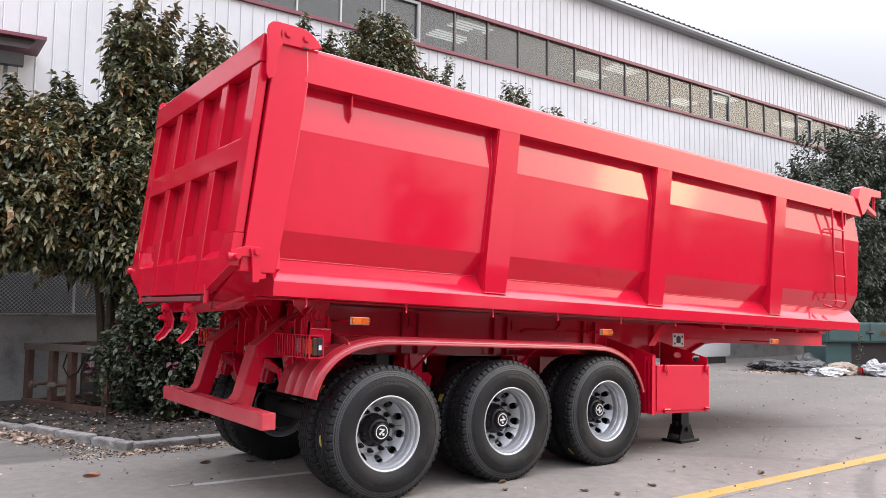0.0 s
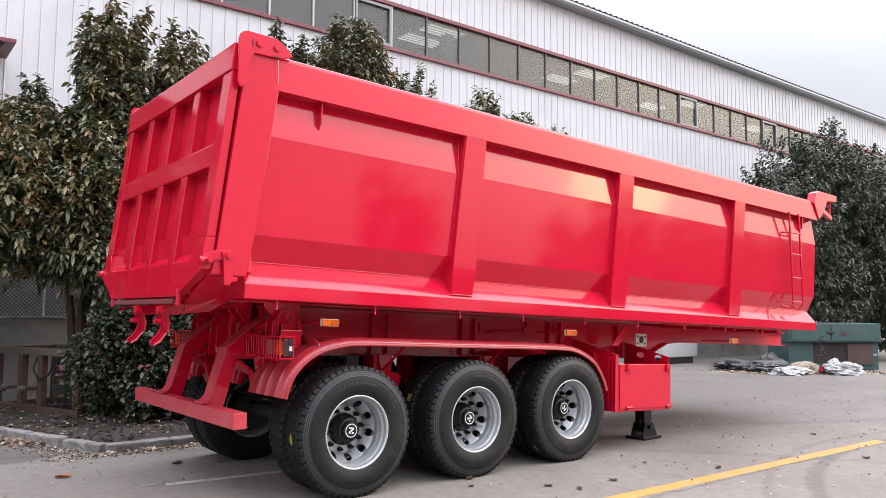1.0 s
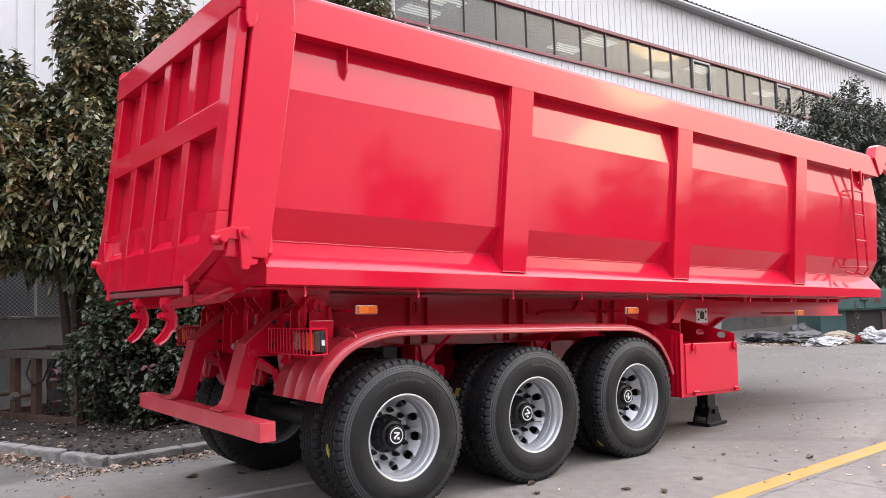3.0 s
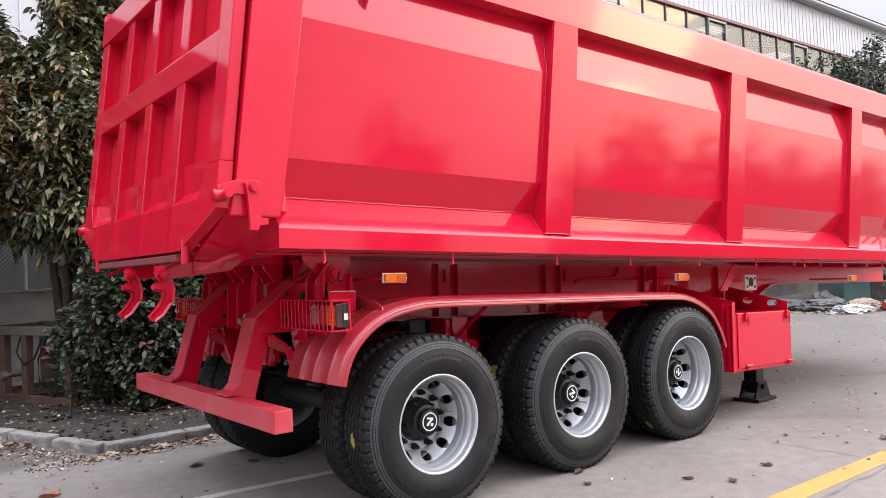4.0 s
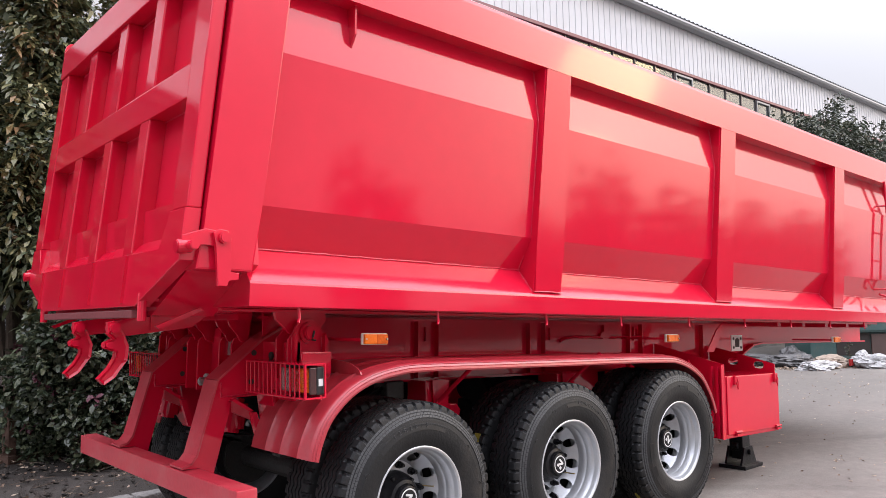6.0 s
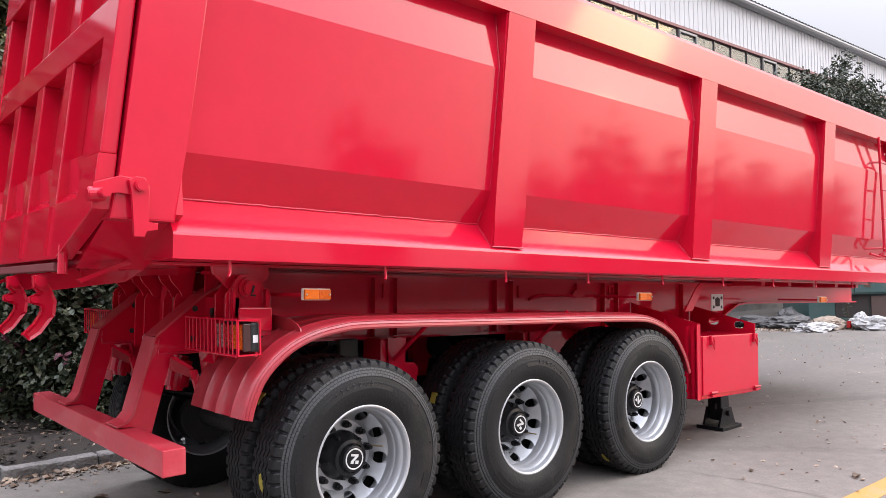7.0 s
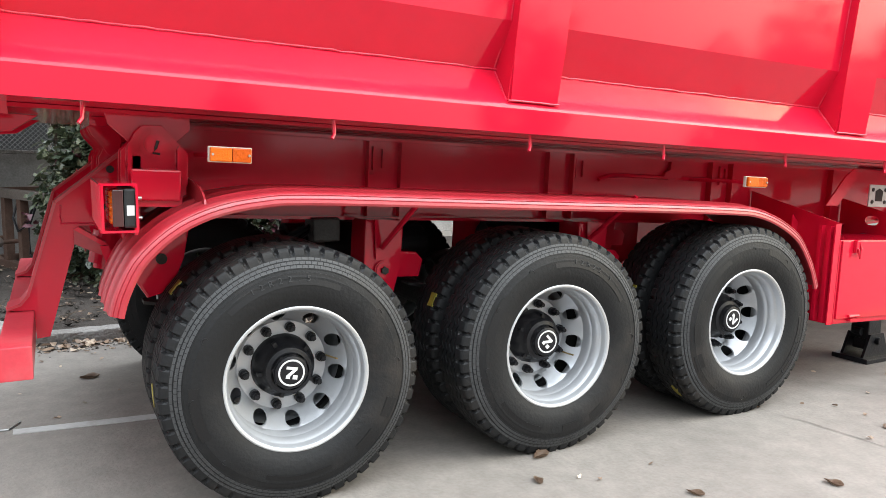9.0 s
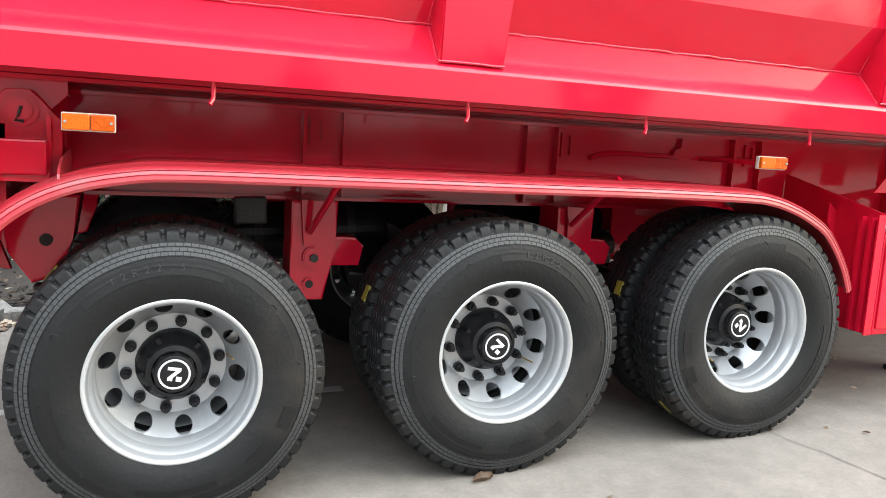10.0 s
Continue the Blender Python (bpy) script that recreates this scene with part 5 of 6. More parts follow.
wheel_master = part("wheel", spin(RIM_PROFILE, seg=96, closed=True), ALLOY, trailer, "silver steel wheel with a black truck tyre", smooth=50)
tyre = new("tyre", tyre_mesh())
tyre.parent = wheel_master
tagged(tyre, "black ribbed truck tyre, dusty tread")
part("rim_lip", spin([(0.292, -0.1195), (0.298, -0.1262), (0.306, -0.1252), (0.310, -0.118), (0.304, -0.112)], seg=96), ALLOY_LIP, wheel_master, "bright rim edge", smooth=True)
part("disc", disc_mesh(), ALLOY, wheel_master, smooth=40)
DUSTY_RUBBER = mat("dusty_rubber", (0.034, 0.035, 0.037), rough=0.6, var=0.35, scale=9, fine=60, bump=0.1)
ring_v, ring_f = [], []
for rv, rf in (ring_blocks(0.4800, 0.4915, -0.1280, 120, 0.91, 0.0020, 0.5), ring_blocks(0.4965, 0.507, -0.1202, 120, 0.91, 0.0020), ring_blocks(0.4650, 0.4765, -0.1340, 120, 0.91, 0.0020)):
    n0 = len(ring_v)
    ring_v += rv
    ring_f += [tuple(i + n0 for i in f) for f in rf]
tagged(mesh_from("side_ring", ring_v, ring_f, DUSTY_RUBBER, wheel_master), "rings of small moulded blocks", kind="stuff")
for a0, a1 in ((-54, 14), (150, 190)):
    part("size_panel", plate_arc(0.398, 0.448, a0, a1, -0.1465, 0.0022, 0.20), RUBBER_DARK, wheel_master)
part("side_mark", plate_arc(0.400, 0.448, 96, 108, -0.1463, 0.0026, 0.20), RUBBER_DARK, wheel_master)
part("side_mark", plate_arc(0.395, 0.435, 118, 132, -0.1465, 0.0026, 0.14), RUBBER_DARK, wheel_master)
part("side_mark", plate_arc(0.40, 0.44, 232, 262, -0.1463, 0.0018, 0.16), RUBBER_DARK, wheel_master)
# moulded size letters along the arc
LETTER_RUBBER = mat("worn_rubber", (0.016, 0.0165, 0.018), rough=0.6, var=0.2, bump=0.05)
TEXT = "12R22.5"
for i, ch in enumerate(TEXT):
    a = radians(-39 + 37 * (i + 0.3) / len(TEXT))
    m = Matrix.Rotation(a, 4, "Y") @ Matrix.Translation((0, -0.1438, 0.424)) @ Matrix.Rotation(radians(78), 4, "X")
    letters("size_letter", ch, 0.036, 0.0030, LETTER_RUBBER, m, wheel_master)
for a in (42, 74, 215, 254, 287):
    ca, r0 = radians(a), 0.425
    c = Vector((r0 * math.sin(ca), -0.1432, r0 * math.cos(ca)))
    pts = [c + Vector((0.018 * math.cos(t) * (1 - t / 9), 0, 0.018 * math.sin(t) * (1 - t / 9))) for t in [i * 0.4 for i in range(13)]]
    part("scroll_mark", rod(pts, 0.002, seg=5), RUBBER, wheel_master)

# hub, nuts, cap
hub = part("hub", spin([(0.137, 0.16), (0.137, 0.12), (0.132, 0.085), (0.112, 0.062), (0.102, 0.045), (0.100, 0.020), (0.082, 0.014), (0.080, 0.0)], seg=48), BLACK, wheel_master, "black greasy hub", smooth=35)
for k in range(5):
    part("hub_web", box(-0.008, 0.008, 0.055, 0.12, 0.095, 0.128, m=Matrix.Rotation(radians(36 + 72 * k), 4, "Y")), BLACK, wheel_master)
bm = bmesh.new()
add_cyl(bm, (0, 0.035, 0), (0, -0.004, 0), 0.080, seg=8, bevel=0.004)
part("hub_ring", bm, BLACK, wheel_master)
part("hub_cap", spin([(0.072, 0.0), (0.070, -0.012), (0.062, -0.016), (0.0, -0.016)], seg=48), BLACK, wheel_master, smooth=35)
part("cap_mark", spin([(0.050, -0.0166), (0.0545, -0.0185), (0.058, -0.0166)], seg=48), LOGO, wheel_master, "white ring on the hub cap")
zz = prism([(-0.026, 0.026), (0.022, 0.026), (0.022, 0.014), (-0.004, -0.014), (-0.004, -0.026), (-0.022, -0.026), (-0.022, -0.014), (0.004, 0.014), (-0.026, 0.014)], "y", -0.0185, -0.0160)
part("cap_mark", zz, LOGO, wheel_master, "white mark on the hub cap")
part("cap_mark", box(0.008, 0.028, -0.0185, -0.016, -0.026, -0.008), LOGO, wheel_master)
bm = bmesh.new()
add_cyl(bm, (0, 0.128, 0.1715), (0, 0.108, 0.1715), 0.0215, seg=18)
add_cyl(bm, (0, 0.112, 0.1715), (0, 0.080, 0.1715), 0.0165, seg=6, bevel=0.003)
add_cyl(bm, (0, 0.085, 0.1715), (0, 0.068, 0.1715), 0.0105, seg=10)
nut = part("wheel_nut", bm, BLACK, wheel_master)
for k in range(1, 10):
    again(nut, Matrix.Rotation(radians(36 * k), 4, "Y"), wheel_master)
part("valve", rod([(0.19, 0.12, 0.06), (0.20, 0.06, 0.065), (0.205, 0.02, 0.07)], 0.004, seg=6), mat("brass", (0.5, 0.36, 0.14), rough=0.4, metal=0.8), wheel_master, "brass valve stem")

# inner wheel of each pair: rim and tyre only
inner_master = part("inner_wheel", spin(RIM_PROFILE, seg=96, closed=True), ALLOY, trailer, "inner wheel of the pair", smooth=50)
t2 = new("tyre", tyre.data)
t2.parent = inner_master
part("disc", disc_mesh(), ALLOY, inner_master, smooth=40)
part("tyre_sticker", box(-0.035, 0.035, 0.035, 0.085, 0.544, 0.5515), YELLOW_MARK, inner_master, "torn yellow paper sticker")

OUT_Y = 0.052
HUB_Z = 0.538
for k in range(3):
    x = 1.31 * k
    turn = Matrix.Rotation(radians((11, 46, 143)[k]), 4, "Y")
    near = Matrix.Translation((x, OUT_Y, HUB_Z)) @ turn
    near_in = Matrix.Translation((x, OUT_Y + 0.325, HUB_Z)) @ Matrix.Rotation(math.pi, 4, "Z") @ Matrix.Rotation(radians((50, 68, 73)[k]), 4, "Y")
    back = Matrix.Translation((x, far(OUT_Y), HUB_Z)) @ Matrix.Rotation(math.pi, 4, "Z") @ turn
    back_in = Matrix.Translation((x, far(OUT_Y + 0.325), HUB_Z)) @ turn
    if k == 0:
        wheel_master.matrix_basis = near
        inner_master.matrix_basis = near_in
    else:
        copy_thing(wheel_master, near)
        copy_thing(inner_master, near_in)
    copy_thing(wheel_master, back)
    copy_thing(inner_master, back_in)
# worn paint mark on the tread
for k, a in ((0, -93), (2, -134)):
    m = Matrix.Translation((1.31 * k, OUT_Y, HUB_Z)) @ Matrix.Rotation(radians(a), 4, "Y")
    bm = prism([(-0.045, -0.006), (-0.03, 0.016), (0.0, 0.028), (0.04, 0.020), (0.05, 0.002), (0.01, -0.008), (-0.02, -0.014)], "z", TYRE_R - 0.010, TYRE_R + 0.001)
    part("paint_mark", bm, YELLOW_MARK, trailer, "smudge of yellow paint on the tread", m=m)


# ---- planting bed, kerb, low wall, fence ----
K_PATH = [(6.0, 3.42), (-1.12, 3.36), (-1.87, 5.28), (-3.2, 8.6)]
rng = random.Random(5)
bm = bmesh.new()
bed = [(6.0, 3.48), (-1.05, 3.42), (-1.80, 5.32), (-3.05, 8.32), (6.0, 8.32)]
add_prism(bm, bed, "z", -0.05, 0.075)
bmesh.ops.triangulate(bm, faces=bm.faces)
for _ in range(5):
    bmesh.ops.subdivide_edges(bm, edges=[e for e in bm.edges if e.calc_length() > 0.35 and max(v.co.x for v in e.verts) < 4.5], cuts=1)
for v in bm.verts:
    if v.co.z > 0.05:
        v.co.z += 0.05 * noise.noise(v.co * 1.7) + 0.025 * noise.noise(v.co * 6.0)
tagged(part("soil_bed", bm, SOIL), "dark dry soil bed behind the kerb", "ground", kind="structure")

kerb = thing("kerb", "worn grey concrete kerb stones round the bed", "kerb", kind="structure")
for (ax, ay), (bx, by) in zip(K_PATH, K_PATH[1:]):
    d = Vector((bx - ax, by - ay))
    n = max(1, round(d.length / 0.74))
    for i in range(n):
        p, q = Vector((ax, ay)) + d * (i / n), Vector((ax, ay)) + d * ((i + 1) / n)
        ang = math.atan2(d.y, d.x)
        L = (q - p).length / 2 - rng.uniform(0.004, 0.015)
        bm = bmesh.new()
        add_box(bm, -L, L, -0.072, 0.072, -0.03, 0.10 + rng.uniform(-0.025, 0.012), bevel=0.02)
        bmesh.ops.subdivide_edges(bm, edges=[e for e in bm.edges if e.calc_length() > 0.3], cuts=9, use_grid_fill=True)
        bmesh.ops.subdivide_edges(bm, edges=[e for e in bm.edges if e.calc_length() > 0.075], cuts=1, use_grid_fill=True)
        for v in bm.verts:
            o = Vector((i * 3.1, ax * 2, 0))
            k = noise.noise(v.co * 7 + o) + 0.7 * noise.noise(v.co * 19 + o)
            v.co += Vector((0.3, 1, 1)) * 0.013 * k
        m = Matrix.Translation(((p + q).x / 2 + rng.uniform(-0.01, 0.01), (p + q).y / 2 + rng.uniform(-0.015, 0.015), 0)) @ Matrix.Rotation(ang + rng.uniform(-0.025, 0.025), 4, "Z")
        part("kerb_stone", bm, KERB, kerb, m=m)

low_wall = thing("wall_low", "stained grey rendered low wall carrying a fence", "wall", kind="structure")
bm = box(-14, 3.6, 8.40, 8.60, -0.1, 1.40)
part("wall_body", bm, CEMENT, low_wall)
part("coping", box(-14, 3.62, 8.37, 8.63, 1.40, 1.45, bevel=0.01), KERB, low_wall, "pale concrete coping")

fence = thing("chain_fence", "grey chain-link fence on the low wall", "fence")
bm = bmesh.new()
FX0, FX1, FZ0, FZ1, S = -5.2, 2.0, 1.46, 2.75, 0.062


def wire_line(bm, p, q, r=0.0031):
    p, q = Vector(p), Vector(q)
    d = (q - p).normalized()
    u = Vector((0, 1, 0))
    w = d.cross(u)
    a = [bm.verts.new(p + u * r * c + w * r * s) for c, s in ((1, 0), (-0.5, 0.87), (-0.5, -0.87))]
    b = [bm.verts.new(q + u * r * c + w * r * s) for c, s in ((1, 0), (-0.5, 0.87), (-0.5, -0.87))]
    for i in range(3):
        bm.faces.new((a[i], a[(i + 1) % 3], b[(i + 1) % 3], b[i]))


H_F = FZ1 - FZ0
k = FX0 - H_F
while k < FX1:
    a, b = max(k, FX0), min(k + H_F, FX1)
    if b > a:
        wire_line(bm, (a, 8.497, FZ0 + a - k), (b, 8.497, FZ0 + b - k))
        wire_line(bm, (a, 8.503, FZ1 - (a - k)), (b, 8.503, FZ1 - (b - k)))
    k += S
tagged(part("mesh", bm, WIRE, fence), kind="stuff")
for x in (-4.6, -2.7, -0.85, 1.1):
    part("fence_post", cyl((x, 8.52, 1.44), (x, 8.52, 2.80), 0.024, seg=10), WIRE, fence)
part("top_wire", rod([(FX0, 8.5, FZ1), (FX1, 8.5, FZ1)], 0.006, seg=6), WIRE, fence)

# small canopy on the factory wall
canopy = thing("canopy", "small weathered canopy with a maroon metal edge", "canopy")
part("sheet", prism([(-1.40, 6.12), (-9, 5.84), (-9, 5.90), (-1.40, 6.18)], "y", 8.9, 9.96), TRIM, canopy, "maroon folded edge sheet")
part("fascia", prism([(-1.66, 5.96), (-9, 5.70), (-9, 5.83), (-1.55, 6.11)], "y", 9.05, 9.12), MULLION_DARK, canopy)
# dark bar fills the shaded void below the sheet
part("beam", prism([(-1.70, 5.68), (-9, 5.40), (-9, 5.62), (-1.70, 5.90)], "y", 9.15, 9.3), IRON, canopy)
# near-black board stands in for the dim space behind the fence
part("dark_board", box(-9, 3.2, 9.86, 9.93, 0, 3.3), mat("shade_board", (0.030, 0.031, 0.033), rough=0.8, var=0.3, scale=1.2), canopy, "near-black board standing in for the dim space behind the fence")
for x in (-1.95, -3.9):
    part("post", box(x - 0.03, x + 0.03, 9.31, 9.37, 0, 5.9), SOFFIT, canopy)

# ---- rusty crate on the soil ----
crate = thing("steel_crate", "rusty steel frame crate with dark timber slats", "crate", at=(-1.62, 7.78, 0.07))
cdir = Vector((0.74, -1.97, 0)).normalized()
crate.matrix_basis = Matrix.Translation((-1.62, 7.78, 0.07)) @ Matrix.Rotation(math.atan2(cdir.y, cdir.x), 4, "Z")
CL, CW, CH = 2.1, 1.0, 0.83
GREY_TIMBER = mat("weathered_timber", (0.105, 0.085, 0.072), rough=0.9, var=0.35, scale=7, fine=70, bump=0.4, dirt=(0.05, 0.035, 0.028), dirt_amt=0.7, dirt_scale=7)
for x in (0.0, 0.66, 1.15, CL - 0.07):
    part("post", box(x - 0.01, x + 0.105, 0.0, 0.09, 0.02, CH, bevel=0.006), RUST, crate)
for x in (0.0, CL - 0.07):
    part("post", box(x - 0.01, x + 0.105, CW - 0.09, CW, 0.02, CH, bevel=0.006), RUST, crate)
for y in (-0.012, CW - 0.085):
    part("rail", box(-0.03, CL + 0.05, y, y + 0.095, CH, CH + 0.105, bevel=0.008), GREY_TIMBER, crate, "weathered pale timber rail")
    part("rail", box(-0.03, CL + 0.05, y, y + 0.095, 0.0, 0.10, bevel=0.008), RUST, crate)
for x in (0.0, 1.0, CL - 0.07):
    part("cross_rail", box(x, x + 0.10, 0.084, CW - 0.086, CH + 0.010, CH + 0.09), RUST, crate)
    part("cross_rail", box(x, x + 0.10, 0.084, CW - 0.086, 0.004, 0.08), RUST, crate)
SLAT = mat("grey_old_timber", (0.075, 0.068, 0.063), rough=0.9, var=0.35, scale=4, fine=50, bump=0.4)
for z in (0.14, 0.38, 0.62):
    part("slat", box(0.02, CL * 0.97, CW - 0.10, CW - 0.07, z, z + 0.15, bevel=0.004), SLAT, crate, "weathered grey timber slat")
for x in (0.62, 1.10):
    part("knob", cyl((x + 0.03, -0.20, 0.36), (x + 0.03, 0.0, 0.36), 0.025, seg=10), RUST, crate)
    part("knob_head", cyl((x + 0.03, -0.26, 0.36), (x + 0.03, -0.16, 0.36), 0.055, seg=8, bevel=0.012), GREY_TIMBER, crate, "crusted round knob")
block = part("motor_housing", box(1.32, 1.86, 0.30, 0.75, 0.08, 0.70, bevel=0.03), IRON, crate, "grey cast block inside the crate")
part("cable", rod([(1.05, 0.05, 0.80), (1.08, -0.02, 0.62), (1.22, -0.02, 0.48), (1.42, 0.0, 0.55), (1.5, 0.05, 0.78)], 0.012, seg=6), BLACK, crate, "black cable loop")
part("cable", rod([(1.62, 0.05, 0.82), (1.52, -0.01, 0.55), (1.55, -0.02, 0.25), (1.8, 0.0, 0.12)], 0.012, seg=6), BLACK, crate)

# pallet added behind the crate so that its inside looks dark
dark_filler = thing("filler_pallet", "grey timber pallet added to darken the space behind the crate", "pallet", at=(-0.35, 6.9, 0.08))
for i in range(4):
    part("board", box(-0.1, 1.5, 0.02 * i, 0.02 * i + 0.022, 0.10 + 0.21 * i, 0.22 + 0.21 * i, bevel=0.003), SLAT, dark_filler)
for x in (0.0, 0.7, 1.38):
    part("bearer", box(x, x + 0.09, 0.03, 0.12, 0.0, 0.95), SLAT, dark_filler)


# ---- leaves ----
def leaf_cloud(pos, dirs, length, width, droop, rs):
    """Six-point oval leaves, bent along their length; arrays of base points and directions."""
    n = len(pos)
    d = dirs / np.linalg.norm(dirs, axis=1)[:, None]
    up = np.tile([0, 0, 1.0], (n, 1)) + rs.normal(0, 0.35, (n, 3))
    s = np.cross(d, up)
    s /= np.linalg.norm(s, axis=1)[:, None] + 1e-9
    nn = np.cross(s, d)
    L = (length * rs.uniform(0.65, 1.25, n))[:, None]
    W = (width * rs.uniform(0.7, 1.2, n))[:, None]
    dr = (droop * rs.uniform(0.3, 1.4, n))[:, None] * np.array([0, 0, -1.0])
    low, high = pos + d * L * 0.34 + dr * L * 0.10, pos + d * L * 0.68 + dr * L * 0.34
    tip = pos + d * L * 0.95 + dr * L * 0.66
    roll = nn * W * rs.normal(0, 0.22, n)[:, None]
    v = np.stack([pos, low - s * W * 0.46 - roll, low + s * W * 0.46 + roll, high - s * W * 0.42 + roll, high + s * W * 0.42 - roll, tip], axis=1).reshape(-1, 3)
    b = (np.arange(n) * 6)[:, None]
    f = np.concatenate([b + np.array([0, 2, 1]), b + np.array([1, 2, 4]), b + np.array([1, 4, 3]), b + np.array([3, 4, 5])], axis=1).reshape(-1, 3)
    return v, f


def np_mesh(name, v, f, material, parent, label=""):
    me = bpy.data.meshes.new(name)
    me.from_pydata(v.tolist(), [], f.tolist())
    me.materials.append(material)
    ob = new(name, me)
    ob.parent = parent
    if label:
        tagged(ob, label)
    return ob


def crown_points(lobes, n, rs, shell=0.55):
    """Shoot tips in uneven lobes, mostly near the outside, with gaps."""
    vol = np.array([(a * b * c) ** 0.8 for _, (a, b, c) in lobes])
    pick = rs.choice(len(lobes), n, p=vol / vol.sum())
    c = np.array([l[0] for l in lobes])[pick]
    r = np.array([l[1] for l in lobes])[pick]
    u = rs.normal(0, 1, (n, 3))
    u /= np.linalg.norm(u, axis=1)[:, None]
    rad = 1 - shell * rs.random(n) ** 1.6
    wob = np.array([0.82 + 0.36 * noise.noise(Vector(x) * 2.3) + 0.22 * noise.noise(Vector(x) * 6.1) for x in (u * 1.0 + c)])
    return c + u * r * (rad * (wob + 0.12))[:, None], u


def tree(name, label, base, lobes, shoots, leaf, leaves=10, young=0.12, seed=1, mats=(None, None), sprigs=(), category="tree", trunk=0.09, droop=0.9):
    rs = np.random.RandomState(seed)
    t = thing(name, label, category)
    p, u = crown_points(lobes, shoots, rs)
    if sprigs:
        extra, eu = [], []
        for (a, b) in sprigs:
            a, b = np.array(a), np.array(b)
            for i in range(14):
                extra.append(a + (b - a) * i / 13 + rs.normal(0, 0.03, 3))
                eu.append((b - a) / np.linalg.norm(b - a))
        p, u = np.concatenate([p, extra]), np.concatenate([u, eu])
    keep = p[:, 2] > 0.12
    p, u = p[keep], u[keep]
    ax = u * 0.7 + np.array([0, 0, 0.75]) + rs.normal(0, 0.3, p.shape)
    ax /= np.linalg.norm(ax, axis=1)[:, None]
    isy = rs.random(len(p)) < young * (0.5 + 0.9 * (np.sin(p[:, 0] * 1.9) + np.sin(p[:, 2] * 2.3) > 0))
    for k, (sel, nm, lb) in enumerate(((~isy, "crown", "dark glossy evergreen leaves"), (isy, "young_leaves", "yellowish brown young leaves"))):
        q, a = p[sel], ax[sel]
        n = len(q)
        if not n:
            continue
        q, a = np.repeat(q, leaves, 0), np.repeat(a, leaves, 0)
        along = np.tile(np.linspace(-0.16, 0.02, leaves), n)[:, None] * (leaf[0] / 0.12)
        rad = rs.normal(0, 1, q.shape)
        rad -= a * (rad * a).sum(1)[:, None]
        rad /= np.linalg.norm(rad, axis=1)[:, None]
        d = rad + a * rs.uniform(-0.1, 0.9, len(q))[:, None]
        v, f = leaf_cloud(q + a * along, d, leaf[0], leaf[1], droop, rs)
        np_mesh(nm, v, f, mats[k], t, lb)
    # trunk and limbs reach into the lobes
    bm = bmesh.new()
    b0 = Vector(base)
    for i, (c, r) in enumerate(lobes):
        c = Vector(c)
        mid = b0.lerp(c, 0.45) + Vector((0, 0, 0.15 * (c.z - b0.z)))
        pts = [b0 + Vector((0.03 * i - 0.06, 0.02 * i, -0.05)), b0.lerp(mid, 0.5), mid, c, c + Vector((0, 0, r[2] * 0.5))]
        for j, (x, y) in enumerate(zip(pts, pts[1:])):
            add_cyl(bm, x, y, trunk * (1 - 0.22 * j), seg=7, r2=trunk * (1 - 0.22 * (j + 1)))
        for _ in range(9):
            e = c + Vector((rs.uniform(-0.8, 0.8) * r[0], rs.uniform(-0.8, 0.8) * r[1], rs.uniform(-0.6, 0.85) * r[2]))
            add_cyl(bm, mid.lerp(c, rs.uniform(0.2, 1)), e, trunk * 0.22, seg=5, r2=trunk * 0.06)
    part("trunk", bm, BARK, t, "thin grey-brown branching trunk")
    return t


LEAF_YOUNG = leaf_mat("young_leaf", (0.075, 0.075, 0.026), (0.14, 0.105, 0.042), (0.24, 0.14, 0.07))
tree("evergreen_tree", "dense tall evergreen tree with drooping dark leaves", (-0.6, 7.0, 0.08),
     [((-1.1, 6.9, 3.65), (1.35, 1.0, 1.25)), ((-0.36, 6.6, 5.15), (0.62, 0.6, 1.1)), ((0.62, 6.6, 5.05), (0.55, 0.55, 1.05)), ((0.0, 6.5, 3.6), (1.2, 0.9, 1.4)), ((0.9, 6.3, 3.0), (0.9, 0.8, 1.4)), ((-0.7, 6.3, 2.95), (0.95, 0.7, 0.85)), ((0.2, 5.9, 2.3), (0.9, 0.7, 1.0)), ((-0.80, 6.3, 2.45), (0.65, 0.6, 0.6)), ((-0.05, 5.9, 1.6), (0.7, 0.6, 0.9))],
     6800, (0.148, 0.056), seed=3, mats=(LEAF, LEAF_YOUNG), young=0.32,
     sprigs=(((-0.5, 6.6, 5.8), (-0.42, 6.6, 6.4)), ((-0.75, 6.6, 5.5), (-0.78, 6.6, 6.15)), ((-0.1, 6.6, 5.8), (0.05, 6.6, 6.35)), ((0.5, 6.6, 5.6), (0.50, 6.6, 6.3)), ((0.95, 6.6, 5.2), (1.15, 6.6, 5.75)), ((-1.3, 6.8, 4.6), (-1.35, 6.8, 4.95)), ((-2.0, 6.8, 4.5), (-2.1, 6.8, 4.85))))
tree("evergreen_tree", "bushy evergreen tree with mixed green and brown leaves", (-2.6, 7.5, 0.08),
     [((-2.3, 7.0, 3.45), (1.2, 0.9, 1.2)), ((-3.3, 7.0, 3.25), (1.0, 0.8, 1.05)), ((-1.75, 6.5, 2.85), (0.95, 0.7, 0.8)), ((-4.2, 7.0, 3.1), (1.2, 0.9, 1.2))],
     4600, (0.148, 0.056), seed=11, mats=(LEAF, LEAF_YOUNG), young=0.34)
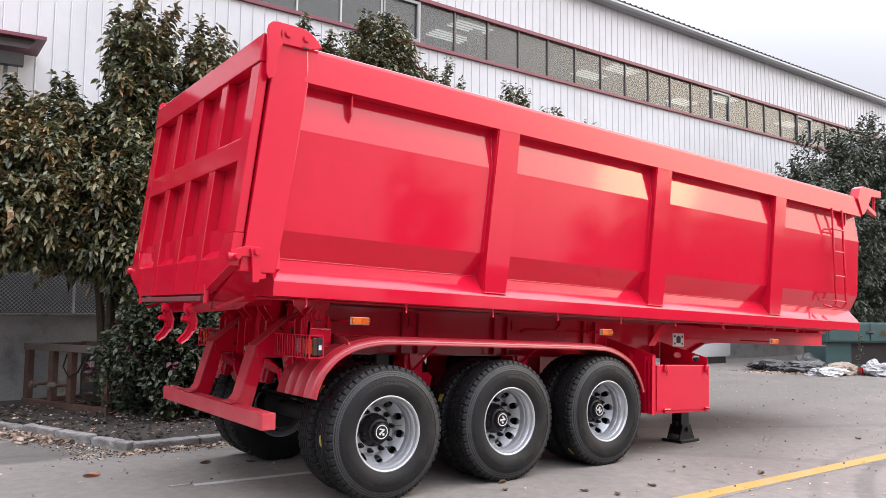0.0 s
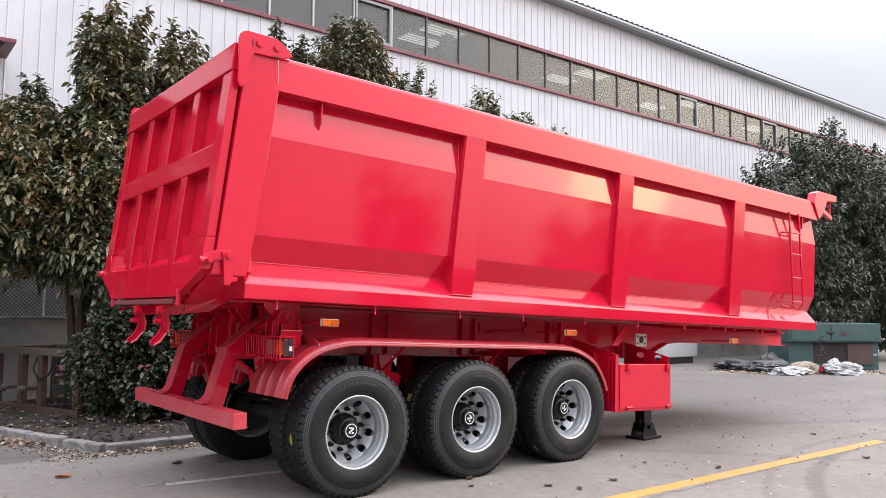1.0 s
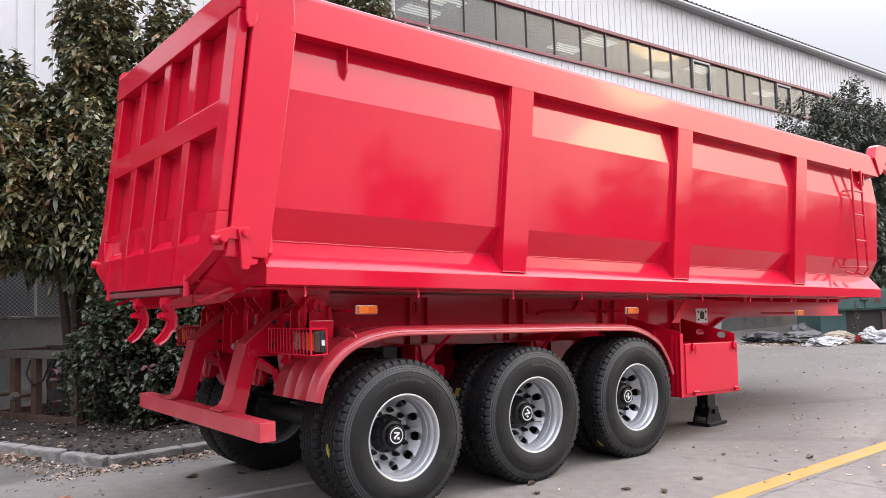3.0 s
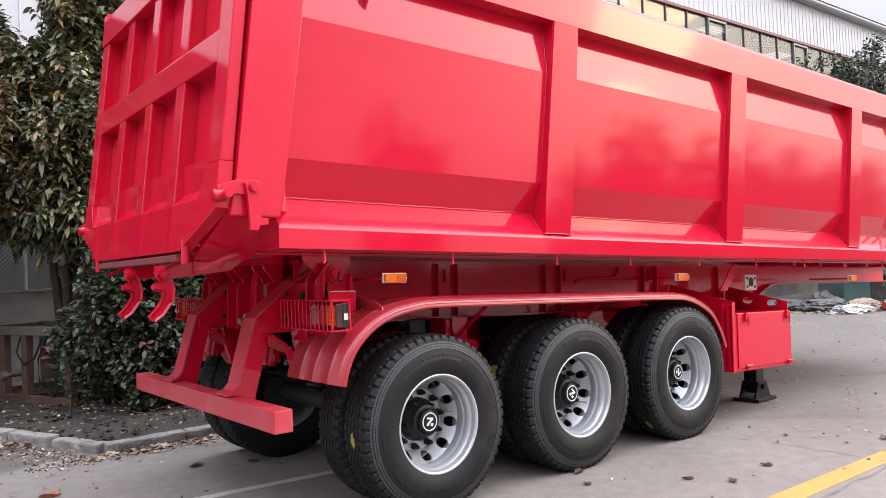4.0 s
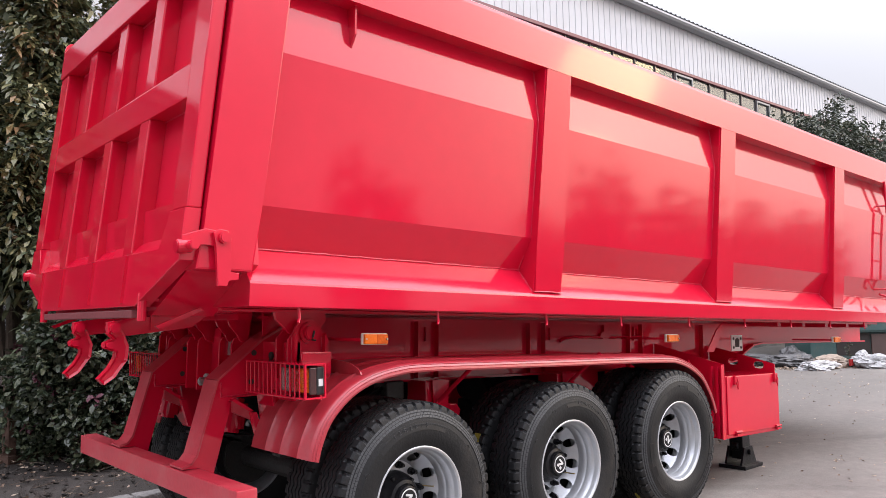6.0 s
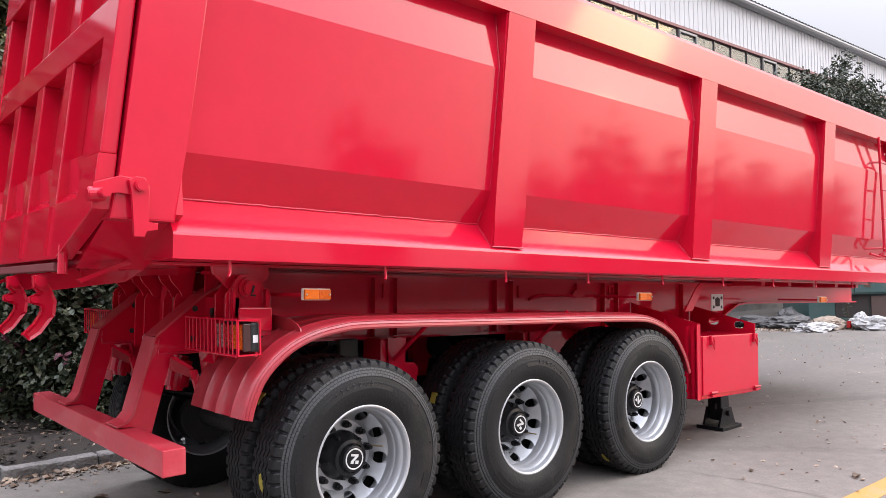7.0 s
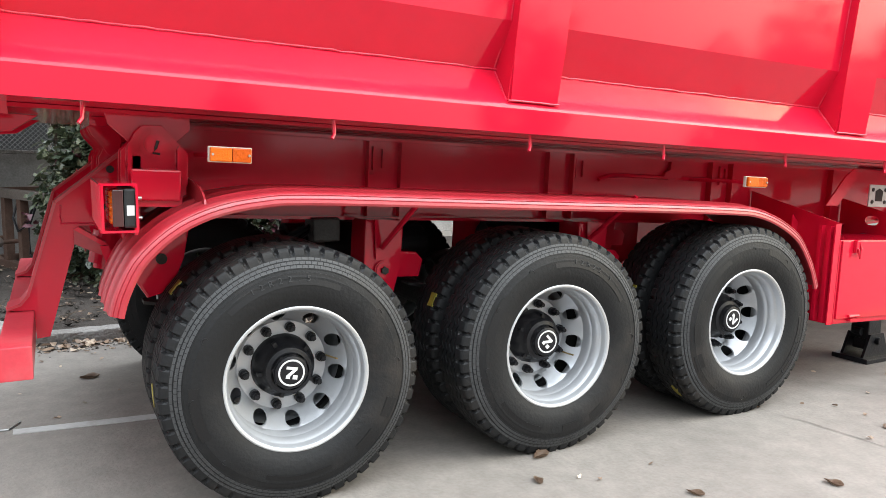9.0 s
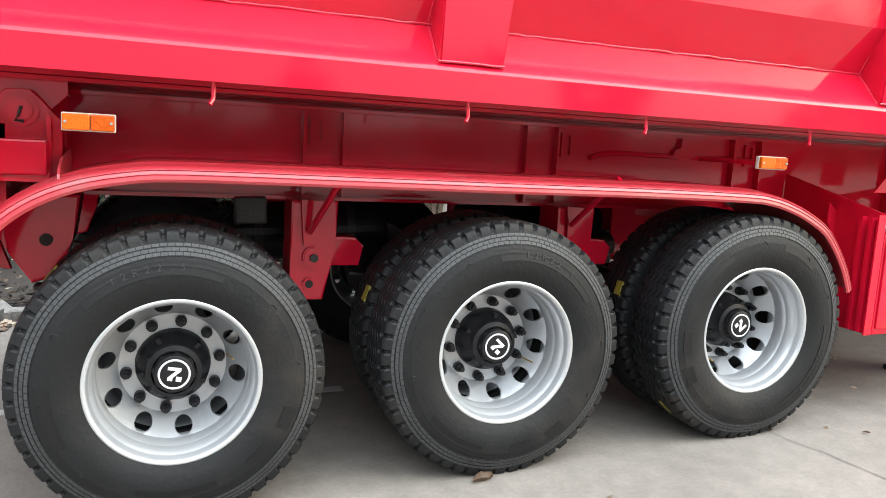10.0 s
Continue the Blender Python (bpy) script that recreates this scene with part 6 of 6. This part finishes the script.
tree("evergreen_tree", "slender evergreen tree rising behind the trailer", (3.4, 6.7, 0.08),
     [((3.85, 6.5, 5.95), (0.85, 0.8, 1.15)), ((2.60, 6.5, 5.6), (0.5, 0.5, 0.9)), ((3.2, 6.5, 5.4), (0.9, 0.7, 0.9)), ((4.75, 6.5, 5.35), (0.75, 0.7, 0.85)), ((3.2, 6.5, 4.2), (1.3, 0.9, 1.2))],
     3000, (0.150, 0.050), seed=21, mats=(LEAF, LEAF_YOUNG), young=0.10,
     sprigs=(((5.2, 6.5, 5.5), (5.45, 6.5, 6.6)), ((4.9, 6.5, 5.6), (5.0, 6.5, 6.3)), ((5.4, 6.5, 5.4), (5.75, 6.5, 6.2)), ((5.3, 6.5, 5.4), (5.3, 6.5, 6.2)), ((2.3, 6.5, 6.2), (2.25, 6.5, 6.7)), ((3.5, 6.5, 6.6), (3.5, 6.5, 7.05)), ((4.2, 6.5, 6.6), (4.3, 6.5, 7.1)), ((3.9, 6.5, 6.6), (3.9, 6.5, 7.0))))
tree("evergreen_tree", "slender young evergreen tree topping the trailer edge", (7.8, 6.8, 0.08),
     [((7.15, 6.5, 5.5), (0.5, 0.4, 0.85)), ((8.2, 6.5, 5.3), (0.75, 0.5, 0.8)), ((7.8, 6.6, 4.3), (1.0, 0.8, 1.0)), ((9.3, 6.5, 5.15), (0.5, 0.5, 0.75))],
     1700, (0.16, 0.048), seed=31, mats=(LEAF, LEAF_YOUNG), young=0.10)
tree("evergreen_tree", "broad dark evergreen tree at the far end of the yard", (22.0, 7.2, 0.0),
     [((19.6, 6.6, 4.3), (2.6, 1.8, 1.9)), ((22.4, 6.7, 6.0), (2.3, 1.9, 1.9)), ((25.2, 6.6, 5.4), (2.8, 2.0, 2.3)), ((21.2, 6.2, 2.6), (2.6, 1.5, 1.7)), ((24.8, 5.9, 2.6), (2.8, 1.7, 2.2)), ((28.0, 6.5, 4.2), (2.6, 2.0, 3.0))],
     7600, (0.19, 0.070), seed=41, mats=(LEAF_FAR, LEAF_HEDGE), young=0.06, trunk=0.14,
     sprigs=(((18.4, 6.5, 5.4), (18.2, 6.5, 6.2)), ((23.2, 6.5, 7.4), (23.3, 6.5, 8.2)), ((20.8, 6.5, 6.0), (20.7, 6.5, 6.9))))

# clipped hedge bush behind the bumper
tree("hedge_bush", "thick low evergreen bush with small rounded leaves", (0.3, 5.2, 0.08),
     [((-0.25, 5.2, 1.35), (0.72, 0.6, 0.95)), ((0.6, 5.2, 1.3), (0.8, 0.6, 1.1)), ((0.1, 4.9, 0.65), (0.75, 0.5, 0.6)), ((1.5, 5.2, 1.2), (0.8, 0.6, 1.1)), ((-0.55, 5.7, 0.9), (0.45, 0.5, 0.8)), ((-0.72, 6.0, 0.75), (0.35, 0.35, 0.6)), ((-0.35, 4.75, 0.35), (0.25, 0.2, 0.25))],
     2900, (0.098, 0.056), leaves=8, seed=51, mats=(LEAF_HEDGE, mat("reddish_leaf", (0.085, 0.022, 0.034), rough=0.45, var=0.3)), young=0.05, category="bush", trunk=0.035, droop=0.45)

# ---- fallen leaves ----
rs = np.random.RandomState(8)


def dry_leaves(name, label, pts, size):
    pts = np.array(pts, float)
    n = len(pts)
    ang = rs.uniform(0, 2 * np.pi, n)
    d = np.stack([np.cos(ang), np.sin(ang), rs.uniform(0.0, 0.35, n)], 1)
    v, f = leaf_cloud(pts + np.array([0, 0, 0.006]), d, size, size * 0.5, 0.15, rs)
    v[:, 2] = np.maximum(v[:, 2], pts[:, 2].repeat(6) + 0.003)
    me = bpy.data.meshes.new(name)
    me.from_pydata(v.tolist(), [], f.tolist())
    me.materials.append(LEAF_DRY)
    return tagged(new(name, me), label, "leaves", kind="stuff")


pts = []
for i in range(900):
    pts.append((rs.uniform(3, 17), rs.uniform(-2.5, 6.0), 0))
for i in range(150):
    pts.append((rs.uniform(-2.5, 8), rs.uniform(-3.2, -0.3), 0))
for i in range(260):
    a = rs.random()
    pts.append((-1.75 + 3.4 * a + rs.normal(0, 0.12), 3.22 - abs(rs.normal(0, 0.16)), 0))
for i in range(260):
    a = rs.random()
    pts.append((-1.25 - 0.8 * a - abs(rs.normal(0, 0.22)), 3.3 + 2.1 * a + rs.normal(0, 0.1), 0))
for i in range(60):
    pts.append((rs.uniform(-3.5, 0.5), rs.uniform(1.4, 3.1), 0))
dry_leaves("leaf_litter", "scattered dry fallen leaves on the concrete", pts, 0.045)
pts = []
for i in range(190):
    a = rs.random()
    pts.append((-1.45 - 0.75 * a - abs(rs.normal(0, 0.22)), 4.1 + 1.5 * a + rs.normal(0, 0.12), 0.004 + 0.03 * rs.random()))
for i in range(150):
    pts.append((rs.uniform(-1.3, 1.2), 3.26 - abs(rs.normal(0, 0.10)), 0.003))
dry_leaves("leaf_litter", "drift of pale brown fallen leaves against the kerb", pts, 0.10)
pts = [(x, y, 0.115) for x, y in zip(rs.uniform(-2.2, 2.5, 700), rs.uniform(3.5, 7.5, 700)) if x > -1.15 - (y - 3.4) * 0.39]
dry_leaves("leaf_litter", "dry leaves and twigs on the soil", pts, 0.06)
LEAF_TAN = mat("tan_dry_leaf", (0.46, 0.23, 0.15), rough=0.7, var=0.25, scale=20, fine=90, bump=0.3)
for x, y, s, a in ((1.205, -0.09, 0.115, 20), (2.23, -0.925, 0.09, 100), (1.73, -0.97, 0.10, 50), (-1.76, 2.206, 0.15, 0), (-0.70, 2.235, 0.12, 10), (1.03, -0.32, 0.08, 80), (3.17, -0.576, 0.07, 30), (-0.31, 2.05, 0.09, 140), (5.30, -1.845, 0.12, 60), (3.55, -1.178, 0.11, 15), (6.46, -0.715, 0.09, 75), (1.58, -0.726, 0.08, 120), (2.80, -0.03, 0.05, 20)):
    bm = bmesh.new()
    grid = [[bm.verts.new((i * 0.25 - 0.5, (j - 2) * 0.13 * math.sin(math.pi * (i + 0.35) / 4.7), 0.02 + 0.10 * ((j - 2) / 2) ** 2 + 0.06 * math.sin(i * 1.4 + j))) for j in range(5)] for i in range(5)]
    for i in range(4):
        for j in range(4):
            bm.faces.new((grid[i][j], grid[i + 1][j], grid[i + 1][j + 1], grid[i][j + 1]))
    bmesh.ops.solidify(bm, geom=bm.faces[:], thickness=0.01)
    m = Matrix.Translation((x, y, 0.001)) @ Matrix.Rotation(radians(a), 4, "Z") @ Matrix.Diagonal((s, s, s * 1.3, 1))
    o = part("fallen_leaf", bm, LEAF_TAN if s > 0.14 else LEAF_DRY, m=Matrix.Diagonal((s, s, s * 1.3, 1)), smooth=True)
    o.location, o.rotation_euler = (x, y, 0.003), (0, 0, radians(a))
    tagged(o, "curled brown dry leaf lying on the concrete", "leaf", group="fallen leaves")
wire_bit = part("bent_wire", rod([(-1.30, 1.42, 0.006), (-1.12, 1.40, 0.006), (-1.07, 1.50, 0.006)], 0.005, seg=6), ZINC)
tagged(wire_bit, "short bent piece of pale wire on the ground", "wire")

# soil, clods and twigs washed over the kerb and lying on the bed
rq = random.Random(12)
vs, fs = [], []


def clod(x, y, z, s):
    b = len(vs)
    pts = [Vector(p) for p in ((1, 0, 0), (0, 1, 0), (-1, 0, 0), (0, -1, 0), (0, 0, 0.8), (0, 0, -0.5))]
    for p in pts:
        vs.append((x + p.x * s * rq.uniform(0.5, 1.3), y + p.y * s * rq.uniform(0.5, 1.3), z + p.z * s * rq.uniform(0.5, 1.2)))
    for i in range(4):
        fs.append((b + i, b + (i + 1) % 4, b + 4))
        fs.append((b + (i + 1) % 4, b + i, b + 5))


for i in range(1300):
    a = rq.random()
    if i % 3:
        x, y = -1.75 + 4.2 * a, 3.27 - abs(rq.gauss(0, 0.13))
    else:
        x, y = -1.22 - 0.8 * a - abs(rq.gauss(0, 0.16)), 3.3 + 2.1 * a
    clod(x, y, 0.002, rq.choice((0.006, 0.009, 0.014)) * rq.uniform(0.6, 1.3))
for i in range(900):
    y = rq.uniform(3.5, 7.6)
    x = rq.uniform(-1.15 - (y - 3.4) * 0.39, 2.4)
    clod(x, y, 0.10, rq.choice((0.015, 0.025, 0.045)) * rq.uniform(0.6, 1.3))
clods = tagged(mesh_from("soil_clods", vs, fs, SOIL, None), "loose crumbs of dark soil along the kerb and bed", "soil", kind="stuff")
vs, fs = [], []
for i in range(220):
    y = rq.uniform(3.45, 7.4)
    x = rq.uniform(-1.1 - (y - 3.4) * 0.39, 2.2)
    a, L = rq.uniform(0, 6.28), rq.uniform(0.08, 0.35)
    p, q = Vector((x, y, 0.11)), Vector((x + L * math.cos(a), y + L * math.sin(a), 0.11 + rq.uniform(0.0, 0.05)))
    n = Vector((-math.sin(a), math.cos(a), 0)) * 0.005
    b = len(vs)
    for c in (p - n, p + n, p + Vector((0, 0, 0.008)), q - n * 0.4, q + n * 0.4, q + Vector((0, 0, 0.004))):
        vs.append(tuple(c))
    fs += [(b, b + 3, b + 5, b + 2), (b + 1, b + 2, b + 5, b + 4), (b, b + 1, b + 4, b + 3)]
tagged(mesh_from("twigs", vs, fs, BARK, None), "thin dry twigs scattered on the soil", "twigs", kind="stuff")

# joints and cracks in the slab
DARKLINE = mat("joint_filler", (0.16, 0.145, 0.13), rough=0.95, var=0.4, scale=6)


def crack(pts, w, seed):
    r2 = random.Random(seed)
    bm = bmesh.new()
    line = []
    for (ax, ay), (bx, by) in zip(pts, pts[1:]):
        n = max(2, int(math.hypot(bx - ax, by - ay) / 0.09))
        for i in range(n):
            t = i / n
            line.append((ax + (bx - ax) * t + r2.gauss(0, 0.008), ay + (by - ay) * t + r2.gauss(0, 0.008), w * r2.uniform(0.3, 1.3)))
    prev = None
    for i, (x, y, ww) in enumerate(line):
        q = line[min(i + 1, len(line) - 1)]
        p0 = line[max(i - 1, 0)]
        d = Vector((q[0] - p0[0], q[1] - p0[1])).normalized()
        row = [bm.verts.new((x - d.y * s * ww, y + d.x * s * ww, 0.003)) for s in (-1, 1)]
        if prev:
            bm.faces.new((prev[0], prev[1], row[1], row[0]))
        prev = row
    return bm


joint = thing("slab_joint", "thin dark joints and cracks in the concrete", "joint", kind="structure")
part("joint_line", crack([(2.74, 4.0), (2.786, -0.05), (2.88, -0.62), (3.0, -6)], 0.004, 1), DARKLINE, joint)
part("joint_line", crack([(-8, -1.56), (1.99, -1.53), (4.08, -1.50), (5.34, -1.53), (7.5, -1.56)], 0.012, 2), DARKLINE, joint)
part("joint_line", crack([(8.6, 6), (8.7, 2), (9.4, -3)], 0.008, 3), DARKLINE, joint)
part("joint_line", crack([(10.5, 4.2), (13.5, 4.6), (16, 3.2)], 0.02, 4), DARKLINE, joint)
part("joint_line", crack([(-5, -0.4), (-2, 0.1), (0.4, 0.3)], 0.003, 5), DARKLINE, joint)

# ---- far end of the yard: container, rubbish, tank ----
cont = thing("waste_container", "dented faded teal steel container with brown hatch", "container")
cont.matrix_basis = Matrix.Translation((17.35, 5.25, 0)) @ Matrix.Rotation(math.atan2(-1.45, 2.1), 4, "Z")
part("lower_body", box(0, 2.6, 0.0, 1.2, 0.02, 0.78, bevel=0.015), TEAL, cont)
part("upper_body", box(-0.02, 2.62, -0.12, 1.2, 0.785, 1.32, bevel=0.02), TEAL, cont)
for x0, x1 in ((0.03, 1.12), (1.18, 2.56)):
    part("lid", box(x0, x1, -0.145, -0.122, 0.83, 1.28, bevel=0.008), TEAL, cont)
part("opening", box(0.72, 1.66, -0.012, 0.002, 0.20, 0.76), DARKHOLE, cont)
part("hatch", box(1.68, 2.42, -0.05, -0.004, 0.16, 0.74, bevel=0.008), BROWNDOOR, cont, "rust-brown hatch")
part("catch", box(2.42, 2.54, -0.04, -0.005, 0.40, 0.47), ZINC, cont)
part("rust_patch", prism([(1.42, 0.98), (1.50, 1.13), (1.62, 1.02), (1.60, 0.95), (1.52, 0.97)], "y", -0.152, -0.146), RUST, cont, "patch of rust and flaking paint")
part("hinge", cyl((1.05, -0.15, 1.06), (1.25, -0.15, 1.06), 0.03, seg=8), IRON, cont)


def heap(name, label, category, material, at, size, seed, rough=0.3, flat=0.5, yaw=0.0):
    """A slumped sack or sheet: a crumpled low dome resting on the ground."""
    bm = bmesh.new()
    bmesh.ops.create_icosphere(bm, subdivisions=5, radius=1.0)
    off = Vector((seed * 7.3, seed * 1.7, 0))
    for v in bm.verts:
        d = v.co.copy()
        k = 1 + rough * (noise.noise(d * 1.3 + off) + 0.5 * (0.4 - abs(noise.noise(d * 2.4 + off))) * 1.6 + 0.5 * (0.35 - abs(noise.noise(d * 5.2 + off))))
        v.co = Vector((d.x * size[0] * k, d.y * size[1] * k, max(-flat, d.z * k) * size[2]))
        v.co.z += flat * size[2]
    o = part(name, bm, material, smooth=45)
    o.location, o.rotation_euler = (at[0], at[1], 0.002), (0, 0, radians(yaw))
    return tagged(o, label, category)


heap("sack", "crumpled white woven plastic sack lying flat", "sack", SACK_WHITE, (15.9, 4.45), (0.48, 0.27, 0.13), 1, yaw=-20, rough=0.5)
heap("sack", "bulging white sack of rubbish by the container", "sack", SACK_WHITE, (17.0, 3.55), (0.40, 0.25, 0.19), 2, yaw=-40, rough=0.45)
heap("sack", "torn white plastic bag on the rubbish", "sack", SACK_WHITE, (17.15, 3.95), (0.30, 0.20, 0.22), 9, yaw=10, rough=0.55)
heap("sack", "dirty tan sack of waste", "sack", SACK_TAN, (16.75, 4.55), (0.46, 0.28, 0.17), 3, yaw=-35, rough=0.4)
heap("plastic_sheet", "heap of crumpled grey plastic sheeting", "sheet", SACK_GREY, (16.5, 5.35), (0.62, 0.42, 0.2), 4, yaw=-35, rough=0.45)
heap("plastic_sheet", "dull grey sheeting piled on the ground", "sheet", SACK_GREY, (16.5, 6.2), (0.65, 0.42, 0.17), 5, yaw=-30, rough=0.5)
heap("plastic_sheet", "folded clear plastic sheet leaning by the wall", "sheet", SACK_GREY, (17.2, 5.7), (0.40, 0.28, 0.26), 6, yaw=0, rough=0.5)
heap("rubbish_bag", "black rubbish bag on the ground", "bag", BLACK, (16.1, 6.4), (0.32, 0.22, 0.16), 7, yaw=30, rough=0.4)
for i in range(9):
    heap("rubble", "brown and grey litter heap", "rubble", (SACK_TAN, RUST, SACK_GREY)[i % 3], (16.3 + 0.17 * i, 4.75 - 0.12 * i + 0.3 * (i % 3), 0), (0.17, 0.11, 0.08), 20 + i, yaw=40 * i, rough=0.7)
tin = part("tin", cyl((0, 0, 0), (0, 0, 0.16), 0.055, seg=16, bevel=0.006), RED_LENS)
tin.location = (16.75, 4.05, 0.05)
tagged(tin, "small red tin among the rubbish", "tin")
rs2 = np.random.RandomState(4)
pts = [(15.2 + 3.5 * a + rs2.normal(0, 0.25), 5.9 - 2.6 * a + rs2.normal(0, 0.5), 0) for a in rs2.random(600)]
dry_leaves("litter", "small litter and leaves round the rubbish heap", pts, 0.11)

weed = thing("weed", "thin dark weed growing out of the rubbish", "plant", at=(16.95, 4.15, 0))
part("stem", rod([(0, 0, 0), (0.02, 0.0, 0.35), (-0.02, 0.01, 0.7), (0.0, 0.02, 1.05)], 0.009, seg=6), BARK, weed)
wpos = np.array([(0.01, 0.0, 0.2 + 0.03 * i) for i in range(28)])
wv, wf = leaf_cloud(wpos, rs2.normal(0, 1, (28, 3)) * np.array([1, 1, 0.3]), 0.12, 0.06, 0.4, rs2)
np_mesh("leaves", wv, wf, LEAF_FAR, weed)

tank = thing("white_tank", "low white rounded tank by the factory wall", "tank", at=(18.2, 9.1, 0))
part("shell", box(-1.9, 0.0, -0.45, 0.5, 0.18, 1.15, bevel=0.16), LOGO, tank, smooth=40)
part("skid", box(-1.7, -0.2, -0.35, 0.4, 0.0, 0.2), IRON, tank)
for x in (22.6, 25.5):
    vent = part("wall_vent", box(x, x + 0.5, WALL_Y - 0.06, WALL_Y - 0.041, 0.42, 0.72), DARKHOLE)
    tagged(vent, "small dark vent hole in the wall base", "vent")

# ---- trees across the yard, behind the walk: they show in the paint ----
rs3 = np.random.RandomState(77)
lob = []
xx = -46.0
while xx < 70:
    hgt = 1.5 + 0.6 * noise.noise(Vector((xx * 0.21, 1.3, 0))) + rs3.uniform(-0.3, 0.3)
    wid = rs3.uniform(2.0, 3.4)
    lob.append(((xx, -25 + rs3.uniform(-1.5, 1.5), hgt * 0.5), (wid, 2.0, hgt * 0.55)))
    xx += wid * 1.25
for xx, hgt, wid in ((17.0, 7.8, 0.35), (18.5, 6.0, 0.4), (5.0, 3.9, 0.8), (29.5, 5.5, 0.5), (32.2, 7.3, 0.5), (34.2, 6.0, 0.6), (36.8, 8.1, 0.7), (39.5, 6.2, 0.7), (42.0, 7.3, 0.8), (45.5, 7.8, 0.9), (49.0, 6.2, 1.0), (53.0, 7.3, 1.2), (59.0, 6.8, 1.5), (66.0, 7.0, 1.8), (-22.0, 6.5, 2.0), (-34.0, 7.2, 2.2)):
    lob.append(((xx, -25.5 + rs3.uniform(-1.0, 1.0), hgt * 0.6), (wid, 1.6, hgt * 0.42)))
    lob.append(((xx + 0.4 * wid, -25.2, hgt * 0.45), (wid * 1.2, 1.6, hgt * 0.25)))
pp, uu = crown_points(lob, 11000, rs3, shell=0.6)
pp[:, 2] = np.maximum(pp[:, 2], 0.3)
dd = uu + rs3.normal(0, 0.8, uu.shape)
vv, ff = leaf_cloud(pp, dd, 0.8, 0.5, 0.4, rs3)
belt_me = bpy.data.meshes.new("tree_belt")
belt_me.from_pydata(vv.tolist(), [], ff.tolist())
belt_me.materials.append(LEAF_FAR)
tagged(new("tree_belt", belt_me), "dark belt of trees along the far side of the yard", "trees", kind="stuff")
part_wall = part("boundary_wall", box(-60, 90, -28.2, -28.0, 0, 1.5), CEMENT)
tagged(part_wall, "plain grey boundary wall behind the trees", "wall", kind="structure")
